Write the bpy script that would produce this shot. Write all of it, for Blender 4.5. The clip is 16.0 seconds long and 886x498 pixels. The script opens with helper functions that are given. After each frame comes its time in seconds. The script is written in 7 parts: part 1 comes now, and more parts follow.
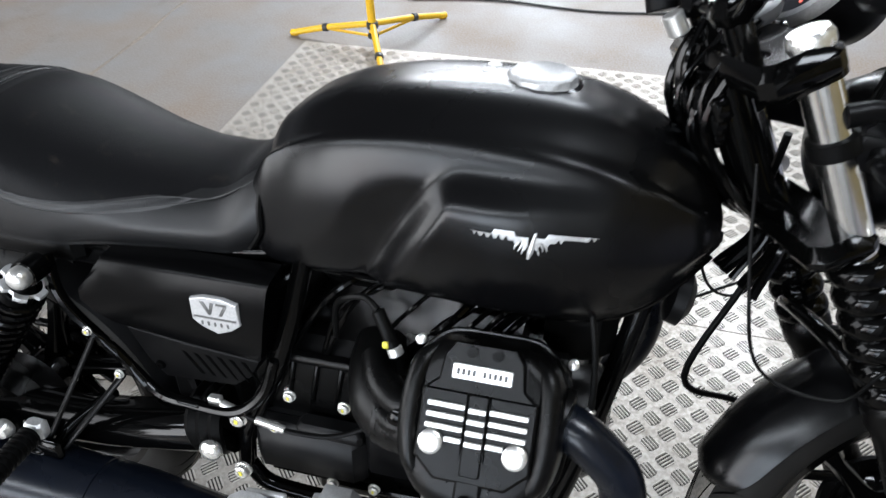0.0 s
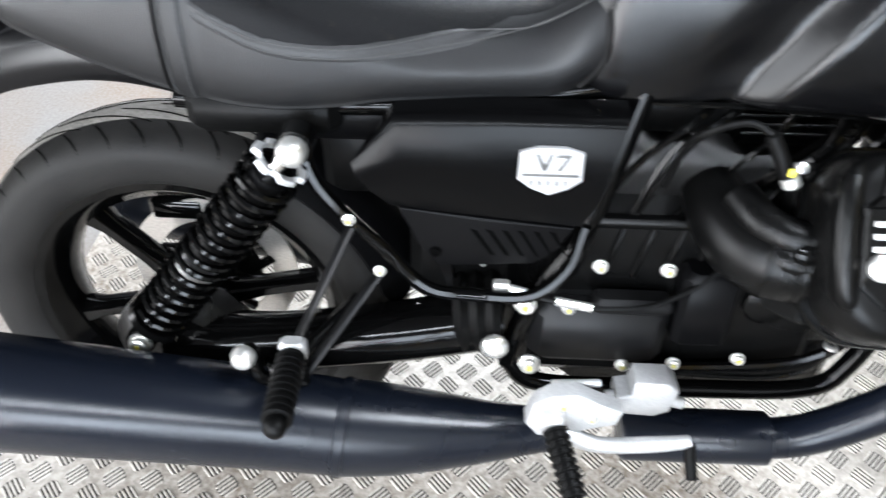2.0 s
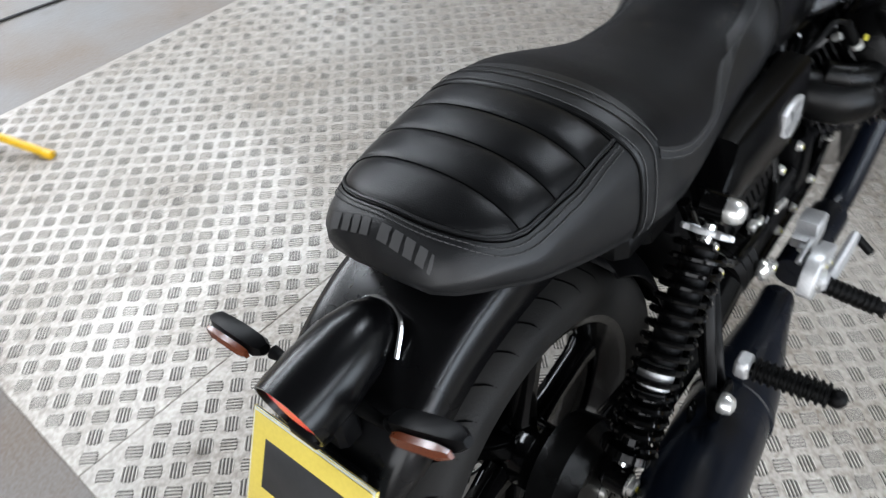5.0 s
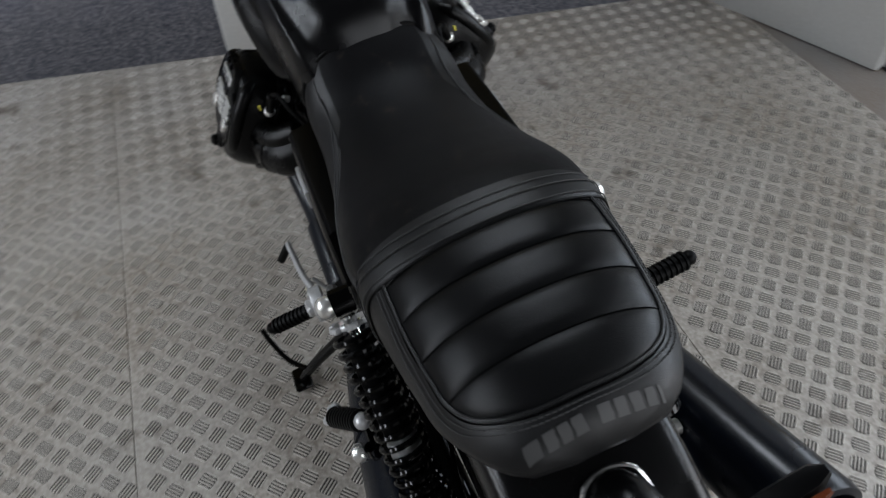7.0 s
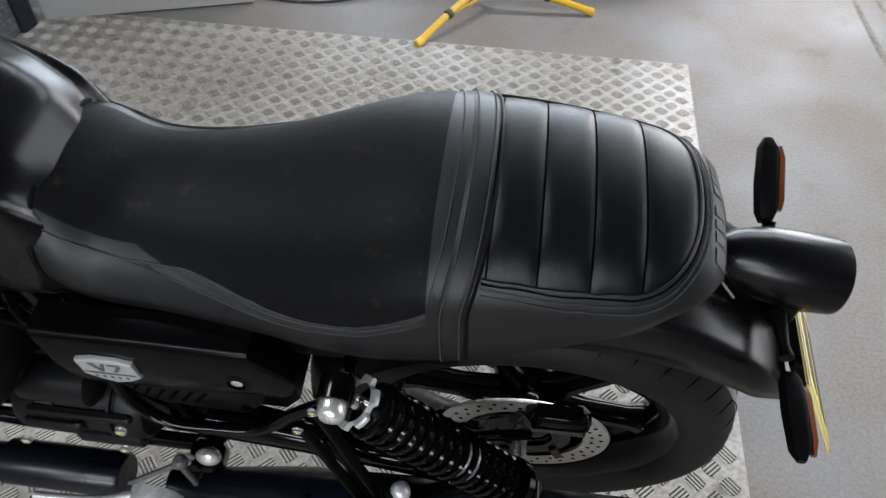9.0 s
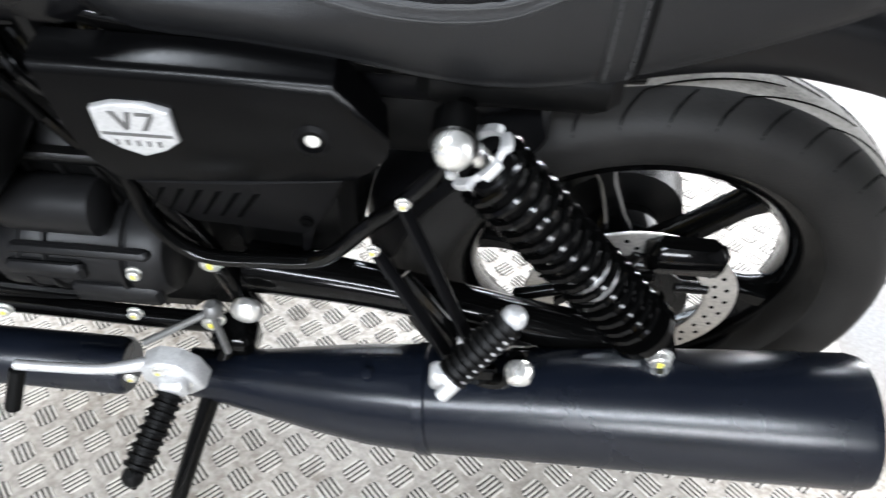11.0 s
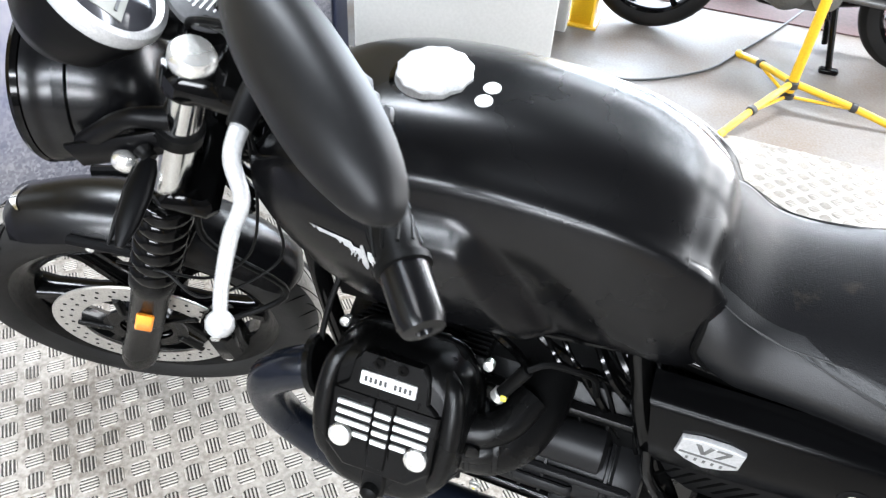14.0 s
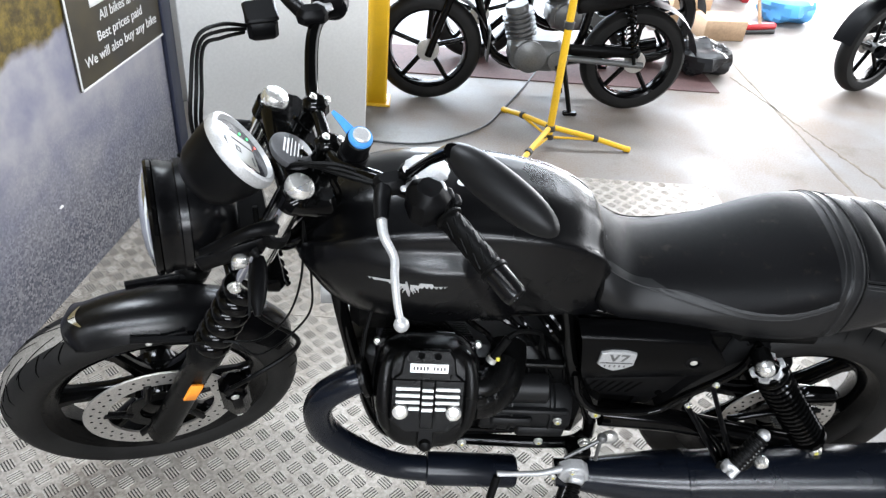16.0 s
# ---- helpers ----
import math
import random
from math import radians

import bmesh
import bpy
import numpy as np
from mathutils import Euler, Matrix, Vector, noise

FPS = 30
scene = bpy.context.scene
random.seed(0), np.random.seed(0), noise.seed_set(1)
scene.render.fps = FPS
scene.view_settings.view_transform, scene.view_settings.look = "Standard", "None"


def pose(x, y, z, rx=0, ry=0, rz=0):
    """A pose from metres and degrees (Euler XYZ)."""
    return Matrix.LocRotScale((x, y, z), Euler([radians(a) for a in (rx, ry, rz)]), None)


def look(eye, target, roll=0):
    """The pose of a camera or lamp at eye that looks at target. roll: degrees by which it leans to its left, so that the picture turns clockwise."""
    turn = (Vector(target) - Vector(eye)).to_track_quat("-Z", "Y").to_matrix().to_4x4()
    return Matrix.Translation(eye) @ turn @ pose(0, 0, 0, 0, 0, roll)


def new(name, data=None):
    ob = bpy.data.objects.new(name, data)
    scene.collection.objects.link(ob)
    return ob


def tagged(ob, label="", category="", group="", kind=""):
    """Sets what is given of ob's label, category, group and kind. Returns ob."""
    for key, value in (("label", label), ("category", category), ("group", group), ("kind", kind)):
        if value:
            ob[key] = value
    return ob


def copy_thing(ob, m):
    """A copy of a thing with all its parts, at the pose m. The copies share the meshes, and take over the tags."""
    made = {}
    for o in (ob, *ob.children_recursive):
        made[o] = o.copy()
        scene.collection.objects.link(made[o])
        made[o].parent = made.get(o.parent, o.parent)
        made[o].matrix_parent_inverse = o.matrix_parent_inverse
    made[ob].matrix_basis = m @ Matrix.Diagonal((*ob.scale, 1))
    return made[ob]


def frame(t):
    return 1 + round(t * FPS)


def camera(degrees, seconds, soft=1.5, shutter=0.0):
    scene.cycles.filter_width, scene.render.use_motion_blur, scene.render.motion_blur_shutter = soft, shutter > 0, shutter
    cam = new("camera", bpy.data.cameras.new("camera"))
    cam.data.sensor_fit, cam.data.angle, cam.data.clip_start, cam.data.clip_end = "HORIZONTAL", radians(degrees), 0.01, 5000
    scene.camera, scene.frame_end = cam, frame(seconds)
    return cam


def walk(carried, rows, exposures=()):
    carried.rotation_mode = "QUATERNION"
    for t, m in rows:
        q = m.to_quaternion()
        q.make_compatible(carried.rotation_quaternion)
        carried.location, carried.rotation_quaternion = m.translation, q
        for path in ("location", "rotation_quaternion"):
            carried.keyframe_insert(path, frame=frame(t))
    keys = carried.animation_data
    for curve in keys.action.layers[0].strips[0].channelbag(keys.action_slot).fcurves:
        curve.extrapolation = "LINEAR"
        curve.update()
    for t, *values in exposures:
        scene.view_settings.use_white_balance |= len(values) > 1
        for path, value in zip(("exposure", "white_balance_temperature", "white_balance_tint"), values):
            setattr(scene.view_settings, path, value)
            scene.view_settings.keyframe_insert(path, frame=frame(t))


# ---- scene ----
# ---- camera ----
cam = camera(62.9, 16.0, soft=1.3, shutter=0.4)
PATH = [
    (0, (0.943, -0.587, 1.333), (0.506, 0.85, 0.012), -3.1),
    (0.5, (0.825, -0.598, 1.266), (0.545, 0.825, -0.113), -1.5),
    (1, (0.691, -0.627, 1.203), (0.593, 0.735, -0.258), -2.2),
    (1.5, (0.55, -0.653, 1.178), (0.482, 0.705, -0.289), -2.0),
    (2, (0.394, -0.638, 1.167), (0.323, 0.736, -0.285), -0.0),
    (2.5, (0.214, -0.566, 1.187), (0.113, 0.728, -0.335), 1.1),
    (3, (0.094, -0.536, 1.206), (-0.023, 0.759, -0.314), 3.0),
    (3.5, (-0.004, -0.454, 1.244), (0.028, 0.853, -0.269), 1.3),
    (5.8, (-0.587, -0.02, 1.32), (0.752, 0.372, -0.114), -0.7),
    (6, (-0.578, 0.044, 1.329), (0.789, 0.326, -0.104), -0.4),
    (6.5, (-0.503, 0.213, 1.348), (0.907, 0.163, -0.07), -5.3),
    (7, (-0.406, 0.355, 1.367), (0.904, -0.099, -0.074), -2.7),
    (7.5, (-0.287, 0.545, 1.407), (0.811, -0.258, -0.058), -3.7),
    (8, (-0.143, 0.634, 1.385), (0.665, -0.404, -0.122), -2.7),
    (8.2, (-0.084, 0.645, 1.378), (0.551, -0.487, -0.143), -2.9),
    (10.3, (0.1, 0.746, 1.052), (0.047, -0.757, -0.267), 3.3),
    (10.5, (0.107, 0.754, 1.007), (0.079, -0.743, -0.319), 3.5),
    (11, (0.193, 0.758, 0.959), (0.273, -0.716, -0.391), 2.4),
    (11.5, (0.305, 0.764, 0.964), (0.531, -0.702, -0.377), 2.9),
    (12, (0.413, 0.786, 0.995), (0.794, -0.682, -0.309), 3.6),
    (12.5, (0.472, 0.783, 1.054), (0.969, -0.684, -0.211), 3.3),
    (13, (0.527, 0.775, 1.141), (1.082, -0.688, -0.104), 3.0),
    (13.5, (0.569, 0.777, 1.217), (1.09, -0.679, -0.052), 3.3),
    (14, (0.63, 0.785, 1.287), (1.071, -0.638, -0.047), 4.0),
    (14.5, (0.717, 0.784, 1.339), (1.003, -0.65, -0.026), 4.5),
    (15, (0.81, 0.874, 1.414), (0.926, -0.637, 0.108), 6.6),
    (15.5, (0.905, 1.083, 1.476), (0.797, -0.515, 0.278), 6.9),
    (16, (0.898, 1.218, 1.532), (0.754, -0.403, 0.369), 5.7),
]
EXPOSURES = [(0.0, -0.54), (0.5, 0.08), (1.0, 0.38), (1.8, 0.41), (2.5, 0.68), (3.0, 0.38), (3.7, 0.51), (4.5, -0.45), (5.8, -1.0), (6.4, -1.5), (7.0, -1.5), (7.5, -1.4), (8.2, -1.0), (9.2, -0.8), (10.3, 0.1), (11.0, 0.58), (11.7, 0.85), (12.5, 0.88), (13.2, 0.72), (14.0, 0.62), (14.8, 0.5), (16.0, -0.15)]
walk(cam, [(t, look(eye, target, roll)) for t, eye, target, roll in PATH], EXPOSURES)

# ---- world and light ----
world = bpy.data.worlds.new("daylight")
scene.world = world
world.use_nodes = True
wn = world.node_tree.nodes
sky = wn.new("ShaderNodeTexSky")
sky.sky_type = "NISHITA"
sky.sun_disc = False
sky.sun_elevation, sky.sun_rotation = radians(38), radians(230)
world.node_tree.links.new(sky.outputs[0], wn["Background"].inputs[0])
wn["Background"].inputs[1].default_value = 0.12


def area(name, m, sx, sy, watts, colour):
    d = bpy.data.lights.new(name, "AREA")
    d.shape, d.size, d.size_y, d.energy, d.color = "RECTANGLE", sx, sy, watts, colour
    ob = new(name, d)
    ob.matrix_world = m
    return ob


DOOR_LIGHT = area("daylight_door", look((-4.9, -1.6, 1.75), (0, -0.6, 0.9)), 4.4, 3.2, 420, (0.93, 0.955, 1.0))
# three ceiling lights out of view, assumed as rooflights to match bike highlights
ROOF_LEFT = area("assumed_rooflight_left", look((1.0, 4.1, 3.38), (1.0, 4.1, 0)), 3.6, 0.5, 540, (0.84, 0.91, 1.0))
ROOF_RIGHT = area("assumed_rooflight_right", look((-1.0, -3.5, 3.38), (-1.0, -3.5, 0)), 4.4, 0.36, 320, (0.84, 0.91, 1.0))
ROOF_FRONT = area("assumed_rooflight_front", look((2.1, -0.3, 3.38), (2.1, -0.3, 0)), 1.2, 0.5, 130, (0.84, 0.91, 1.0))
SIDE_LIGHT = area("daylight_side_window", look((-0.55, 7.98, 2.85), (-0.55, 0, 2.85)), 4.1, 0.9, 640, (0.89, 0.932, 1.0))
WINDOW_LIGHT = area("daylight_window", look((0.6, -5.18, 1.4), (0.6, 0, 1.4)), 4.0, 2.4, 620, (0.78, 0.878, 1.0))
FAR_LIGHT = area("daylight_far_door", look((-2.7, -5.18, 1.4), (-2.7, 0, 1.4)), 2.4, 2.8, 500, (0.93, 0.955, 1.0))


# ---- materials ----
def material(name, colour, rough=0.5, metal=0.0, grain=0.0, scale=200.0, bump=0.0, spread=0.0, spread_scale=6.0, tint=None,
             coat=0.0, rough_var=0.0, random_var=0.0, emit=0.0, spec=None, spots=0.0, spot_scale=16.0, sheen=0.0):
    """A surface with broad and fine variation, by real size."""
    m = bpy.data.materials.new(name)
    m.use_nodes = True
    n, l = m.node_tree.nodes, m.node_tree.links
    b = n["Principled BSDF"]
    b.inputs["Base Color"].default_value = (*colour, 1)
    b.inputs["Roughness"].default_value = rough
    b.inputs["Metallic"].default_value = metal
    b.inputs["Coat Weight"].default_value = coat
    if spec is not None:
        b.inputs["Specular IOR Level"].default_value = spec
    elif max(colour) < 0.02:
        b.inputs["Specular IOR Level"].default_value = 0.25
    b.inputs["Sheen Weight"].default_value = sheen
    b.inputs["Sheen Roughness"].default_value = 0.45
    tc = n.new("ShaderNodeTexCoord")
    fine = n.new("ShaderNodeTexNoise")
    fine.inputs["Scale"].default_value, fine.inputs["Detail"].default_value = scale, 3
    l.new(tc.outputs["Object"], fine.inputs["Vector"])
    broad = n.new("ShaderNodeTexNoise")
    broad.inputs["Scale"].default_value, broad.inputs["Detail"].default_value = spread_scale, 5
    l.new(tc.outputs["Object"], broad.inputs["Vector"])
    base = n.new("ShaderNodeRGB")
    base.outputs[0].default_value = (*colour, 1)
    last = base.outputs[0]

    def mixed(fac, a, amount, other):
        r = n.new("ShaderNodeMapRange")
        r.inputs["From Min"].default_value, r.inputs["From Max"].default_value = 0.35, 0.65
        r.inputs["To Max"].default_value = amount
        l.new(fac, r.inputs["Value"])
        x = n.new("ShaderNodeMix")
        x.data_type = "RGBA"
        l.new(r.outputs[0], x.inputs["Factor"])
        l.new(a, x.inputs["A"])
        x.inputs["B"].default_value = (*other, 1)
        return x.outputs["Result"]

    if spread:
        last = mixed(broad.outputs["Fac"], last, spread, tint or tuple(c * 0.5 for c in colour))
    if grain:
        last = mixed(fine.outputs["Fac"], last, grain, tuple(min(1, c * 1.7 + 0.0006) for c in colour))
    if spots:
        blot = n.new("ShaderNodeTexNoise")
        blot.inputs["Scale"].default_value, blot.inputs["Detail"].default_value, blot.inputs["Roughness"].default_value = spot_scale, 6, 0.65
        l.new(tc.outputs["Object"], blot.inputs["Vector"])
        r = n.new("ShaderNodeMapRange")
        r.inputs["From Min"].default_value, r.inputs["From Max"].default_value, r.inputs["To Max"].default_value = 0.60, 0.70, spots
        l.new(blot.outputs["Fac"], r.inputs["Value"])
        x = n.new("ShaderNodeMix")
        x.data_type = "RGBA"
        l.new(r.outputs[0], x.inputs["Factor"])
        l.new(last, x.inputs["A"])
        x.inputs["B"].default_value = (0.10, 0.08, 0.06, 1)
        last = x.outputs["Result"]
    if random_var:
        info = n.new("ShaderNodeObjectInfo")
        h = n.new("ShaderNodeHueSaturation")
        r = n.new("ShaderNodeMapRange")
        r.inputs["To Min"].default_value, r.inputs["To Max"].default_value = 1 - random_var, 1 + random_var
        l.new(info.outputs["Random"], r.inputs["Value"])
        l.new(r.outputs[0], h.inputs["Value"])
        l.new(last, h.inputs["Color"])
        last = h.outputs[0]
    l.new(last, b.inputs["Base Color"])
    if rough_var:
        r = n.new("ShaderNodeMapRange")
        r.inputs["From Min"].default_value, r.inputs["From Max"].default_value = 0.3, 0.7
        r.inputs["To Min"].default_value, r.inputs["To Max"].default_value = max(0, rough - rough_var), rough + rough_var
        l.new(broad.outputs["Fac"], r.inputs["Value"])
        l.new(r.outputs[0], b.inputs["Roughness"])
    if bump:
        k = n.new("ShaderNodeBump")
        k.inputs["Strength"].default_value, k.inputs["Distance"].default_value = 1.0, bump
        l.new(fine.outputs["Fac"], k.inputs["Height"])
        l.new(k.outputs[0], b.inputs["Normal"])
    if emit:
        b.inputs["Emission Color"].default_value = (*colour, 1)
        b.inputs["Emission Strength"].default_value = emit
    return m


PAINT = material("satin_black_paint", (0.0014, 0.0014, 0.0016), 0.26, spec=0.24, rough_var=0.03, grain=0.2, scale=900, bump=0.00004)
# copy of the satin paint, darkened so the panels pick up less light
PANELPAINT = material("dimmed_satin_panel_paint", (0.0009, 0.0009, 0.0010), 0.24, spec=0.07, rough_var=0.03, grain=0.2, scale=900, bump=0.00004)
GLOSS = material("gloss_black_enamel", (0.0010, 0.0010, 0.0010), 0.11, spec=0.14, rough_var=0.04)
ENGINE = material("black_crackle_engine_paint", (0.0013, 0.0013, 0.0013), 0.28, spec=0.15, grain=0.4, scale=700, bump=0.0003, rough_var=0.06)
PLASTIC = material("matt_black_plastic", (0.0016, 0.0016, 0.0018), 0.40, spec=0.08, grain=0.3, scale=900, bump=0.0001, rough_var=0.06)
PIPE = material("black_ceramic_exhaust", (0.0025, 0.0036, 0.0065), 0.27, spec=0.27, grain=0.3, scale=600, bump=0.00006, rough_var=0.05)
VINYL = material("black_seat_vinyl", (0.0040, 0.0041, 0.0044), 0.42, spec=0.28, grain=0.5, scale=800, bump=0.0003, spread=0.25, spread_scale=9, rough_var=0.05)
PADVINYL = material("black_pad_vinyl", (0.0024, 0.0025, 0.0027), 0.32, spec=0.15, grain=0.5, scale=800, bump=0.0003, spread=0.25, spread_scale=9, rough_var=0.04)
SUEDE = material("dark_seat_suede", (0.0028, 0.0028, 0.0031), 0.44, spec=0.06, sheen=0.02, grain=0.8, scale=700, bump=0.0004, spots=0.10, spot_scale=35, spread=0.35, spread_scale=12)
THREAD = material("grey_stitching", (0.022, 0.022, 0.022), 0.8, grain=0.5, scale=1500)
TYRE = material("tyre_rubber", (0.0056, 0.0054, 0.0052), 0.60, spec=0.12, grain=0.5, scale=350, bump=0.0004, spread=0.6, spread_scale=9, tint=(0.018, 0.017, 0.0155), rough_var=0.1)
CROWN = material("dusty_tread_rubber", (0.15, 0.14, 0.125), 0.8, grain=0.5, scale=260, bump=0.0005, spread=0.8, spread_scale=14, tint=(0.06, 0.055, 0.048), rough_var=0.1)
RUBBER = material("black_rubber", (0.0016, 0.0016, 0.0016), 0.44, spec=0.08, grain=0.4, scale=500, bump=0.0002)
CHROME = material("polished_steel", (0.78, 0.78, 0.77), 0.18, 1.0, rough_var=0.06)
STEEL = material("brushed_disc_steel", (0.45, 0.43, 0.40), 0.36, 0.8, grain=0.4, scale=300, rough_var=0.1, spread=0.3)
CAST = material("silver_cast_alloy", (0.40, 0.40, 0.40), 0.42, 0.55, grain=0.3, scale=400, bump=0.0002, rough_var=0.08)
BOLT = material("zinc_bolt_head", (0.72, 0.71, 0.67), 0.3, 0.85, grain=0.3, scale=500, rough_var=0.08)
MARK = material("yellow_paint_mark", (0.60, 0.53, 0.06), 0.5, grain=0.2)
AMBER = material("amber_reflector", (0.85, 0.25, 0.02), 0.25, grain=0.3, scale=400)
INDICATOR = material("smoked_amber_lens", (0.09, 0.022, 0.008), 0.2, grain=0.3, scale=300)
REDLENS = material("red_tail_lens", (0.7, 0.06, 0.05), 0.2, grain=0.4, scale=200, emit=0.15)
GLASS = material("clear_lamp_glass", (0.75, 0.78, 0.8), 0.08, 0.9, rough_var=0.04)
MIRROR = material("mirror_glass", (0.85, 0.85, 0.86), 0.03, 1.0)
LCD = material("grey_display", (0.16, 0.157, 0.135), 0.35, spread=0.4, spread_scale=40, tint=(0.2, 0.2, 0.18))
DARKGLASS = material("dark_display", (0.03, 0.03, 0.035), 0.12)
GREEN = material("green_warning_lamp", (0.05, 0.8, 0.2), 0.4, emit=1.5)
REDLED = material("red_warning_lamp", (0.9, 0.1, 0.06), 0.4, emit=1.2)
BLUE = material("blue_plastic_fob", (0.045, 0.20, 0.47), 0.4, grain=0.2)
YELLOW = material("yellow_powder_coat", (0.640, 0.368, 0.010), 0.38, grain=0.25, scale=200, spread=0.3, spread_scale=14, tint=(0.400, 0.240, 0.016), bump=0.0001)
BLACKTAPE = material("black_clamp", (0.02, 0.02, 0.02), 0.5, grain=0.3)
ALU = material("worn_tread_aluminium", (0.310, 0.288, 0.259), 0.44, 0.25, grain=0.5, scale=110, bump=0.0006, spread=0.9, spread_scale=2.2, tint=(0.158, 0.128, 0.097), rough_var=0.1, spots=0.85, spot_scale=6)
ALUBAR = material("polished_tread_aluminium", (0.41, 0.385, 0.350), 0.36, 0.2, grain=0.3, scale=200, spread=0.5, spread_scale=2.2, tint=(0.259, 0.220, 0.176), rough_var=0.1, spots=0.75, spot_scale=6)
TREADBED = material("dark_tread_bar_bed", (0.040, 0.037, 0.033), 0.6, 0.0, spec=0.2, grain=0.6, scale=120, spread=0.6, spread_scale=6, tint=(0.085, 0.079, 0.070))
CONCRETE = material("painted_workshop_concrete", (0.148, 0.143, 0.137), 0.6, grain=0.35, scale=130, bump=0.0006, spread=0.9, spread_scale=2.6, tint=(0.144, 0.103, 0.071), rough_var=0.12, spots=0.5, spot_scale=3.5)
CRACK = material("filled_floor_joint", (0.144, 0.119, 0.094), 0.8, grain=0.5, scale=60, spread=0.6, spread_scale=8)
WHITE = material("white_board", (0.577, 0.577, 0.562), 0.5, grain=0.1, scale=90, spread=0.2, spread_scale=4, tint=(0.484, 0.476, 0.452), bump=0.0002)
PLASTER = material("grey_blockwork", (0.136, 0.136, 0.140), 0.8, grain=0.2, scale=60, spread=0.4, spread_scale=1.5, tint=(0.096, 0.096, 0.100), bump=0.0005)
SOFFIT = material("dark_roof_lining", (0.05, 0.05, 0.052), 0.8, grain=0.2, scale=40, spread=0.4, spread_scale=1.2)
DARKEDGE = material("dark_blue_edge_strip", (0.012, 0.015, 0.03), 0.4, grain=0.3, scale=90)
SIGNBLACK = material("dark_print", (0.03, 0.028, 0.025), 0.45, spread=0.5, spread_scale=5, tint=(0.09, 0.07, 0.03))
SIGNWHITE = material("white_print", (0.600, 0.600, 0.592), 0.5)
PLATEY = material("yellow_number_plate", (0.62, 0.48, 0.09), 0.35, grain=0.1)
PLATEEDGE = material("pale_acrylic_plate_back", (0.60, 0.63, 0.59), 0.3, grain=0.1)
REDMAT = material("dull_red_floor_mat", (0.072, 0.032, 0.029), 0.75, grain=0.4, scale=80, spread=0.5, spread_scale=5)
REDPAINT = material("red_painted_shelf", (0.45, 0.025, 0.03), 0.4, grain=0.2)
CARD = material("brown_cardboard", (0.42, 0.28, 0.17), 0.75, grain=0.2, scale=70, spread=0.3)
BAGBLACK = material("black_bin_liner", (0.012, 0.012, 0.013), 0.3, rough_var=0.1)
BAGBLUE = material("blue_plastic_sheet", (0.09, 0.35, 0.75), 0.35, grain=0.2, rough_var=0.1)
GREYALU = material("grey_engine_alloy", (0.11, 0.11, 0.108), 0.42, 0.6, grain=0.3, scale=150, spread=0.4)
DARKGREY = material("dark_grey_plastic", (0.0045, 0.0045, 0.0047), 0.42, spec=0.15, grain=0.3, scale=300)
YOKEGREY = material("grey_moulded_cover", (0.045, 0.045, 0.047), 0.5, grain=0.3, scale=300)
CABLEMAT = material("black_cable", (0.02, 0.02, 0.02), 0.5)


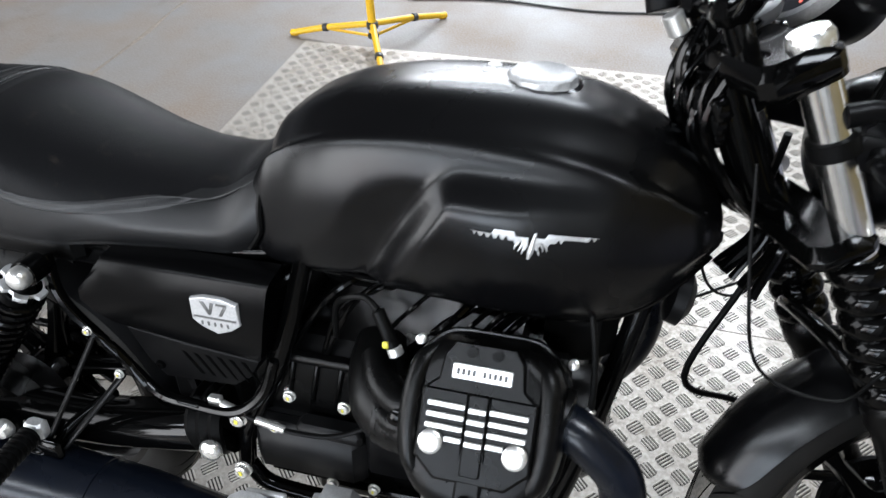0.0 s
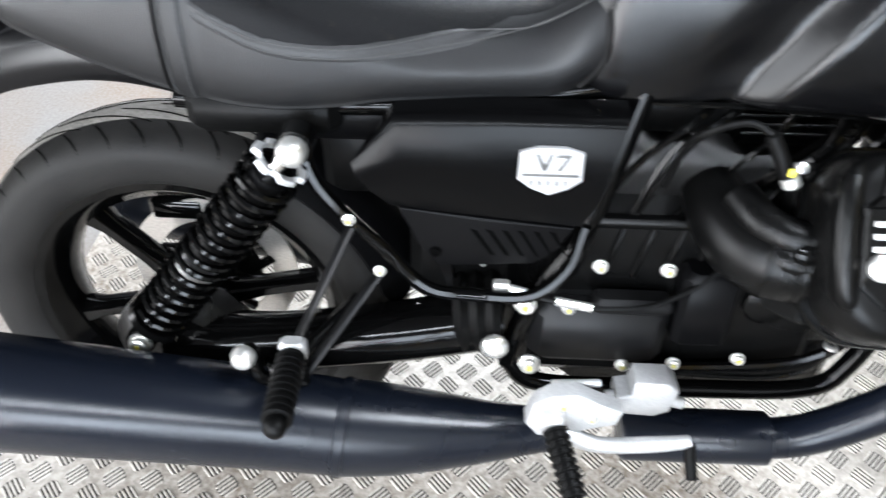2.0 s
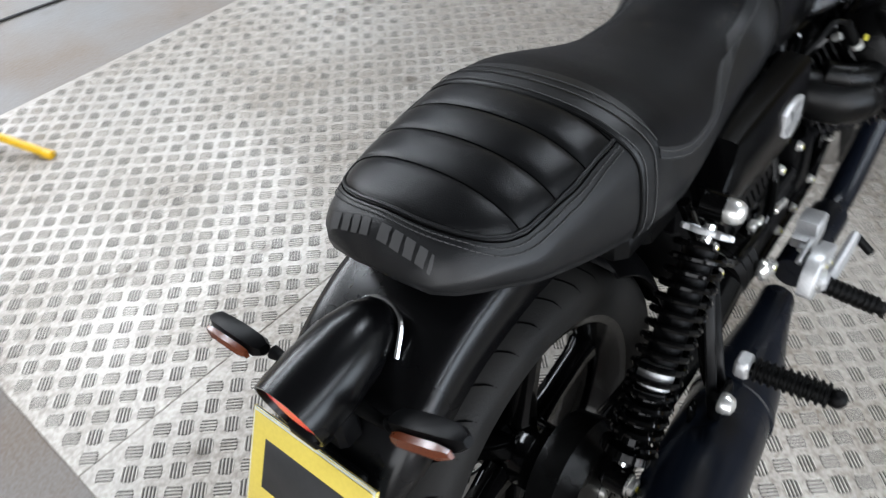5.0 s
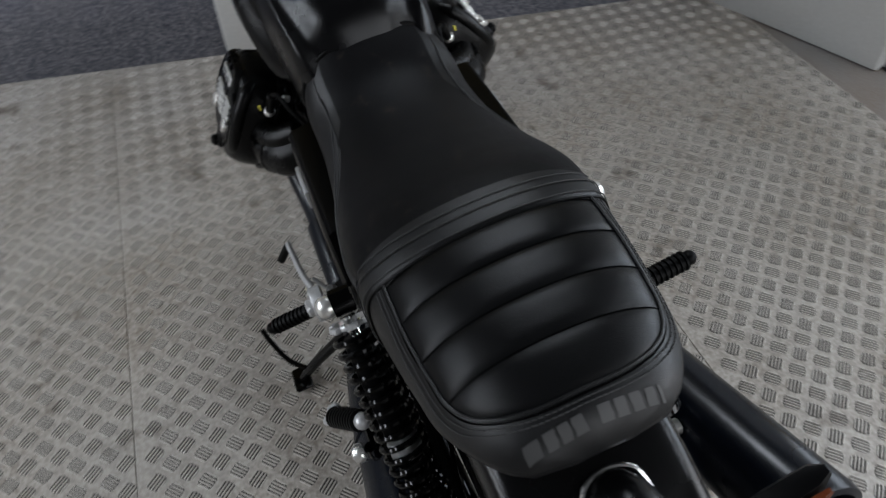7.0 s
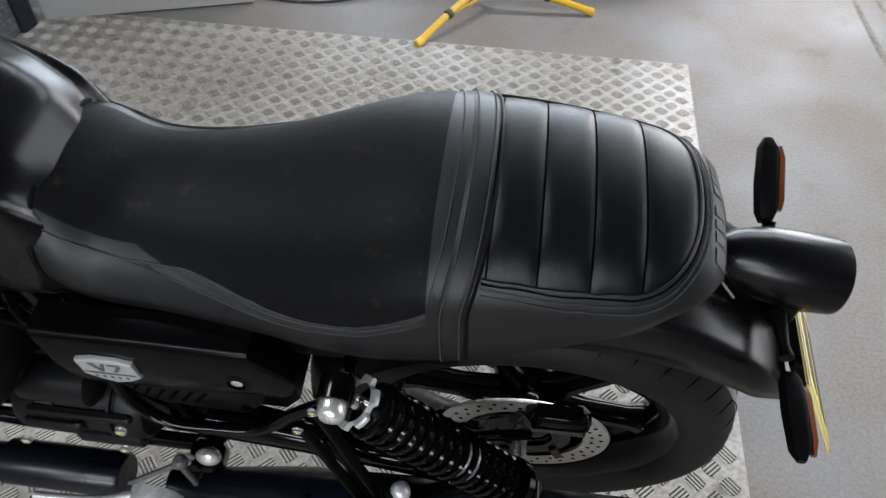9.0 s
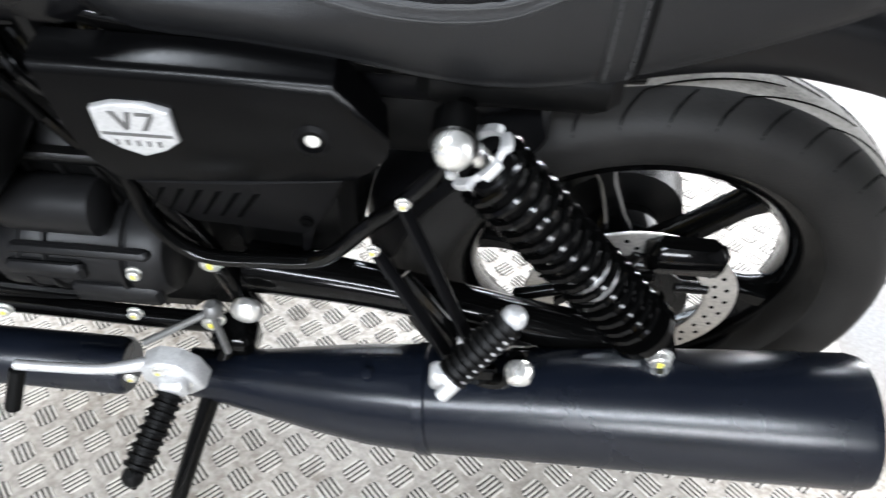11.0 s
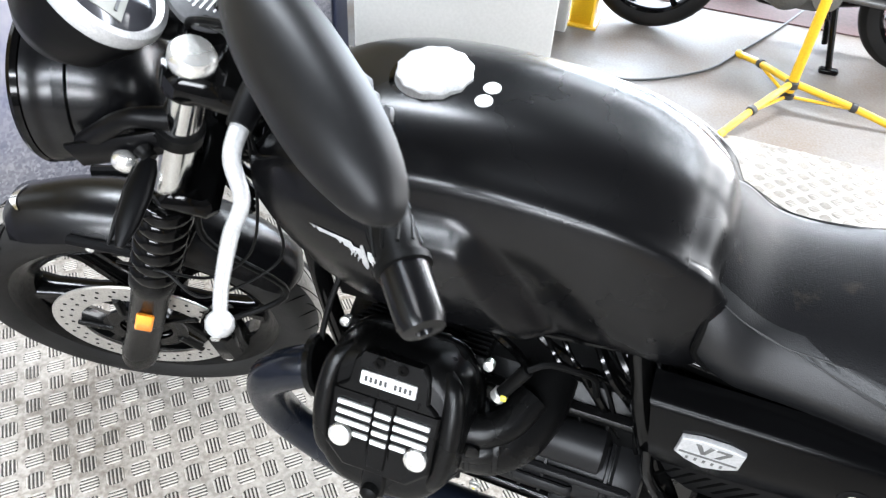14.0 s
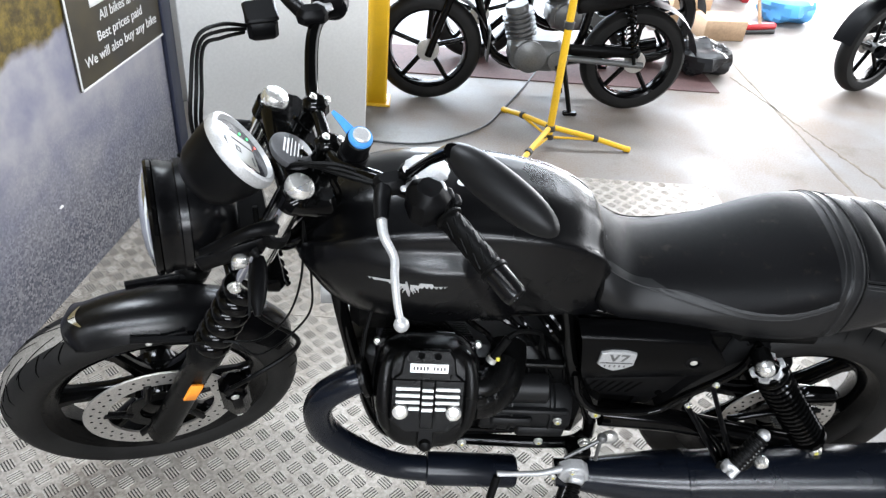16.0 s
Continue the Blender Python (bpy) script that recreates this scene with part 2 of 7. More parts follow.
def printed_road(name):
    """A printed backdrop: blue-grey tarmac seen close, heather and dry grass above."""
    m = bpy.data.materials.new(name)
    m.use_nodes = True
    n, l = m.node_tree.nodes, m.node_tree.links
    b = n["Principled BSDF"]
    b.inputs["Roughness"].default_value = 0.45
    tc = n.new("ShaderNodeTexCoord")

    def noise_tex(scale, detail, rough=0.6):
        t = n.new("ShaderNodeTexNoise")
        t.inputs["Scale"].default_value, t.inputs["Detail"].default_value, t.inputs["Roughness"].default_value = scale, detail, rough
        l.new(tc.outputs["Object"], t.inputs["Vector"])
        return t

    def ramp(src, stops):
        r = n.new("ShaderNodeValToRGB")
        el = r.color_ramp.elements
        el[0].position, el[0].color = stops[0][0], (*stops[0][1], 1)
        el[1].position, el[1].color = stops[-1][0], (*stops[-1][1], 1)
        for p, c in stops[1:-1]:
            e = el.new(p)
            e.color = (*c, 1)
        l.new(src, r.inputs[0])
        return r.outputs[0]

    chips = n.new("ShaderNodeTexVoronoi")
    chips.inputs["Scale"].default_value = 150
    l.new(tc.outputs["Object"], chips.inputs["Vector"])
    road = ramp(chips.outputs["Color"], [(0.1, (0.044, 0.048, 0.074)), (0.5, (0.126, 0.130, 0.155)), (0.9, (0.266, 0.266, 0.289))])
    soft = ramp(noise_tex(5, 4).outputs["Fac"], [(0.35, (0.163, 0.170, 0.244)), (0.65, (0.355, 0.348, 0.370))])
    mix = n.new("ShaderNodeMix")
    mix.data_type = "RGBA"
    sep = n.new("ShaderNodeSeparateXYZ")
    l.new(tc.outputs["Object"], sep.inputs[0])
    up = n.new("ShaderNodeMapRange")
    up.inputs["From Min"].default_value, up.inputs["From Max"].default_value = 0.15, 0.55
    l.new(sep.outputs["Z"], up.inputs["Value"])
    l.new(up.outputs[0], mix.inputs["Factor"])
    l.new(road, mix.inputs["A"])
    l.new(soft, mix.inputs["B"])
    heath = ramp(noise_tex(22, 6, 0.7).outputs["Fac"], [(0.3, (0.015, 0.013, 0.009)), (0.5, (0.104, 0.074, 0.015)), (0.7, (0.259, 0.192, 0.037))])
    edge = n.new("ShaderNodeMath")
    edge.operation = "MULTIPLY_ADD"
    edge.inputs[1].default_value, edge.inputs[2].default_value = 0.16, -0.08
    l.new(noise_tex(6, 3).outputs["Fac"], edge.inputs[0])
    add = n.new("ShaderNodeMath")
    l.new(sep.outputs["Z"], add.inputs[0])
    l.new(edge.outputs[0], add.inputs[1])
    step = n.new("ShaderNodeMapRange")
    step.inputs["From Min"].default_value, step.inputs["From Max"].default_value = 0.735, 0.765
    l.new(add.outputs[0], step.inputs["Value"])
    top = n.new("ShaderNodeMix")
    top.data_type = "RGBA"
    l.new(step.outputs[0], top.inputs["Factor"])
    l.new(mix.outputs["Result"], top.inputs["A"])
    l.new(heath, top.inputs["B"])
    l.new(top.outputs["Result"], b.inputs["Base Color"])
    return m


PRINT = printed_road("printed_road_backdrop")


# ---- geometry helpers ----
def spline(pts, n):
    """Points on a smooth curve through pts, n to a span."""
    p = [np.array(q, float) for q in pts]
    p = [2 * p[0] - p[1], *p, 2 * p[-1] - p[-2]]
    out = []
    for i in range(1, len(p) - 2):
        a, b, c, d = p[i - 1 : i + 3]
        for k in range(n):
            t = k / n
            out.append(0.5 * (2 * b + (c - a) * t + (2 * a - 5 * b + 4 * c - d) * t * t + (3 * b - a - 3 * c + d) * t**3))
    out.append(p[-2])
    return out


def frame_of(axis):
    a = Vector(axis).normalized()
    u = a.orthogonal().normalized()
    return a, u, a.cross(u)


class Geo:
    """Verts and faces of one part, gathered piece by piece."""

    def __init__(self):
        self.v, self.f, self.m = [], [], []

    def add(self, verts, faces, m=None, slot=0):
        k = len(self.v)
        self.v += [tuple(m @ Vector(p)) if m else tuple(p) for p in verts]
        self.f += [tuple(i + k for i in f) for f in faces]
        self.m += [slot] * len(faces)
        return self

    def loft(self, rings, caps=True, closed=True, m=None, slot=0):
        n = len(rings[0])
        v = [p for r in rings for p in r]
        f = []
        for i in range(len(rings) - 1):
            for j in range(n if closed else n - 1):
                k = (j + 1) % n
                f.append((i * n + j, i * n + k, (i + 1) * n + k, (i + 1) * n + j))
        if caps:
            f.append(tuple(range(n))[::-1])
            f.append(tuple(range((len(rings) - 1) * n, len(rings) * n)))
        return self.add(v, f, m, slot)

    def box(self, c, s, bevel=0.004, m=None, slot=0):
        hx, hy, hz = s[0] / 2, s[1] / 2, s[2] / 2
        b = min(bevel, hx * 0.9, hy * 0.9, hz * 0.9)

        def ring(z, d):
            x, y = hx - d, hy - d
            return [(c[0] + px, c[1] + py, c[2] + z) for px, py in ((x, y - b), (x - b, y), (-x + b, y), (-x, y - b), (-x, -y + b), (-x + b, -y), (x - b, -y), (x, -y + b))]

        return self.loft([ring(-hz, b * 0.8), ring(-hz + b, 0), ring(hz - b, 0), ring(hz, b * 0.8)], m=m, slot=slot)

    def lathe(self, profile, origin=(0, 0, 0), axis=(0, 0, 1), seg=24, m=None, slot=0, caps=True):
        a, u, w = frame_of(axis)
        o = Vector(origin)
        rings = [[o + a * h + (u * math.cos(2 * math.pi * k / seg) + w * math.sin(2 * math.pi * k / seg)) * max(r, 1e-5) for k in range(seg)] for r, h in profile]
        return self.loft(rings, caps=caps, m=m, slot=slot)

    def rod(self, p0, p1, r, r1=None, seg=14, bevel=0.0015, m=None, slot=0):
        d = (Vector(p1) - Vector(p0)).length
        r1 = r if r1 is None else r1
        b = min(bevel, d * 0.3, r * 0.5, r1 * 0.5)
        return self.lathe([(r - b, 0), (r, b), (r1, d - b), (r1 - b, d)], p0, Vector(p1) - Vector(p0), seg, m, slot)

    def tube(self, pts, r, seg=10, n=6, m=None, slot=0, caps=True):
        path = [Vector(p) for p in (spline(pts, n) if n > 1 else pts)]
        rr = r if isinstance(r, (list, tuple)) else [r] * len(pts)
        rs = np.interp(np.linspace(0, 1, len(path)), np.linspace(0, 1, len(rr)), rr)
        _, u, _ = frame_of(path[1] - path[0])
        rings = []
        for i, p in enumerate(path):
            d = (path[min(i + 1, len(path) - 1)] - path[max(i - 1, 0)]).normalized()
            u = (u - d * u.dot(d)).normalized()
            w = d.cross(u)
            rings.append([p + (u * math.cos(2 * math.pi * k / seg) + w * math.sin(2 * math.pi * k / seg)) * float(rs[i]) for k in range(seg)])
        return self.loft(rings, caps=caps, m=m, slot=slot)

    def coil(self, p0, p1, radius, r, turns, seg=7, per=16):
        a, u, w = frame_of(Vector(p1) - Vector(p0))
        length = (Vector(p1) - Vector(p0)).length
        total = int(turns * per)
        pts = [Vector(p0) + a * (length * i / total) + (u * math.cos(2 * math.pi * i / per) + w * math.sin(2 * math.pi * i / per)) * radius for i in range(total + 1)]
        return self.tube(pts, r, seg, 1)

    def ball(self, c, s, seg=14, rows=8, m=None, slot=0):
        prof = [(math.sin(math.pi * i / rows), -math.cos(math.pi * i / rows)) for i in range(rows + 1)]
        rings = [[(c[0] + s[0] * r * math.cos(2 * math.pi * k / seg), c[1] + s[1] * r * math.sin(2 * math.pi * k / seg), c[2] + s[2] * h) for k in range(seg)] for r, h in prof[1:-1]]
        return self.loft(rings, m=m, slot=slot)

    def prism(self, poly, y0, y1, inset=0.006, drop=0.006, m=None, slot=0):
        """A plate with the outline poly in x and z, from y0 to its face at y1, with a sloped edge."""
        cx, cz = sum(p[0] for p in poly) / len(poly), sum(p[1] for p in poly) / len(poly)
        s = 1 if y1 > y0 else -1

        def ring(y, d):
            out = []
            for x, z in poly:
                q = math.hypot(x - cx, z - cz)
                out.append((x - (x - cx) / q * d, y, z - (z - cz) / q * d))
            return out

        return self.loft([ring(y0, 0), ring(y1 - s * drop, 0), ring(y1 - s * drop * 0.3, inset * 0.35), ring(y1, inset)], m=m, slot=slot)


def part(name, g, mat, parent=None, label="", smooth=40, m=None):
    """One mesh object from a Geo, under a thing or a part."""
    me = bpy.data.meshes.new(name)
    me.from_pydata([tuple(v) for v in g.v], [], g.f)
    mats = mat if isinstance(mat, (list, tuple)) else [mat]
    for x in mats:
        me.materials.append(x)
    me.polygons.foreach_set("material_index", g.m)
    bm = bmesh.new()
    bm.from_mesh(me)
    bmesh.ops.recalc_face_normals(bm, faces=bm.faces)
    bm.to_mesh(me)
    bm.free()
    me.shade_smooth()
    me.set_sharp_from_angle(angle=radians(smooth))
    ob = new(name, me)
    if parent:
        ob.parent = parent
    if m:
        ob.matrix_basis = m
    if label:
        tagged(ob, label)
    return ob


def thing(name, label, category, m=None, group="", kind=""):
    ob = new(name)
    ob.empty_display_size = 0.05
    if m:
        ob.matrix_basis = m
    return tagged(ob, label, category, group, kind)


# ---- the place ----
def slab(name, c, s, mat, label, category, bevel=0.002, m=None):
    return tagged(part(name, Geo().box(c, s, bevel), mat, m=m), label, category, kind="structure")


slab("ground", (0, 0, -0.075), (60, 60, 0.15), CONCRETE, "worn grey workshop concrete floor with stains", "floor")
# room shell out of view, added to enclose the floor and shape its light
BACK, RIGHT, LEFT, TOP = -5.0, -5.2, 8.0, 3.4
side = Geo()
side.box((-3.9, LEFT + 0.1, TOP / 2), (2.6, 0.2, TOP), 0.003)
side.box((2.2, LEFT + 0.1, TOP / 2), (1.4, 0.2, TOP), 0.003)
side.box((-0.55, LEFT + 0.1, (TOP + 3.3) / 2), (4.1, 0.2, TOP - 3.3), 0.003)
side.box((-0.55, LEFT + 0.1, 1.2), (4.1, 0.2, 2.4), 0.003)
tagged(part("wall_left", side, PLASTER), "unseen plain plastered workshop wall round a wide high window", "wall", kind="structure")
right = Geo()
right.box((-4.55, RIGHT - 0.1, TOP / 2), (1.3, 0.2, TOP), 0.003)
right.box((-2.7, RIGHT - 0.1, (TOP + 2.8) / 2), (2.4, 0.2, TOP - 2.8), 0.003)
right.box((-1.45, RIGHT - 0.1, TOP / 2), (0.1, 0.2, TOP), 0.003)
right.box((2.8, RIGHT - 0.1, TOP / 2), (0.4, 0.2, TOP), 0.003)
right.box((0.6, RIGHT - 0.1, 0.1), (4.0, 0.2, 0.2), 0.003)
right.box((0.6, RIGHT - 0.1, (TOP + 2.6) / 2), (4.0, 0.2, TOP - 2.6), 0.003)
tagged(part("wall_right", right, PLASTER), "unseen plain workshop wall with a wide window behind the parked machines", "wall", kind="structure")
slab("wall_front", (2.95, 1.4, TOP / 2), (0.2, 13.2, TOP), PLASTER, "unseen plain pale wall behind the printed backdrop", "wall")
rear = Geo()
rear.box((BACK - 0.1, 4.3, TOP / 2), (0.2, 7.4, TOP), 0.003)
rear.box((BACK - 0.1, -4.5, TOP / 2), (0.2, 1.4, TOP), 0.003)
rear.box((BACK - 0.1, -1.6, 3.375), (0.2, 4.4, 0.05), 0.003)
tagged(part("wall_rear", rear, PLASTER), "unseen plain rear wall round the open roller door", "wall", kind="structure")
# unseen ceiling, with openings added for the assumed rooflights
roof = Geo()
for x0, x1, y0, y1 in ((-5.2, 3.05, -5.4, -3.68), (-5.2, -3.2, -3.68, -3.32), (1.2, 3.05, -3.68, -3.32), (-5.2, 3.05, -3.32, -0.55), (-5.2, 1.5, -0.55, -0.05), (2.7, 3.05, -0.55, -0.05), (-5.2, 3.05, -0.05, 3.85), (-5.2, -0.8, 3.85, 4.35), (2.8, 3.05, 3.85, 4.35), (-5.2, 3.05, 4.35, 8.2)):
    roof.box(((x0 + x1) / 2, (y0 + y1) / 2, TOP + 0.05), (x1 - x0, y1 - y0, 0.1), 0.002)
tagged(part("ceiling", roof, SOFFIT), "unseen dark workshop ceiling with three assumed rooflight openings", "ceiling", kind="structure")

# tread plate: sheets side by side, with raised bars
SHEETS = [(-1.487, -0.4834), (-0.4826, 0.7436), (0.7444, 2.0)]
PLATE_X = (-0.452, 2.2)
PLATE_TURN = Matrix.Rotation(radians(-1.5), 4, "Z")
for lo, hi in SHEETS:
    sheet = tagged(part("tread_plate", Geo().box(((PLATE_X[0] + PLATE_X[1]) / 2, (lo + hi) / 2, 0.0015), (PLATE_X[1] - PLATE_X[0], hi - lo, 0.009), 0.002), ALU, m=PLATE_TURN),
                   "scuffed aluminium tread plate sheet laid on concrete", "floor plate", "tread plate sheets", "structure")
    P, L, W, H = 0.065, 0.0188, 0.0020, 0.0023
    verts, faces, slots = [], [], []
    base = np.array([(-L, 0, 0), (-L * 0.7, -W, 0), (L * 0.7, -W, 0), (L, 0, 0), (L * 0.7, W, 0), (-L * 0.7, W, 0), (-L * 0.75, -W * 0.5, H), (L * 0.75, -W * 0.5, H), (L * 0.75, W * 0.5, H), (-L * 0.75, W * 0.5, H)])
    tri = [(0, 1, 6), (1, 2, 7, 6), (2, 3, 8, 7), (3, 4, 8), (4, 5, 9, 8), (5, 0, 6, 9), (6, 7, 8, 9)]
    nx, ny = int((PLATE_X[1] - PLATE_X[0]) / P * 2), int((hi - lo) / P * 2)
    for i in range(nx):
        for j in range(ny):
            if (i + j) % 2:
                continue
            cx, cy = PLATE_X[0] + 0.0165 + P * 0.5 * (i + 0.55), lo + P * 0.5 * (j + 0.55)
            if cy > hi - 0.016 or cx > PLATE_X[1] - 0.016:
                continue
            c, q = math.sqrt(0.5), math.sqrt(0.5) * (1 if i % 2 else -1)
            turn = np.array([(c, -q, 0), (q, c, 0), (0, 0, 1)]).T
            # darker octagon laid under each cluster of bars
            e = 0.0172
            n0 = len(verts)
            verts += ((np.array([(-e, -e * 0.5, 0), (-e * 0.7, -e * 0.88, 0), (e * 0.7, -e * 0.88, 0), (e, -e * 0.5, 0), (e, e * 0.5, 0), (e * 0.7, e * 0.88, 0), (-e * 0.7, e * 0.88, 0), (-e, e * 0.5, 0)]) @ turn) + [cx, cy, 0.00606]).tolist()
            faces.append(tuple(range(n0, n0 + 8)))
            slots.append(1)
            for k in range(-2, 3):
                n0 = len(verts)
                verts += (((base * [1.0 if abs(k) < 2 else 0.8, 1, 1] + [0, k * 0.0070, 0]) @ turn) + [cx, cy, 0.0059]).tolist()
                faces += [tuple(v + n0 for v in f) for f in tri]
                slots += [0] * len(tri)
    me = bpy.data.meshes.new("tread_bars")
    me.from_pydata(verts, [], faces)
    me.materials.append(ALUBAR)
    me.materials.append(TREADBED)
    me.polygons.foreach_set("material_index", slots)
    bars = tagged(new("tread_bars", me), kind="stuff")
    bars.parent = sheet

# filled joint in the concrete
joint = Geo()
for a, b in (((-1.16, -5.0), (-1.14, 4.0)), ((-1.06, -2.8), (-1.42, -1.2))):
    p = [np.array([*a, 0.0]), np.array([*b, 0.0])]
    pts = [p[0] + (p[1] - p[0]) * k / 40 + [0.004 * math.sin(k * 1.9) + 0.004 * math.sin(k * 4.3), 0, 0] for k in range(41)]
    wd = [0.013 + 0.007 * math.sin(k * 2.7) for k in range(41)]
    joint.loft([[(q[0] - w, q[1], -0.002), (q[0] - w * 0.6, q[1], 0.0015), (q[0] + w * 0.6, q[1], 0.0015), (q[0] + w, q[1], -0.002)] for q, w in zip(pts, wd)])
tagged(part("floor_joint", joint, CRACK), "dark filled joint running across the concrete floor", "floor joint", kind="structure")

# printed backdrop wall, along a slanting line
WALL_A, WALL_B = Vector((1.742, -1.43, 0)), Vector((2.32, 2.0, 0))
WALL_DIR = (WALL_B - WALL_A).normalized()
WALL_M = Matrix(((WALL_DIR.x, -WALL_DIR.y, 0, WALL_A.x), (WALL_DIR.y, WALL_DIR.x, 0, WALL_A.y), (0, 0, 1, 0.006), (0, 0, 0, 1)))
WALL_LEN = (WALL_B - WALL_A).length
wall = part("wall_backdrop", Geo().box((WALL_LEN / 2, -0.02, 1.1), (WALL_LEN, 0.04, 2.2), 0.002), PRINT, m=WALL_M)
tagged(wall, "printed road backdrop board with tarmac and heather", "wall", kind="structure")
slab("trim", (0.035, 0.008, 1.1), (0.07, 0.016, 2.2), DARKEDGE, "dark blue edge strip of the printed backdrop", "trim", m=WALL_M)
strip = Geo().box((1.66, 0.006, 0.6), (0.16, 0.012, 1.2), 0.003)
tagged(part("trim", strip, WHITE, m=WALL_M), "white upright board fixed to the backdrop", "trim", kind="structure")
chip = Geo().prism([(0.80, 0.284), (0.815, 0.281), (0.822, 0.287), (0.808, 0.292)], 0.0, 0.002, 0.001, 0.001)
tagged(part("paint_chip", chip, SIGNWHITE, m=WALL_M), "small white chip in the printed backdrop", "chip", kind="structure")

# sign on the backdrop
sign = thing("wall_sign", "dark information sign with white outline and lettering on the backdrop", "sign", WALL_M)
part("sign_board", Geo().box((0.33, 0.004, 0.86), (0.545, 0.006, 0.60), 0.002), SIGNBLACK, sign)
rim = Geo()
for c, s in (((0.33, 0.008, 0.562), (0.53, 0.003, 0.008)), ((0.33, 0.008, 1.158), (0.53, 0.003, 0.008)), ((0.062, 0.008, 0.86), (0.008, 0.003, 0.59)), ((0.598, 0.008, 0.86), (0.008, 0.003, 0.59))):
    rim.box(c, s, 0.001)
part("sign_outline", rim, SIGNWHITE, sign, "white printed outline")


def line_of_text(words, x, z, size):
    cu = bpy.data.curves.new("lettering", "FONT")
    cu.body, cu.size, cu.extrude, cu.align_x = words, size, 0.0006, "CENTER"
    ob = new("lettering", cu)
    deps = bpy.context.evaluated_depsgraph_get()
    me = bpy.data.meshes.new_from_object(ob.evaluated_get(deps))
    bpy.data.objects.remove(ob)
    me.materials.clear()
    me.materials.append(SIGNWHITE)
    return me


for words, z in (("Best prices paid", 0.672), ("All bikes are", 0.728), ("We will also buy any bike", 0.618)):
    t = new("lettering", line_of_text(words, 0, 0, 0.044))
    t.parent = sign
    t.matrix_basis = Matrix.Translation((0.33, 0.0085, z)) @ Matrix.Rotation(radians(180), 4, "Z") @ Matrix.Rotation(radians(90), 4, "X")
    tagged(t, "white printed lettering")
for z, w in ((0.79, 0.3), (0.845, 0.36), (0.90, 0.28), (0.955, 0.33)):
    part("text_bar", Geo().box((0.33, 0.0085, z), (w, 0.002, 0.026), 0.0005), SIGNWHITE, sign)

# white partition and yellow post
PA, PB = Vector((1.712, -1.445, 0)), Vector((1.03, -1.67, 0))
pd = (PB - PA).normalized()
PM = Matrix(((pd.x, -pd.y, 0, PA.x), (pd.y, pd.x, 0, PA.y), (0, 0, 1, 0.006), (0, 0, 0, 1)))
plen = (PB - PA).length
part_wall = part("wall_partition", Geo().box((plen / 2, 0.045, 1.0), (plen, 0.07, 2.0), 0.004), WHITE, m=PM)
tagged(part_wall, "white partition board standing beside the backdrop", "wall", kind="structure")
slab("wall_partition_return", (1.5, -2.05, 1.0), (0.9, 0.05, 2.0), WHITE, "white board behind the partition", "wall")
post = thing("yellow_post", "yellow steel machine guard post on the workshop floor", "post", pose(1.005, -2.16, 0))
part("post", Geo().box((0, 0, 0.9), (0.10, 0.10, 1.8), 0.008), YELLOW, post)
part("base_plate", Geo().box((0, 0, 0.006), (0.14, 0.14, 0.012), 0.003), YELLOW, post)


def tripod(m):
    t = thing("tripod_stand", "yellow tubular tripod stand with black clamps on the floor", "tripod", m, "yellow tripod stands")
    part("pole", Geo().rod((0, 0, 0.06), (0, 0, 1.7), 0.017).rod((0, 0, 1.0), (0, 0, 1.75), 0.013), YELLOW, t)
    part("pole_clamp", Geo().lathe([(0.018, 0), (0.022, 0.004), (0.022, 0.03), (0.018, 0.034)], (0, 0, 0.55)), BLACKTAPE, t, "black pole clamp")
    part("hub", Geo().lathe([(0.018, 0), (0.024, 0.004), (0.024, 0.024), (0.018, 0.03)], (0, 0, 0.075)).lathe([(0.018, 0), (0.023, 0.003), (0.023, 0.016), (0.018, 0.02)], (0, 0, 0.035)), BLACKTAPE, t, "black plastic leg hub")
    for k in range(3):
        a = radians(k * 120)
        c, s = math.cos(a), math.sin(a)
        leg = part("leg", Geo().tube([(0.02 * c, 0.02 * s, 0.092), (0.21 * c, 0.21 * s, 0.056), (0.375 * c, 0.375 * s, 0.014)], 0.0125, 10, 3), YELLOW, t)
        part("foot", Geo().lathe([(0.008, 0), (0.014, 0.003), (0.014, 0.03), (0.011, 0.034)], (0.387 * c, 0.387 * s, 0.012), (-c, -s, 0.15)), YELLOW, leg)
        part("brace", Geo().rod((0.02 * c, 0.02 * s, 0.043), (0.20 * c, 0.20 * s, 0.05), 0.006), YELLOW, leg)
        part("clamp", Geo().lathe([(0.014, 0), (0.017, 0.003), (0.017, 0.02), (0.014, 0.023)], (0.205 * c, 0.205 * s, 0.057), (c, s, -0.15)), BLACKTAPE, leg, "black leg clamp")
    return t


stand = tripod(pose(0.195, -1.785, 0, 0, 0, 57))
copy_thing(stand, pose(-0.10, 2.03, 0, 0, 0, -65))

cable = thing("floor_cable", "thin black cable lying on the workshop floor", "cable")
part("cable", Geo().tube([(1.3, -1.80, 0.006), (1.02, -1.72, 0.006), (0.74, -1.73, 0.006), (0.49, -1.92, 0.006), (0.36, -2.16, 0.006), (0.2, -2.5, 0.006), (0.0, -3.0, 0.006)], 0.005, 7, 8), CABLEMAT, cable)
cable2 = thing("floor_cable", "thin black cable trailing from the tripod stand", "cable")
part("cable", Geo().tube([(-0.1, 2.5, 0.006), (0.3, 2.55, 0.006), (0.8, 2.5, 0.006), (1.4, 2.6, 0.006), (2.0, 2.75, 0.006)], 0.005, 7, 8), CABLEMAT, cable2)


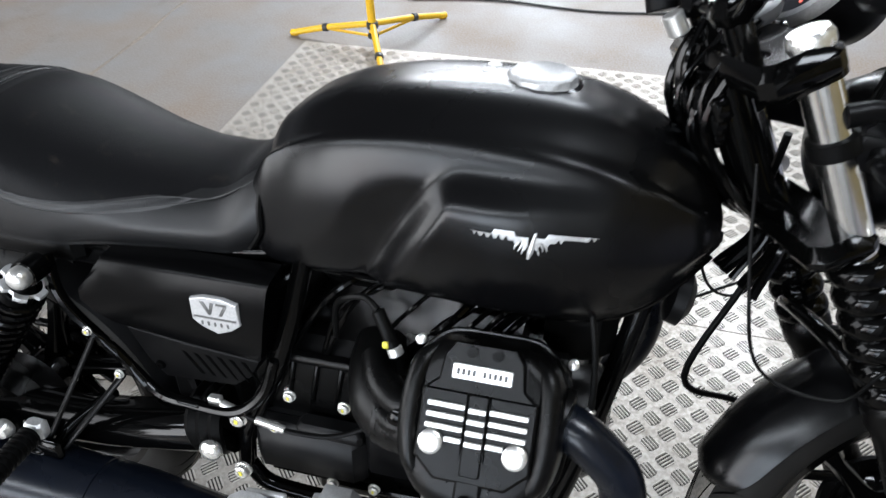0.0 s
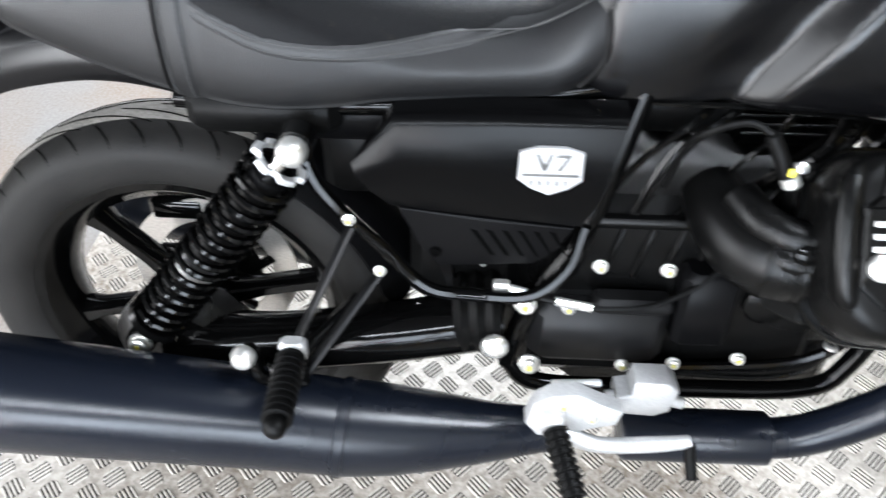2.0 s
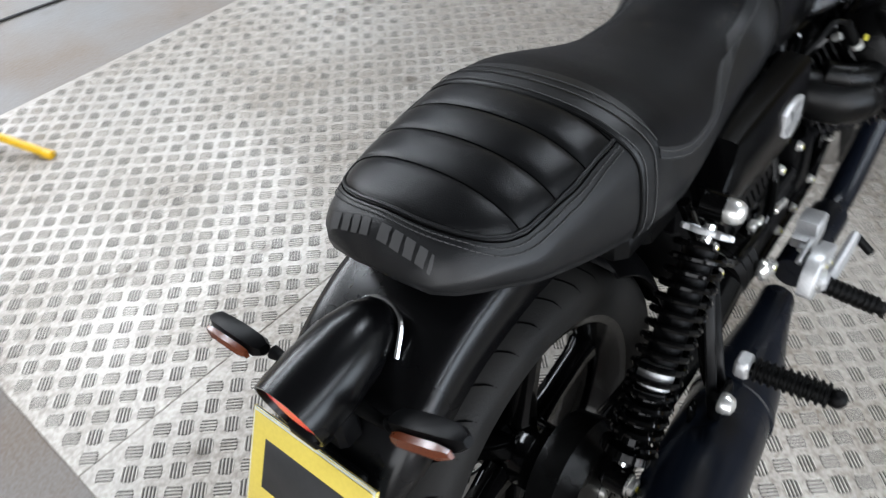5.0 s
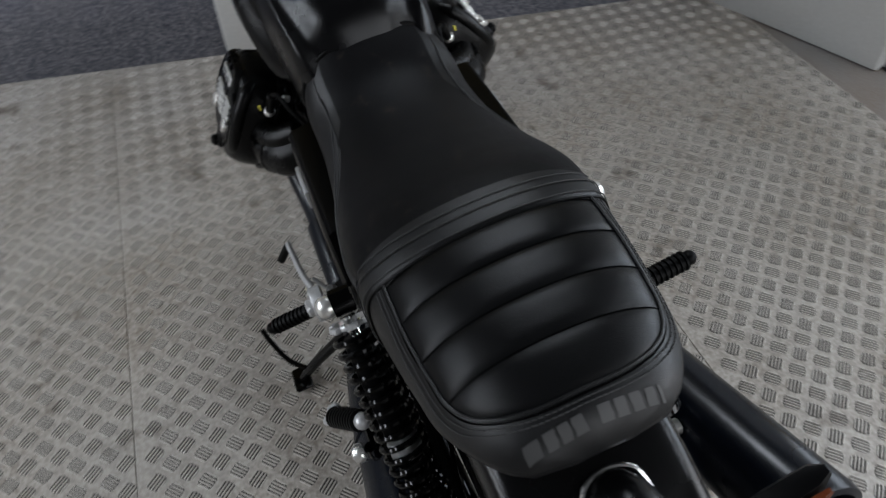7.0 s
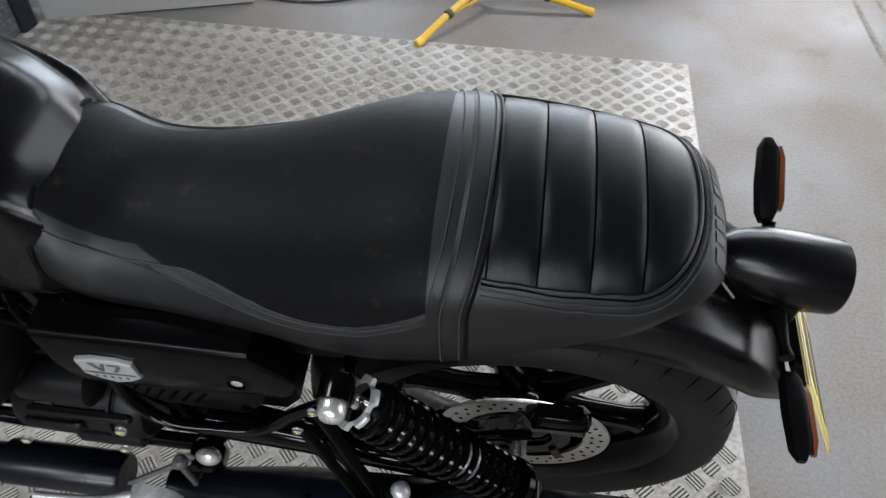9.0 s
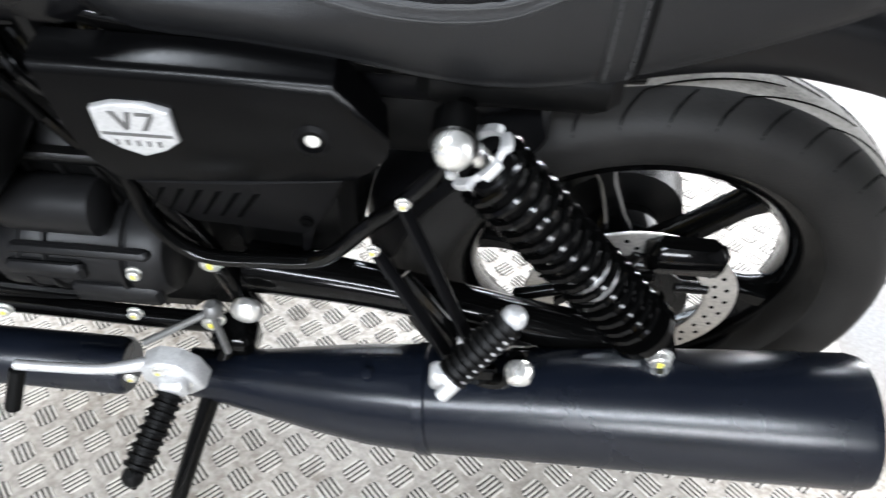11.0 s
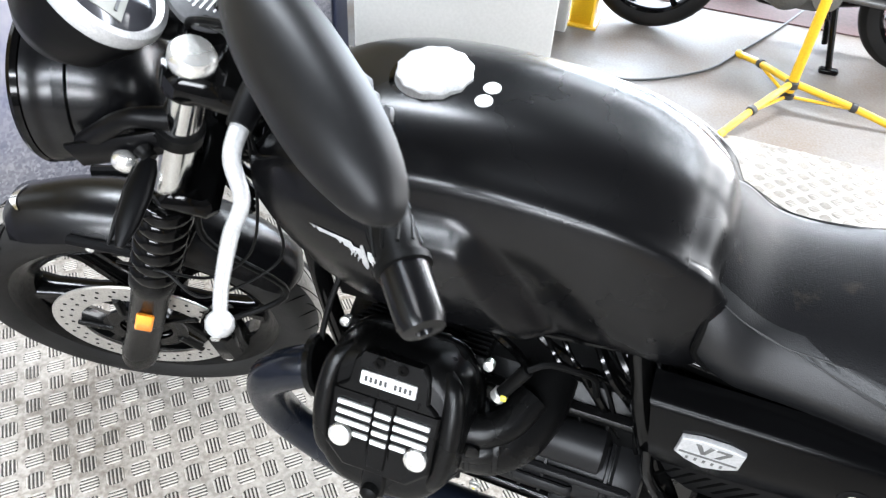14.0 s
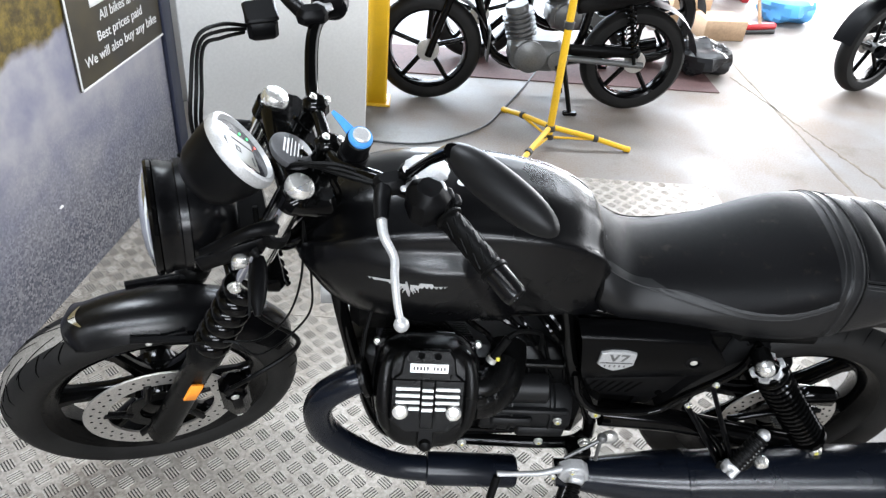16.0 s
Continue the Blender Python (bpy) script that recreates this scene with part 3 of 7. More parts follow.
# ---- the motorcycle: x ahead, y to its left, leaning on its side stand ----
LEAN = Matrix.Translation((0, 0, -0.003)) @ Matrix.Rotation(radians(-9.45), 4, "X") @ Matrix.Translation((0, 0, 0.012))
bike = thing("motorcycle", "matt black roadster motorcycle leaning on its side stand on tread plate", "motorcycle", LEAN)

# steering: a turn to the left about the raked head
HEAD = Vector((1.03, 0.012, 0.967))
RAKE = Vector((-math.sin(radians(25)), 0, math.cos(radians(25))))
AHEAD = Vector((math.cos(radians(25)), 0, math.sin(radians(25))))
STEER = Matrix.Translation(HEAD) @ Matrix.Rotation(radians(20), 4, RAKE) @ Matrix.Translation(-HEAD)


def bars(along, ahead, y):
    """A place on the steered assembly: up the head, ahead of it, to the left."""
    return STEER @ (HEAD + RAKE * along + AHEAD * ahead + Vector((0, y, 0)))


def turned(p):
    return STEER @ (Vector(p) + Vector((0, 0.012, 0)))


def bolt(parent, p, axis, r=0.009, h=0.008, mat=None, mark=False, name="bolt"):
    a = Vector(axis).normalized()
    g = Geo().lathe([(r * 1.25, 0), (r * 1.25, h * 0.25), (r, h * 0.3), (r, h * 0.85), (r * 0.8, h), (r * 0.4, h), (r * 0.35, h * 0.7)], p, a, 12)
    ob = part(name, g, mat or BOLT, parent, smooth=30)
    if mark:
        u = a.orthogonal().normalized()
        q = Vector(p) + a * h
        part("paint_mark", Geo().box((0, 0, 0), (r * 0.7, r * 0.45, 0.0015), 0.0004, m=Matrix.Translation(q) @ a.to_track_quat("Z", "X").to_matrix().to_4x4()), MARK, ob, "yellow paint mark")
    return ob


def tyre_mesh(radius, width, rim):
    """A tyre about the y axis with a rounded crown."""
    h = radius - rim
    prof = [(rim - 0.004, 0.36), (rim + 0.006, 0.43), (rim + h * 0.25, 0.485), (rim + h * 0.5, 0.5), (rim + h * 0.66, 0.475), (rim + h * 0.80, 0.40), (rim + h * 0.91, 0.27), (rim + h * 0.98, 0.12), (radius, 0.0)]
    half = [(r, w * width) for r, w in prof]
    full = half + [(r, -w) for r, w in half[-2::-1]]
    full = spline([(r, w, 0) for r, w in full], 2)
    seg = 96
    rings = [[(r * math.cos(2 * math.pi * k / seg), w, r * math.sin(2 * math.pi * k / seg)) for r, w, _ in full] for k in range(seg + 1)]
    g = Geo().loft(rings, caps=False, closed=False)
    n = len(full)
    for i in range(seg):
        for j in range(n - 1):
            if abs(full[j][1] + full[j + 1][1]) / 2 < width * 0.23:
                g.m[i * (n - 1) + j] = 1
    return g


def groove_set(radius, width, rim, cuts):
    """Tread cuts in families: count, sweep, start and reach across the crown, half width."""
    g = Geo()
    h = radius - rim

    def crown(w):
        x = abs(w) / (0.5 * width)
        return radius - h * (0.02 * (x / 0.24) ** 2 if x < 0.24 else 0.02 + 0.07 * ((x - 0.24) / 0.3) if x < 0.54 else 0.09 + 0.11 * ((x - 0.54) / 0.26) if x < 0.8 else 0.20 + 0.14 * ((x - 0.8) / 0.15))

    for count, sweep, start, reach, broad in cuts:
        for k in range(count):
            for s in (1, -1):
                base = 2 * math.pi * (k + (0.5 if s > 0 else 0)) / count
                rings = []
                for i in range(13):
                    t = i / 12
                    w = s * width * (start + reach * t)
                    ang = base + sweep * (1 - t) ** 1.3
                    wid = broad * math.sin(math.pi * min(1, t * 0.9 + 0.08)) + 0.0005
                    r = crown(w) + 0.0010
                    da = wid / radius
                    rings.append([((r - 0.003) * math.cos(ang - da), w, (r - 0.003) * math.sin(ang - da)), (r * math.cos(ang - da), w, r * math.sin(ang - da)),
                                  (r * math.cos(ang + da), w, r * math.sin(ang + da)), ((r - 0.003) * math.cos(ang + da), w, (r - 0.003) * math.sin(ang + da))])
                g.loft(rings)
    return g


# near-black for grooves, creases, slots and holes; their shade is put into colour
GROOVE = material("shaded_hollow_black", (0.0006, 0.0006, 0.0006), 0.9, spec=0.02, grain=0.3)


def wheel(name, m, radius, width, rim, disc_side, disc_r, discs, cuts):
    """An alloy wheel about the y axis: tyre, rim with paired spokes, hub, disc."""
    w = part(name, Geo().lathe([(rim - 0.012, -width * 0.36), (rim + 0.004, -width * 0.40), (rim + 0.006, -width * 0.375), (rim - 0.008, -width * 0.33), (rim - 0.022, -width * 0.18), (rim - 0.026, 0),
                               (rim - 0.022, width * 0.18), (rim - 0.008, width * 0.33), (rim + 0.006, width * 0.375), (rim + 0.004, width * 0.40), (rim - 0.012, width * 0.36),
                               (rim - 0.034, width * 0.2), (rim - 0.038, 0), (rim - 0.034, -width * 0.2), (rim - 0.012, -width * 0.36)], (0, 0, 0), (0, 1, 0), 72, caps=False), GLOSS, bike, "gloss black cast alloy wheel", m=m)
    part("tyre", tyre_mesh(radius, width, rim), [TYRE, CROWN], w, "dusty black tyre with curved tread")
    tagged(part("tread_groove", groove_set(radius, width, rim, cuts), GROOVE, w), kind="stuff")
    part("hub", Geo().lathe([(0.03, -0.06), (0.05, -0.055), (0.052, -0.02), (0.04, 0), (0.052, 0.02), (0.05, 0.055), (0.03, 0.06)], (0, 0, 0), (0, 1, 0), 28), GLOSS, w)
    for k in range(6):
        a = radians(60 * k + 12)
        p0 = (0.045 * math.cos(a), 0.0, 0.045 * math.sin(a))
        p1 = ((rim - 0.03) * math.cos(a), 0.0, (rim - 0.03) * math.sin(a))
        d = Vector(p1) - Vector(p0)
        n = Vector((-d.z, 0, d.x)).normalized()
        rings = []
        for t in (0, 0.35, 0.8, 1.0):
            q = Vector(p0) + d * t
            wd, th = (0.019, 0.024) if t < 0.1 else (0.0125, 0.019) if t < 0.9 else (0.020, 0.024)
            rings.append([q + n * (wd * x) + Vector((0, th * y, 0)) for x, y in ((1, 0.5), (0.5, 1), (-0.5, 1), (-1, 0.5), (-1, -0.5), (-0.5, -1), (0.5, -1), (1, -0.5))])
        part("spoke", Geo().loft(rings), GLOSS, w, smooth=50)
    for s in discs:
        y = s * disc_side
        d = part("brake_disc", Geo().lathe([(disc_r * 0.70, -0.0022), (disc_r - 0.001, -0.0022), (disc_r, 0), (disc_r - 0.001, 0.0022), (disc_r * 0.70, 0.0022)], (0, y, 0), (0, 1, 0), 64, caps=False), STEEL, w, "drilled steel brake disc")
        d.data.update()
        # drilled holes are dark discs laid on the metal
        holes = Geo()
        for k in range(30):
            for q, rr in ((0, 0.80), (1, 0.90)):
                a = 2 * math.pi * (k + 0.5 * q) / 30
                c = (disc_r * rr * math.cos(a), y + s * 0.0024, disc_r * rr * math.sin(a))
                holes.lathe([(0.0032, -0.0003), (0.0032, 0.0002)], c, (0, s, 0), 8)
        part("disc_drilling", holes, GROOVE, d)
        car = Geo().lathe([(0.045, -0.003), (0.07, -0.003), (0.072, 0.003), (0.045, 0.003)], (0, y, 0), (0, 1, 0), 36, caps=False)
        for k in range(5):
            a = 2 * math.pi * k / 5
            car.rod((0.06 * math.cos(a), y, 0.06 * math.sin(a)), (disc_r * 0.74 * math.cos(a + 0.25), y, disc_r * 0.74 * math.sin(a + 0.25)), 0.008)
        part("disc_carrier", car, ENGINE, d, "black disc carrier")
    return w


rear_wheel = wheel("rear_wheel", Matrix.Translation((-0.004, 0, 0.316)), 0.310, 0.138, 0.227, 0.062, 0.130, (1,), ((20, 0.46, 0.035, 0.20, 0.0034), (40, 0.09, 0.22, 0.24, 0.0011)))
FRONT_C = turned((1.393, -0.008, 0.312))
front_wheel = wheel("front_wheel", Matrix.Translation(FRONT_C) @ STEER.to_3x3().to_4x4(), 0.303, 0.106, 0.229, 0.062, 0.155, (1,), ((22, 0.40, 0.05, 0.25, 0.0030), (32, 0.09, 0.22, 0.25, 0.0016)))


# tank
TANK = [(0.510, 0.822, 0.062, 0.098, 0.780, 0.102, 0.706), (0.530, 0.862, 0.074, 0.108, 0.790, 0.110, 0.702), (0.560, 0.889, 0.083, 0.115, 0.797, 0.114, 0.701), (0.610, 0.914, 0.090, 0.122, 0.800, 0.115, 0.703),
        (0.680, 0.930, 0.095, 0.128, 0.800, 0.117, 0.706), (0.760, 0.937, 0.098, 0.133, 0.792, 0.121, 0.704), (0.830, 0.936, 0.099, 0.137, 0.786, 0.122, 0.692), (0.900, 0.927, 0.097, 0.137, 0.785, 0.118, 0.686),
        (0.960, 0.908, 0.091, 0.131, 0.785, 0.108, 0.693), (1.010, 0.877, 0.077, 0.112, 0.785, 0.090, 0.718), (1.045, 0.842, 0.055, 0.082, 0.785, 0.062, 0.748), (1.068, 0.795, 0.028, 0.042, 0.780, 0.034, 0.765)]
TX = [r[0] for r in TANK]


def smooth_row(table, x):
    """A table's row at x, on smooth curves through its entries."""
    c = np.array(table)
    x = min(max(x, c[0, 0]), c[-1, 0])
    i = min(int(np.searchsorted(c[:, 0], x, "right")) - 1, len(c) - 2)
    h = c[i + 1, 0] - c[i, 0]
    t = (x - c[i, 0]) / h
    slope = np.gradient(c, c[:, 0], axis=0)
    a, b = slope[i] * h, slope[i + 1] * h
    return [float(v) for v in (2 * t**3 - 3 * t**2 + 1) * c[i] + (t**3 - 2 * t**2 + t) * a + (3 * t**2 - 2 * t**3) * c[i + 1] + (t**3 - t**2) * b]


def tank_row(x):
    return smooth_row(TANK, x)[1:]


def step(a, b, x):
    t = min(1, max(0, (x - a) / (b - a)))
    return t * t * (3 - 2 * t)


def tank_point(x, t, s=1, lift=0.0):
    """A place on the tank's skin: t from 0 on top to 6 beneath, s for the side."""
    zt, wd, ws, zm, wb, zb = tank_row(x)
    half = [(0, zt), (wd * 0.55, zt - 0.004), (wd, zt - 0.028), ((wd * 0.35 + ws * 0.65), zt * 0.62 + zm * 0.38), (ws, zm), (wb, zb + 0.016), (wb * 0.8, zb), (0, zb + 0.012)]
    i = min(int(t), 6)
    f = t - i
    q = [np.array(half[max(0, min(7, k))]) for k in (i - 1, i, i + 1, i + 2)]
    if i == 0:
        q[0] = np.array([-half[1][0], half[1][1]])
    p = 0.5 * (2 * q[1] + (q[2] - q[0]) * f + (2 * q[0] - 5 * q[1] + 4 * q[2] - q[3]) * f * f + (3 * q[1] - q[0] - 3 * q[2] + q[3]) * f**3)
    y, z = float(p[0]), float(p[1])
    # the flank stands out ahead of the knees
    edge = 0.722 + (z - 0.80) * 0.62
    swell = step(edge - 0.008, edge + 0.030, x) * step(0.874, 0.836, z) * step(0.69, 0.73, z + 0.01) * step(1.02, 0.80, x)
    dent = step(edge - 0.085, edge - 0.022, x) * step(edge + 0.012, edge - 0.008, x) * step(0.86, 0.80, z) * step(0.70, 0.76, z)
    y += (0.024 * swell - 0.010 * dent) * step(0.02, 0.08, y)
    return Vector((x, s * (y + lift), z))


tank = Geo()
xs = [TX[0] + (TX[-1] - TX[0]) * k / 150 for k in range(151)]
ts = [k * 7 / 70 for k in range(71)]
rings = []
for x in xs:
    right = [tank_point(x, t, -1) for t in ts]
    left = [tank_point(x, t, 1) for t in ts[1:-1]]
    rings.append(right + left[::-1])
tank.loft(rings)
tank_ob = part("fuel_tank", tank, PAINT, bike, "satin black fuel tank with knee recesses", smooth=70)
lip = Geo()
for s in (1, -1):
    pts = [tank_point(x, 5.85, s) + Vector((0, 0, -0.004)) for x in (0.515, 0.58, 0.68, 0.78, 0.88, 0.95, 1.0, 1.035, 1.06)]
    lip.tube(pts, 0.0035, 6, 4)
part("tank_seam", lip, GLOSS, tank_ob)
cap_c = Vector((0.845, 0.004, tank_row(0.845)[0] - 0.005))
cap = Geo()
ringsc = []
for r, h, wob in ((0.040, -0.006, 0), (0.041, 0.001, 0), (0.0395, 0.003, 0), (0.0395, 0.005, 0.0012), (0.039, 0.0105, 0.0012), (0.036, 0.0130, 0.001), (0.02, 0.0142, 0), (0.001, 0.0145, 0)):
    ringsc.append([cap_c + Vector(((r + wob * math.cos(k * 2 * math.pi / 4)) * math.cos(2 * math.pi * k / 48), (r + wob * math.cos(k * 2 * math.pi / 4)) * math.sin(2 * math.pi * k / 48), h)) for k in range(48)])
cap.loft(ringsc)
cap_ob = part("fuel_cap", cap, CAST, tank_ob, "brushed silver fuel filler cap")
part("cap_ring", Geo().lathe([(0.041, 0), (0.046, 0.001), (0.047, 0.004), (0.042, 0.006)], cap_c - Vector((0, 0, 0.004)), (0, 0, 1), 40, caps=False), GLOSS, tank_ob, "black rubber filler ring")
for dx, dy in ((-0.060, 0.026), (-0.062, 0.005)):
    q = Vector((cap_c.x + dx, cap_c.y + dy, tank_row(cap_c.x + dx)[0] - 0.001))
    part("sticker", Geo().lathe([(0.009, 0), (0.009, 0.0015), (0.008, 0.002)], q, (0.06, 0, 1), 18), SIGNWHITE, tank_ob, "round white sticker")


def eagle(s):
    """A winged metal emblem, in plain shape, on the flank."""
    g = Geo()
    c = (0.866, 0.816)
    for d, span in ((-1, 0.062), (1, 0.066)):
        rows = []
        for k in range(25):
            q = k / 24
            x = c[0] + d * (0.003 + span * q)
            top = c[1] + 0.002 + 0.004 * math.sin(min(1.0, q * 1.25) * math.pi) + 0.003 * q
            low = top - (0.013 * (1 - q) ** 1.3 + 0.0016) * (1.0 if k % 3 else 0.62)
            rows.append([eagle_at(x, top, s), eagle_at(x, top * 0.6 + low * 0.4, s) + Vector((0, s * 0.0008, 0)), eagle_at(x, low, s)])
        g.loft(rows, caps=False, closed=False)
        for k in range(3):
            x0 = c[0] + d * (0.004 + 0.004 * k)
            g.tube([eagle_at(x0, c[1] - 0.003, s), eagle_at(x0 + d * 0.004, c[1] - 0.011 + 0.0012 * k, s), eagle_at(x0 + d * 0.005, c[1] - 0.0165 + 0.003 * k, s)], [0.0012, 0.0011, 0.0004], 5, 2)
    g.tube([eagle_at(c[0] - 0.002, c[1] - 0.023, s), eagle_at(c[0], c[1] - 0.010, s), eagle_at(c[0] + 0.004, c[1] + 0.006, s)], [0.0016, 0.0036, 0.0016], 6, 3)
    return g


def eagle_at(x, z, s):
    best = min((abs(tank_point(x, 3 + k * 0.05, s).z - z), k) for k in range(50))
    return tank_point(x, 3 + best[1] * 0.05, s, 0.0012)


for s in (1, -1):
    tagged(part("wing_emblem", eagle(s), CAST, tank_ob), "chrome winged emblem", kind="stuff")

# seat
SEAT = [(-0.164, 0.806, 0.030, 0.797), (-0.160, 0.817, 0.058, 0.793), (-0.150, 0.832, 0.078, 0.788), (-0.132, 0.843, 0.096, 0.783), (-0.11, 0.849, 0.109, 0.777), (-0.08, 0.855, 0.122, 0.765), (-0.03, 0.860, 0.130, 0.746), (0.02, 0.8625, 0.136, 0.729), (0.07, 0.863, 0.141, 0.715), (0.11, 0.8629, 0.144, 0.706), (0.15, 0.857, 0.146, 0.699), (0.19, 0.844, 0.146, 0.696), (0.24, 0.826, 0.142, 0.697), (0.3, 0.807, 0.134, 0.702), (0.36, 0.795, 0.126, 0.703), (0.42, 0.792, 0.12, 0.704), (0.47, 0.801, 0.118, 0.705), (0.505, 0.824, 0.117, 0.709), (0.527, 0.836, 0.111, 0.716)]
SX = [r[0] for r in SEAT]


def seat_row(x):
    return smooth_row(SEAT, x)[1:]


def seat_point(x, t, s=1, lift=0.0):
    zt, w, zb = seat_row(x)
    half = [(0, zt + 0.003), (w * 0.45, zt - 0.003), (w * 0.78, zt - min(0.022, 0.25 * (zt - zb))), (w * 0.97, zt - min(0.052, 0.55 * (zt - zb))), (w * 1.01, zb + (zt - zb) * 0.28), (w * 0.965, zb + min(0.006, 0.1 * (zt - zb))), (w * 0.85, zb - 0.001), (0, zb + min(0.004, 0.1 * (zt - zb)))]
    i = min(int(t), 6)
    f = t - i
    q = [np.array(half[max(0, min(7, k))], float) for k in (i - 1, i, i + 1, i + 2)]
    if i == 0:
        q[0] = np.array([-half[1][0], half[1][1]])
    a = 0.5 * (2 * q[1] + (q[2] - q[0]) * f + (2 * q[0] - 5 * q[1] + 4 * q[2] - q[3]) * f * f + (3 * q[1] - q[0] - 3 * q[2] + q[3]) * f**3)
    n = q[2] - q[1]
    n = np.array([-n[1], n[0]]) / (np.linalg.norm(n) + 1e-9)
    if n[1] < 0 and i < 3 or (i >= 3 and n[0] < 0):
        n = -n
    a = a + n * lift
    return Vector((x, s * float(a[0]), float(a[1])))


STITCH = [(0.118, 0.800), (0.146, 0.784), (0.194, 0.765), (0.274, 0.757), (0.378, 0.765), (0.447, 0.787), (0.490, 0.812), (0.520, 0.828)]


def on_side(x, z, s, lift=0.0):
    best = min((abs(seat_point(x, 2 + k * 0.04).z - z), k) for k in range(80))
    return seat_point(x, 2 + best[1] * 0.04, s, lift)


def seam_t(x):
    """Where the seam between pad and side lies on the saddle's section."""
    if x < 0.118:
        return 2.6
    z = smooth_row(STITCH, x)[1]
    return 2 + 0.02 * min((abs(seat_point(x, 2 + k * 0.02).z - z), k) for k in range(-20, 150))[1]


def shaped(p):
    """The front end leans back towards its lower corner."""
    k = step(0.40, 0.52, p.x) * step(0.755, 0.70, p.z)
    return Vector((p.x - 0.028 * k, p.y, p.z))


def seat_loft():
    g = Geo()
    xs = sorted([SX[0] + (0.118 - SX[0]) * k / 44 for k in range(45)] + [0.118 + (SX[-1] - 0.118) * k / 50 for k in range(1, 51)])
    rings = []
    for x in xs:
        tm = seam_t(x)
        ts = [tm * k / 22 for k in range(22)] + [tm + (7 - tm) * k / 22 for k in range(23)]
        rings.append([shaped(seat_point(x, t, -1)) for t in ts] + [shaped(seat_point(x, t, 1)) for t in ts[1:-1]][::-1])
    g.loft(rings)
    n = len(rings[0])
    for i in range(len(rings) - 1):
        for j in range(n):
            if xs[i] >= 0.117 and (j < 22 or j >= n - 22):
                g.m[i * n + j] = 1
    return g


seat = part("saddle", seat_loft(), [VINYL, SUEDE], bike, "black two-part saddle with suede rider pad", smooth=70)


# dark tube added along the saddle front to stand for the shaded gap
part("front_gasket", Geo().tube([shaped(seat_point(SX[-1] - 0.001, 0.5 * k, -1)) for k in range(11, 0, -1)] + [shaped(seat_point(SX[-1] - 0.001, 0.5 * k, 1)) for k in range(12)], 0.0038, 6, 3), RUBBER, seat)


def stitch_line(pts):
    """Short stitches along a seam."""
    g = Geo()
    path = [Vector(p) for p in spline(pts, 24)]
    run, last, on = 0.0, path[0], [path[0]]
    for p in path[1:]:
        run += (p - last).length
        on.append(p)
        last = p
        if run > 0.0042:
            g.tube(on if len(on) > 2 else [on[0], (on[0] + on[-1]) / 2, on[-1]], 0.00075, 5, 1)
            run, on = -0.0016, [p]
        elif run < 0:
            on = [p]
    return g


SEAM = material("ribbed_grey_seam_band", (0.0105, 0.0106, 0.011), 0.5, spec=0.3, grain=0.8, scale=420, bump=0.0006)
for s in (1, -1):
    path = [(float(p[0]), float(p[1])) for p in spline([(x, z, 0) for x, z in STITCH], 6)]
    rows = [[on_side(x, z + o, s, h) for o, h in ((0.0085, -0.0004), (0.0065, 0.0010), (0.002, 0.0014), (0.0, 0.0004), (-0.002, 0.0014), (-0.0065, 0.0010), (-0.0085, -0.0004))] for x, z in path]
    part("seam_band", Geo().loft(rows, caps=False, closed=False), SEAM, seat, "ribbed grey seam band", smooth=70)
    for o in (0.0045, -0.0045):
        part("stitching", stitch_line([on_side(x, z + o, s, 0.0016) for x, z in STITCH]), THREAD, seat, "grey double stitching")


def bow(x, t):
    return x - 0.016 * max(0.0, 1 - (t / 3) ** 2)


def band(x0, x1, t1, lift, cols=4):
    """A strip across the saddle, from side to side."""
    rings = []
    for k in range(cols + 1):
        u = k / cols
        x = x0 + (x1 - x0) * u
        h = lift * min(1, 6 * min(u, 1 - u) + 0.05)
        rings.append([seat_point(bow(x, t1 * j / 16), t1 * j / 16, -1, h) for j in range(16, 0, -1)] + [seat_point(bow(x, t1 * j / 16), t1 * j / 16, 1, h) for j in range(17)])
    return Geo().loft(rings, caps=False, closed=False)


part("strap", band(0.082, 0.109, 5.6, 0.0026, 6), VINYL, seat, "stitched vinyl grab strap")
part("strap_edge", Geo().tube([seat_point(bow(0.0795, 5.5 * j / 14), 5.5 * j / 14, -1, 0.001) for j in range(14, 0, -1)] + [seat_point(bow(0.0795, 5.5 * j / 14), 5.5 * j / 14, 1, 0.001) for j in range(15)], 0.0018, 6, 3), RUBBER, seat)
for x in (0.0862, 0.1045):
    part("stitching", stitch_line([seat_point(bow(x, 5.2 * j / 12), 5.2 * j / 12, -1, 0.0034) for j in range(12, 0, -1)] + [seat_point(bow(x, 5.2 * j / 12), 5.2 * j / 12, 1, 0.0034) for j in range(13)]), THREAD, seat, "grey stitching")
part("stitching", stitch_line([seat_point(bow(0.119, 2.9 * j / 8), 2.9 * j / 8, -1, 0.0012) for j in range(8, 0, -1)] + [seat_point(bow(0.119, 2.9 * j / 8), 2.9 * j / 8, 1, 0.0012) for j in range(9)]), THREAD, seat, "grey stitching")
# padded rolls of the passenger seat, and the seam round them
ROLLS = [0.066, 0.020, -0.028, -0.076, -0.126]


def across(x, y):
    """The saddle's section parameter at which its top lies y to the side."""
    return min((abs(seat_point(x, k * 0.03).y - y), k * 0.03) for k in range(110))[1]


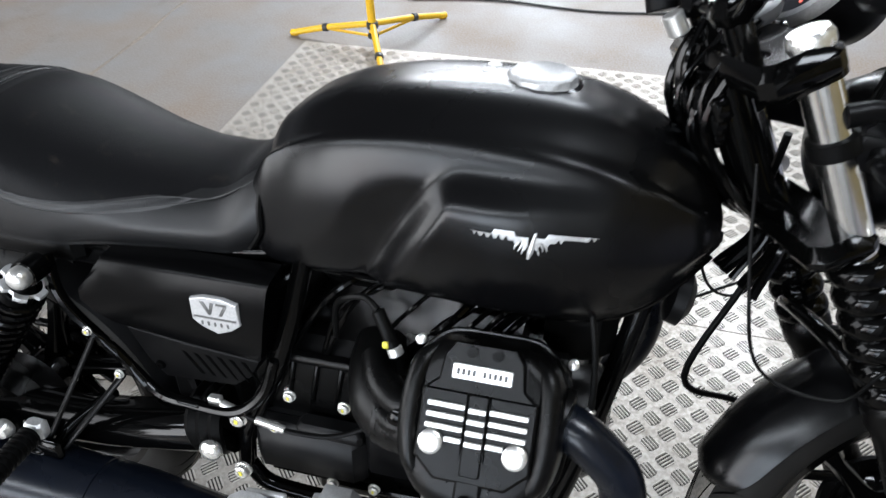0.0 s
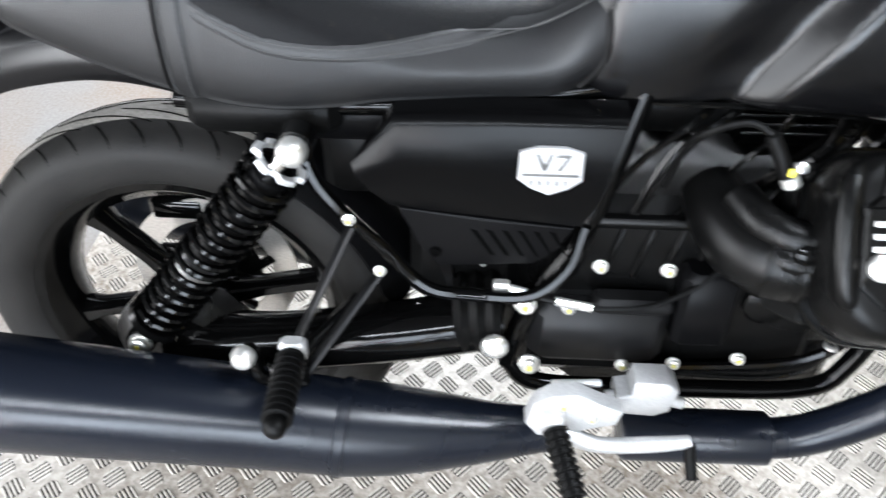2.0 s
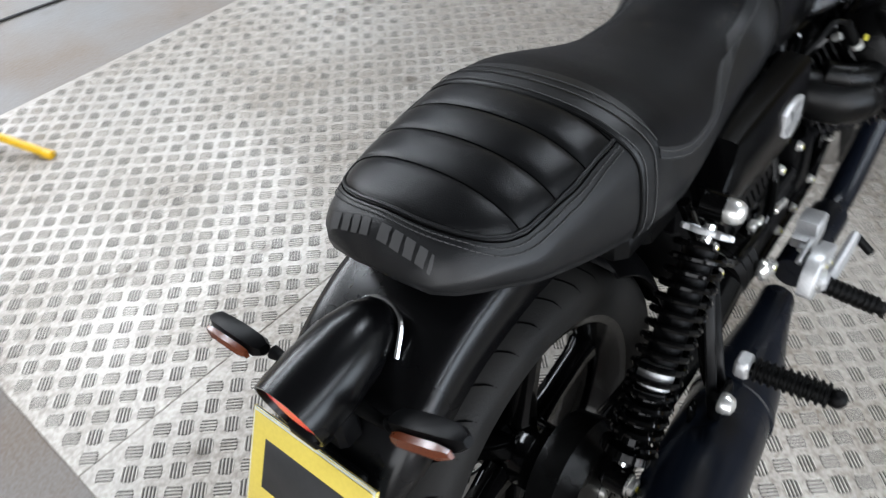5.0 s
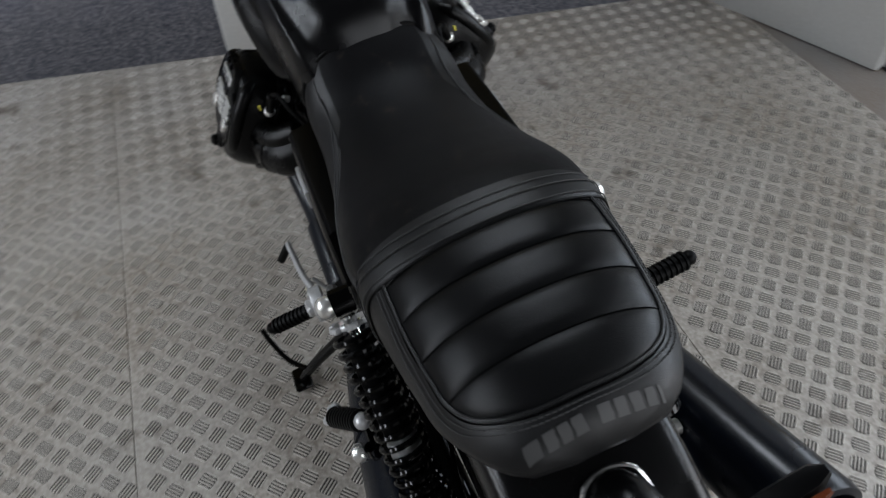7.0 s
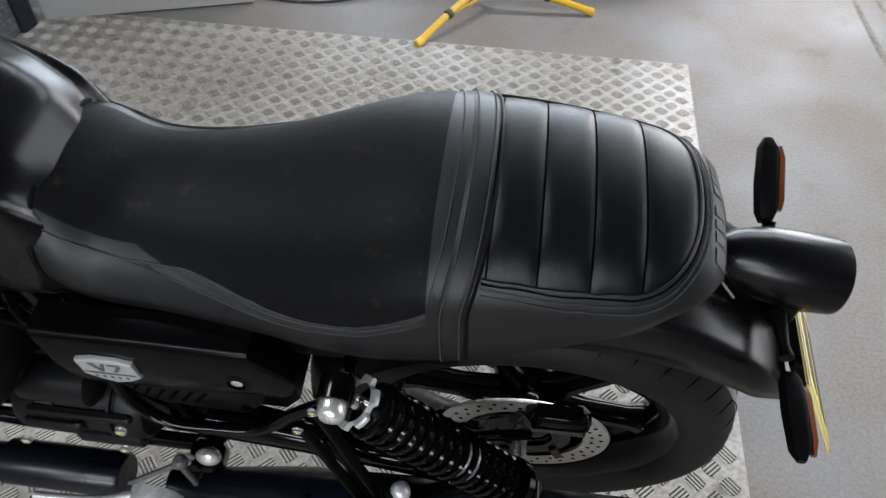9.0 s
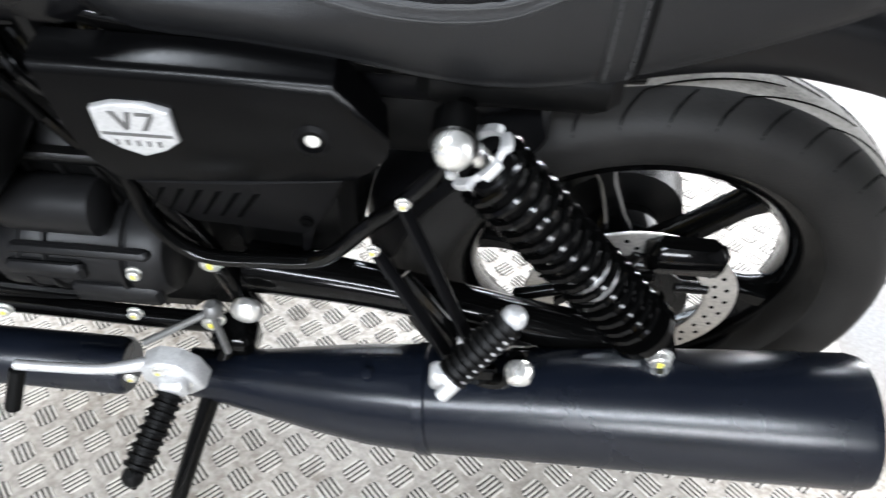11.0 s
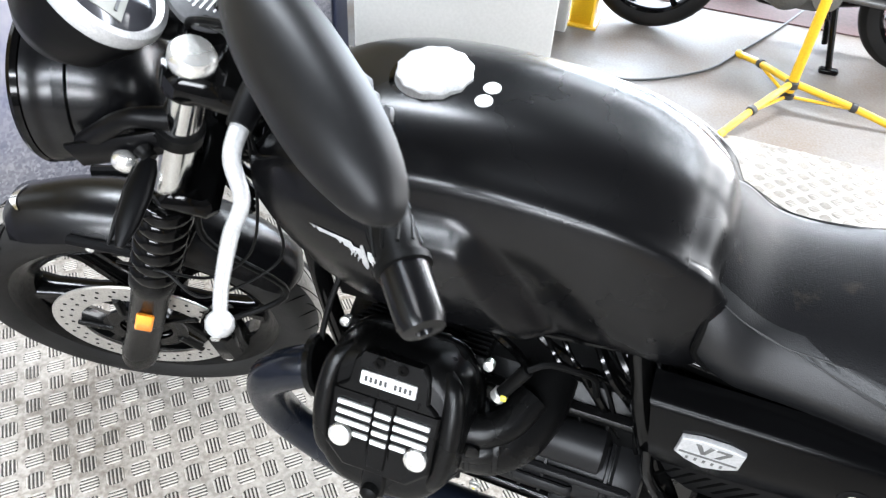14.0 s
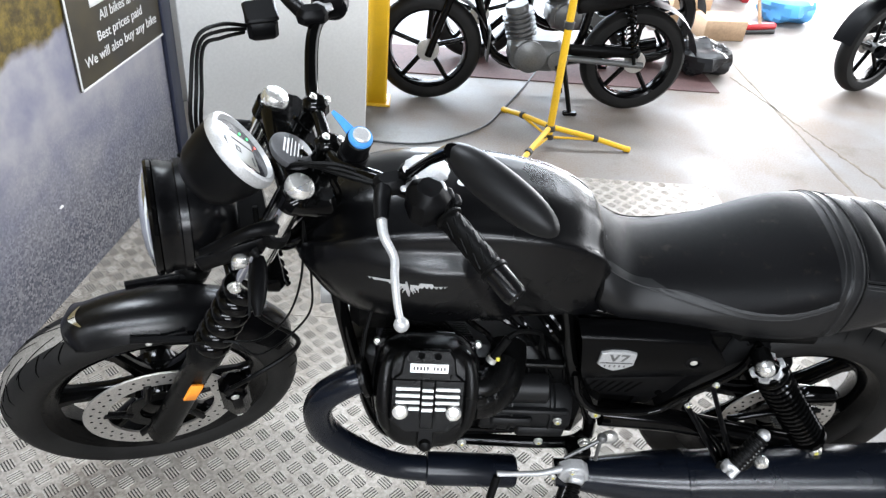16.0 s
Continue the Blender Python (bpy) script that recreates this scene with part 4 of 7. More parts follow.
def pad_half(x, grow=0.0):
    """Half the width of the passenger pad: straight flanks, round rear corners."""
    u = max(0.0, (-0.040 - x) / (0.088 + grow))
    return (0.116 + grow + 0.10 * min(0.0, x)) * max(0.0, 1 - min(1.0, u) ** 3.2) ** (1 / 2.6)


def pad_loop(grow, lift, n=26):
    """Points round the pad from its front on one flank, by the rear, to the other."""
    xs_ = [0.070 - (0.198 + grow) * (1 - (1 - k / n) ** 2.2) for k in range(n + 1)]
    half = [(x, pad_half(x, grow)) for x in xs_]
    return [seat_point(x, across(x, y), -1, lift) for x, y in half] + [seat_point(x, across(x, y), 1, lift) for x, y in half[-2::-1]]


for a, b in zip(ROLLS[:-1], ROLLS[1:]):
    rings = []
    for k in range(15):
        u = k / 14
        x = a + (b - a) * u
        h = 0.0034 * (1 - abs(2 * u - 1) ** 4) + 0.0002
        te = max(0.2, across(x, pad_half(x)))
        row = [seat_point(x, te * j / 14, -1, h * (1 - (j / 14) ** 8)) for j in range(14, 0, -1)] + [seat_point(x, te * j / 14, 1, h * (1 - (j / 14) ** 8)) for j in range(15)]
        rings.append(row)
    te = max(0.2, across(a, pad_half(a)))
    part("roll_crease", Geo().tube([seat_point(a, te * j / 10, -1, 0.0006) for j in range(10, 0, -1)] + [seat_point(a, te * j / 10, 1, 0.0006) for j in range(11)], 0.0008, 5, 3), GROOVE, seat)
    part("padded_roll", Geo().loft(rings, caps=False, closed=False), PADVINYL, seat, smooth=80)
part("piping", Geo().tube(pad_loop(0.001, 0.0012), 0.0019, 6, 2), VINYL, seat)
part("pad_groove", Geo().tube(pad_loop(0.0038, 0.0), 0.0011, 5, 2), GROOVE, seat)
for grow in (0.0075, 0.0115):
    part("stitching", stitch_line(pad_loop(grow, 0.0012)), THREAD, seat, "grey stitching round the passenger pad")
# maker's name on the tail, as plain bars
PRINTGREY = material("grey_heat_print", (0.026, 0.026, 0.026), 0.6)
for y0, y1 in ((0.066, 0.051), (0.047, 0.036), (0.033, 0.023), (0.020, 0.009), (-0.003, -0.015), (-0.019, -0.030), (-0.034, -0.044), (-0.048, -0.057), (-0.061, -0.064)):
    zz = []
    for x in (-0.1440, -0.1480, -0.1520, -0.1555):
        zt, w, zb = seat_row(x)
        row = []
        for y in (y0, (y0 + y1) / 2, y1):
            t = min((abs(seat_point(x, k * 0.05).y - abs(y)), k * 0.05) for k in range(60))[1]
            row.append(seat_point(x, t, 1 if y > 0 else -1, 0.0009))
        zz.append(row)
    part("lettering_bar", Geo().loft(zz, caps=False, closed=False), PRINTGREY, seat)


# passenger side of the body: mudguard, tail lamp, number plate
def arc_guard(c, r0, w, a0, a1, steer=None, flare=0.0, thick=0.003, n=28):
    """A rounded mudguard about the point c, from angle a0 to a1 (from ahead, over the top)."""
    outer, inner = [], []
    for k in range(n + 1):
        t = k / n
        a = radians(a0 + (a1 - a0) * t)
        wd = w * (1 - flare * (2 * t - 1) ** 4) * min(1, 0.45 + 6 * min(t, 1 - t) ** 0.7)
        row_o, row_i = [], []
        rn = r0 - 0.012 * max(0.0, 1 - min(t, 1 - t) / 0.07) ** 2
        for j in range(13):
            q = (j / 12 - 0.5) * 2
            drop = 0.040 * abs(q) ** 2.4 * min(1, 0.15 + 5.5 * min(t, 1 - t) ** 0.75)
            for rr, row in ((rn - drop, row_o), (rn - drop - thick, row_i)):
                p = Vector((c[0] + rr * math.cos(a), c[1] + q * wd * (1 if row is row_o else 0.975), c[2] + rr * math.sin(a)))
                row.append(steer @ p if steer else p)
        outer.append(row_o + row_i[::-1])
    return Geo().loft(outer)


GUARD = [(0.20, 0.690, 0.632), (0.13, 0.720, 0.664), (0.06, 0.748, 0.690), (-0.03, 0.764, 0.702), (-0.09, 0.758, 0.695), (-0.14, 0.745, 0.683), (-0.19, 0.720, 0.660), (-0.23, 0.690, 0.636), (-0.262, 0.656, 0.615), (-0.282, 0.622, 0.597), (-0.292, 0.596, 0.590)]
rows = []
for k in range(41):
    x = 0.20 - 0.492 * k / 40
    zt, zs = smooth_row(GUARD[::-1], x)[1:]
    w = 0.099 * min(1.0, 0.72 + 2.0 * ((x + 0.292) / 0.1) ** 0.6 * 0.2) if x < -0.2 else 0.099
    sec = []
    for j in range(-12, 13):
        q = j / 12
        u = abs(q)
        y = w * math.copysign(min(1.0, 1.18 * u), q) if u < 0.8 else w * math.copysign(0.944 + 0.056 * math.sin((u - 0.8) / 0.2 * math.pi / 2), q)
        z = zt - (zt - zs) * (0.10 * (u / 0.72) ** 3 if u < 0.72 else 0.10 + 0.90 * ((u - 0.72) / 0.28) ** 1.5)
        sec.append((x, 0.008 + y, z))
    rows.append(sec + [(x, 0.008 + (y - 0.008) * 0.96, z - 0.004) for x, y, z in sec[::-1]])
guard = part("rear_mudguard", Geo().loft(rows), PAINT, bike, "satin black rear mudguard with rounded shoulders", smooth=60)
LY = 0.0
lamp_m = Matrix.Translation((-0.238, LY, 0.735)) @ Matrix.Rotation(radians(-9), 4, "Y")
shell = []
for x, r, zo in ((0.078, 0.004, 0.004), (0.070, 0.018, 0.003), (0.052, 0.030, 0.002), (0.02, 0.0395, 0.001), (-0.02, 0.0425, 0.0), (-0.052, 0.0425, 0.0), (-0.063, 0.0415, 0.0), (-0.063, 0.0385, 0.0), (-0.055, 0.0375, 0.0)):
    shell.append([(x, r * math.cos(2 * math.pi * k / 28), zo + r * 0.98 * math.sin(2 * math.pi * k / 28)) for k in range(28)])
lamp = part("tail_lamp", Geo().loft(shell, m=lamp_m), PAINT, bike, "black bullet tail lamp with a red lens", smooth=60)
part("lens", Geo().lathe([(0.037, 0), (0.034, 0.002), (0.020, 0.004), (0.008, 0.005)], (-0.056, 0, 0), (-1, 0, 0), 28, m=lamp_m), REDLENS, lamp, "lit red lens")
part("bracket", Geo().box((-0.225, LY, 0.712), (0.07, 0.045, 0.03), 0.006).box((-0.262, LY, 0.69), (0.03, 0.06, 0.06), 0.006), PLASTIC, lamp)
part("lamp_surround", Geo().tube([(-0.194, LY + 0.036, 0.722), (-0.170, LY + 0.026, 0.748), (-0.162, LY, 0.755), (-0.170, LY - 0.026, 0.748), (-0.194, LY - 0.036, 0.722)], 0.0028, 7, 5), CHROME, lamp, "bright metal lamp surround")
for s in (1, -1):
    arm = part("turn_signal", Geo().tube([(-0.246, 0.008 + s * 0.03, 0.703), (-0.247, 0.008 + s * 0.07, 0.704), (-0.248, 0.008 + s * 0.085, 0.705 if s > 0 else 0.714)], [0.009, 0.006, 0.008], 10, 4), RUBBER, bike, "black stalk turn signal with smoked amber lens")
    m = Matrix.Translation((-0.257, 0.148, 0.700)) if s > 0 else Matrix.Translation((-0.252, -0.116, 0.730)) @ Matrix.Rotation(radians(-25), 4, "X") @ Matrix.Scale(1.1, 4)
    part("housing", Geo().loft([[(0.008 + x * q, s * y, z * q) for x, z in ((0.013, 0), (0.009, 0.010), (-0.004, 0.012), (-0.010, 0.010), (-0.012, -0.006), (-0.004, -0.012), (0.009, -0.010))] for y, q in ((-0.04, 0.55), (-0.03, 0.9), (0.0, 1.0), (0.04, 0.85), (0.052, 0.35))], m=m), PLASTIC, arm)
    part("lens", Geo().loft([[(-0.004 - x * q, s * y, -0.002 + z * q) for x, z in ((0, 0.0075), (0.006, 0.006), (0.0085, 0), (0.006, -0.006), (0, -0.0075))] for y, q in ((-0.026, 0.7), (-0.016, 1), (0.03, 0.95), (0.044, 0.5))], m=m), INDICATOR, arm, "smoked amber lens")
part("number_light", Geo().box((-0.282, LY, 0.69), (0.03, 0.045, 0.022), 0.005, m=None), PLASTIC, lamp)
plate_m = Matrix.Translation((-0.337, 0.008, 0.563)) @ Matrix.Rotation(radians(27.5), 4, "Y")
plate = part("number_plate", Geo().box((0, 0, 0), (0.003, 0.18, 0.215), 0.0012, m=plate_m), PLATEEDGE, bike, "pale acrylic rear registration plate with yellow edges")
rim_ = Geo()
for c, d in (((0.0005, 0.089, 0), (0.0040, 0.0018, 0.215)), ((0.0005, -0.089, 0), (0.0040, 0.0018, 0.215)), ((0.0005, 0, 0.106), (0.0040, 0.175, 0.0018)), ((0.0005, 0, -0.106), (0.0040, 0.175, 0.0018))):
    rim_.box(c, d, 0.0006, m=plate_m)
part("plate_edge", rim_, PLATEY, plate, "yellow plate edge")
part("plate_face", Geo().box((-0.0024, 0, 0), (0.0012, 0.172, 0.208), 0.0004, m=plate_m), PLATEY, plate)
for y, z, w in ((0.0, 0.05, 0.13), (0.0, -0.05, 0.13)):
    part("character_bar", Geo().box((-0.0032, y, z), (0.0008, w, 0.06), 0.0002, m=plate_m), BLACKTAPE, plate)
part("plate_holder", Geo().box((0.010, 0, 0.045), (0.014, 0.13, 0.12), 0.004, m=plate_m), PLASTIC, plate)

# inner mudguard, and filler blocks added under the saddle to keep gaps dark
part("tail_tray", Geo().box((0.165, 0, 0.680), (0.17, 0.25, 0.050), 0.012), RUBBER, bike, "black filler block under the saddle tail")
part("tool_tray", Geo().box((0.255, 0, 0.665), (0.20, 0.20, 0.055), 0.010), PLASTIC, bike, "black filler block under the saddle")
part("inner_mudguard", Geo().loft([[(0.345 + dx, y, z) for dx, y, z in ((0, 0.11, 0.70), (0, -0.11, 0.70), (-0.04, -0.11, 0.66), (-0.04, 0.11, 0.66))], [(0.38, y, z) for y, z in ((0.11, 0.42), (-0.11, 0.42), (-0.11, 0.40), (0.11, 0.40))]]), PLASTIC, bike, "black plastic inner mudguard")
frame_ob = part("frame", Geo().tube([(1.0, 0, 0.86), (0.9, 0, 0.78), (0.7, 0, 0.73), (0.5, 0, 0.70)], 0.024, 12, 4), GLOSS, bike, "gloss black tubular steel frame")
part("steering_head", Geo().rod(HEAD + RAKE * -0.17, HEAD + RAKE * 0.0, 0.024), GLOSS, frame_ob)
for s in (1, -1):
    part("down_tube", Geo().tube([(1.015, s * 0.03, 0.83), (0.985, s * 0.075, 0.66), (0.945, s * 0.10, 0.46), (0.91, s * 0.11, 0.33), (0.86, s * 0.115, 0.285), (0.70, s * 0.12, 0.28), (0.50, s * 0.125, 0.285), (0.45, s * 0.125, 0.33)], 0.0135, 10, 6), GLOSS, frame_ob)
    part("seat_rail", Geo().tube([(0.60, s * 0.09, 0.72), (0.45, s * 0.10, 0.70), (0.30, s * 0.105, 0.688), (0.15, s * 0.095, 0.682), (0.06, s * 0.085, 0.680)], 0.012, 10, 5), GLOSS, frame_ob)
    part("subframe_loop", Geo().tube([(0.205, s * 0.135, 0.675), (0.225, s * 0.15, 0.61), (0.295, s * 0.15, 0.525), (0.345, s * 0.155, 0.475), (0.40, s * 0.158, 0.468), (0.47, s * 0.158, 0.470), (0.512, s * 0.148, 0.505), (0.528, s * 0.132, 0.555)], 0.0085, 9, 7), GLOSS, frame_ob)
    part("upright", Geo().tube([(0.575, s * 0.10, 0.715), (0.53, s * 0.12, 0.55), (0.47, s * 0.13, 0.42), (0.45, s * 0.125, 0.33)], 0.014, 10, 5), GLOSS, frame_ob)
    for a, b in (((0.262, s * 0.15, 0.565), (0.168, s * 0.215, 0.372)), ((0.292, s * 0.15, 0.495), (0.196, s * 0.215, 0.372))):
        d = Vector(b) - Vector(a)
        mm = Matrix.Translation((Vector(a) + Vector(b)) / 2) @ d.to_track_quat("Z", "Y").to_matrix().to_4x4()
        part("peg_stay", Geo().box((0, 0, 0), (0.015, 0.006, d.length), 0.002, m=mm), PLASTIC if s > 0 else DARKGREY, frame_ob)
    for p in ((0.258, s * 0.158, 0.572), (0.29, s * 0.158, 0.50)):
        bolt(frame_ob, p, (0, s, 0), 0.006, 0.006, BOLT, True)

# side panels
GRILLE = [(0.312, 0.582), (0.41, 0.572), (0.514, 0.561), (0.498, 0.53), (0.470, 0.508), (0.358, 0.500), (0.335, 0.53)]
for s in (1, -1):
    g = Geo()
    rows = [[(x, s * 0.118, z) for x, z in ((0.275, 0.650), (0.312, 0.704), (0.43, 0.707), (0.553, 0.708))],
            [(x, s * 0.150, z) for x, z in ((0.272, 0.650), (0.310, 0.7015), (0.43, 0.7045), (0.553, 0.7055))],
            [(x, s * 0.1565, z) for x, z in ((0.268, 0.648), (0.310, 0.6975), (0.43, 0.7005), (0.5515, 0.7015))],
            [(x, s * 0.1595, z) for x, z in ((0.266, 0.646), (0.312, 0.690), (0.43, 0.693), (0.549, 0.694))],
            [(x, s * 0.1655, z) for x, z in ((0.270, 0.634), (0.318, 0.655), (0.43, 0.650), (0.540, 0.645))],
            [(x, s * 0.163, z) for x, z in ((0.285, 0.614), (0.335, 0.616), (0.43, 0.611), (0.532, 0.606))],
            [(x, s * 0.152, z) for x, z in ((0.305, 0.590), (0.345, 0.585), (0.43, 0.577), (0.520, 0.569))],
            [(x, s * 0.118, z) for x, z in ((0.307, 0.588), (0.345, 0.583), (0.43, 0.575), (0.520, 0.567))]]
    g.loft([[rows[j][i] for j in range(len(rows))] for i in range(4)], caps=True)
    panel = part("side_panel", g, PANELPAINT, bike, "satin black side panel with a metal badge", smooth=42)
    grille = part("air_grille", Geo().prism(GRILLE, s * 0.10, s * 0.146, 0.005, 0.004), PLASTIC, panel, "textured plastic air grille", smooth=30)
    for k in range(6):
        x = 0.395 + k * 0.018
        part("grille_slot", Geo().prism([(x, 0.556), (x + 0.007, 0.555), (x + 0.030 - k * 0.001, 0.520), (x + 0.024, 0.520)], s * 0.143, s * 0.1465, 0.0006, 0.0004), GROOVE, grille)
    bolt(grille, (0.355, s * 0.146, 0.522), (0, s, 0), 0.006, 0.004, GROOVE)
    # shield badge, in plain shapes
    bx, bz, by = 0.476, 0.650, 0.1655
    hexa = [(bx - 0.033, bz + 0.020), (bx - 0.014, bz + 0.026), (bx + 0.014, bz + 0.026), (bx + 0.033, bz + 0.020), (bx + 0.034, bz - 0.012), (bx + 0.020, bz - 0.023), (bx, bz - 0.031), (bx - 0.020, bz - 0.023), (bx - 0.034, bz - 0.012)]
    badge = part("shield_badge", Geo().prism(hexa, s * (by - 0.003), s * (by + 0.0035), 0.002, 0.002), CAST, panel, "silver shield badge", smooth=25)
    dark = Geo()
    strokes = [((-0.030, -0.004), (0.030, -0.004), (0.030, -0.007), (-0.030, -0.007)), ((-0.018, 0.019), (-0.012, 0.019), (-0.004, 0.001), (-0.008, -0.001)),
               ((0.002, 0.019), (-0.003, 0.019), (-0.008, 0.001), (-0.004, 0.001)), ((0.020, 0.019), (0.005, 0.019), (0.004, 0.0155), (0.019, 0.0155)), ((0.020, 0.0155), (0.015, 0.0155), (0.006, 0.000), (0.011, 0.000))]
    strokes += [((-0.021 + k * 0.009, -0.012), (-0.018 + k * 0.009, -0.012), (-0.018 + k * 0.009, -0.018), (-0.021 + k * 0.009, -0.018)) for k in range(5)]
    for stroke in strokes:
        dark.prism([(bx - s * dx, bz + dz) for dx, dz in stroke], s * by, s * (by + 0.0042), 0.0003, 0.0002)
    part("badge_relief", dark, GREYALU, badge, "dark recessed badge lines")
    if s > 0:
        lock = part("lock", Geo().lathe([(0.014, 0), (0.016, 0.002), (0.016, 0.006), (0.011, 0.008), (0.0105, 0.004)], (0.33, 0.160, 0.648), (0, 1, 0.1), 24), PLASTIC, panel)
        part("lock_barrel", Geo().lathe([(0.0065, 0), (0.0065, 0.004), (0.005, 0.0045)], (0.33, 0.162, 0.648), (0, 1, 0.1), 20), BOLT, lock, "metal key lock")


# ---- engine ----
engine = part("engine", Geo().box((0.66, 0, 0.42), (0.42, 0.21, 0.30), 0.03), ENGINE, bike, "black vee-twin engine block", smooth=35)
part("timing_case", Geo().box((0.86, 0, 0.44), (0.12, 0.19, 0.24), 0.04), ENGINE, engine)
part("sump", Geo().box((0.72, 0, 0.285), (0.38, 0.17, 0.10), 0.02), ENGINE, engine)
part("alternator_cover", Geo().lathe([(0.07, 0), (0.085, 0.006), (0.085, 0.05), (0.07, 0.07), (0.03, 0.076)], (0.905, 0, 0.43), (1, 0, 0), 32), ENGINE, engine)
gearbox = part("gearbox", Geo().box((0.46, 0, 0.42), (0.12, 0.17, 0.22), 0.025).rod((0.43, 0, 0.42), (0.38, 0, 0.40), 0.07), ENGINE, bike, "black gearbox housing")
# right-hand covers
part("starter_cover", Geo().box((0.563, -0.115, 0.388), (0.175, 0.056, 0.10), 0.016).box((0.60, -0.128, 0.440), (0.10, 0.03, 0.024), 0.006), DARKGREY, engine, "dark grey ribbed cover")
part("control_unit", Geo().box((0.690, -0.122, 0.438), (0.070, 0.045, 0.115), 0.008), PLASTIC, engine)
for x, z in ((0.60, 0.345), (0.665, 0.352), (0.745, 0.365), (0.52, 0.44), (0.55, 0.507), (0.63, 0.505)):
    bolt(engine, (x, -0.142, z), (0, -1, 0), 0.0075, 0.008, BOLT, True)
for s in (1, -1):
    for k in range(6):
        part("casting_rib", Geo().box((0, 0, 0), (0.007, 0.012, 0.085), 0.002, m=Matrix.Translation((0.50 + 0.036 * k, s * 0.105, 0.505)) @ Matrix.Rotation(radians(12), 4, "Y")), ENGINE, engine)
    part("casting_boss", Geo().lathe([(0.026, 0), (0.030, 0.003), (0.030, 0.010), (0.024, 0.014), (0.008, 0.015)], (0.775, s * 0.104, 0.43), (0, s, 0), 24), ENGINE, engine)
    part("casting_flange", Geo().box((0.66, s * 0.107, 0.548), (0.34, 0.016, 0.014), 0.003), ENGINE, engine)
# left-hand starter motor
motor = part("starter_motor", Geo().lathe([(0.035, 0), (0.054, 0.004), (0.058, 0.010), (0.058, 0.060), (0.0555, 0.064), (0.0555, 0.150), (0.059, 0.154), (0.059, 0.176), (0.052, 0.188), (0.030, 0.194)], (0.705, 0.112, 0.425), (-1, 0, 0), 32), DARKGREY, engine, "dark grey starter motor")
part("starter_solenoid", Geo().lathe([(0.02, 0), (0.029, 0.004), (0.031, 0.020), (0.031, 0.10), (0.022, 0.106)], (0.675, 0.128, 0.498), (-1, 0, 0), 24), DARKGREY, engine)
for x in (0.668, 0.640, 0.560):
    part("motor_band", Geo().lathe([(0.056, -0.003), (0.0605, -0.002), (0.0605, 0.002), (0.056, 0.003)], (x, 0.112, 0.425), (1, 0, 0), 32), DARKGREY, motor)
part("starter_shroud", Geo().box((0.640, 0.168, 0.438), (0.085, 0.016, 0.024), 0.005).box((0.575, 0.166, 0.400), (0.10, 0.016, 0.030), 0.005).box((0.60, 0.160, 0.462), (0.15, 0.014, 0.012), 0.004), DARKGREY, motor, "ribbed grey starter cover")
for x, z in ((0.73, 0.345), (0.545, 0.44), (0.57, 0.36)):
    bolt(engine, (x, 0.166, z), (0, 1, 0), 0.0075, 0.008, BOLT, True)
for k in range(9):
    part("sump_fin", Geo().box((0.60 + k * 0.03, 0, 0.245), (0.006, 0.15, 0.03), 0.002), ENGINE, engine)


NAMEPLATE = material("brushed_bright_alloy", (0.80, 0.80, 0.79), 0.33, 0.6, grain=0.2, scale=300)


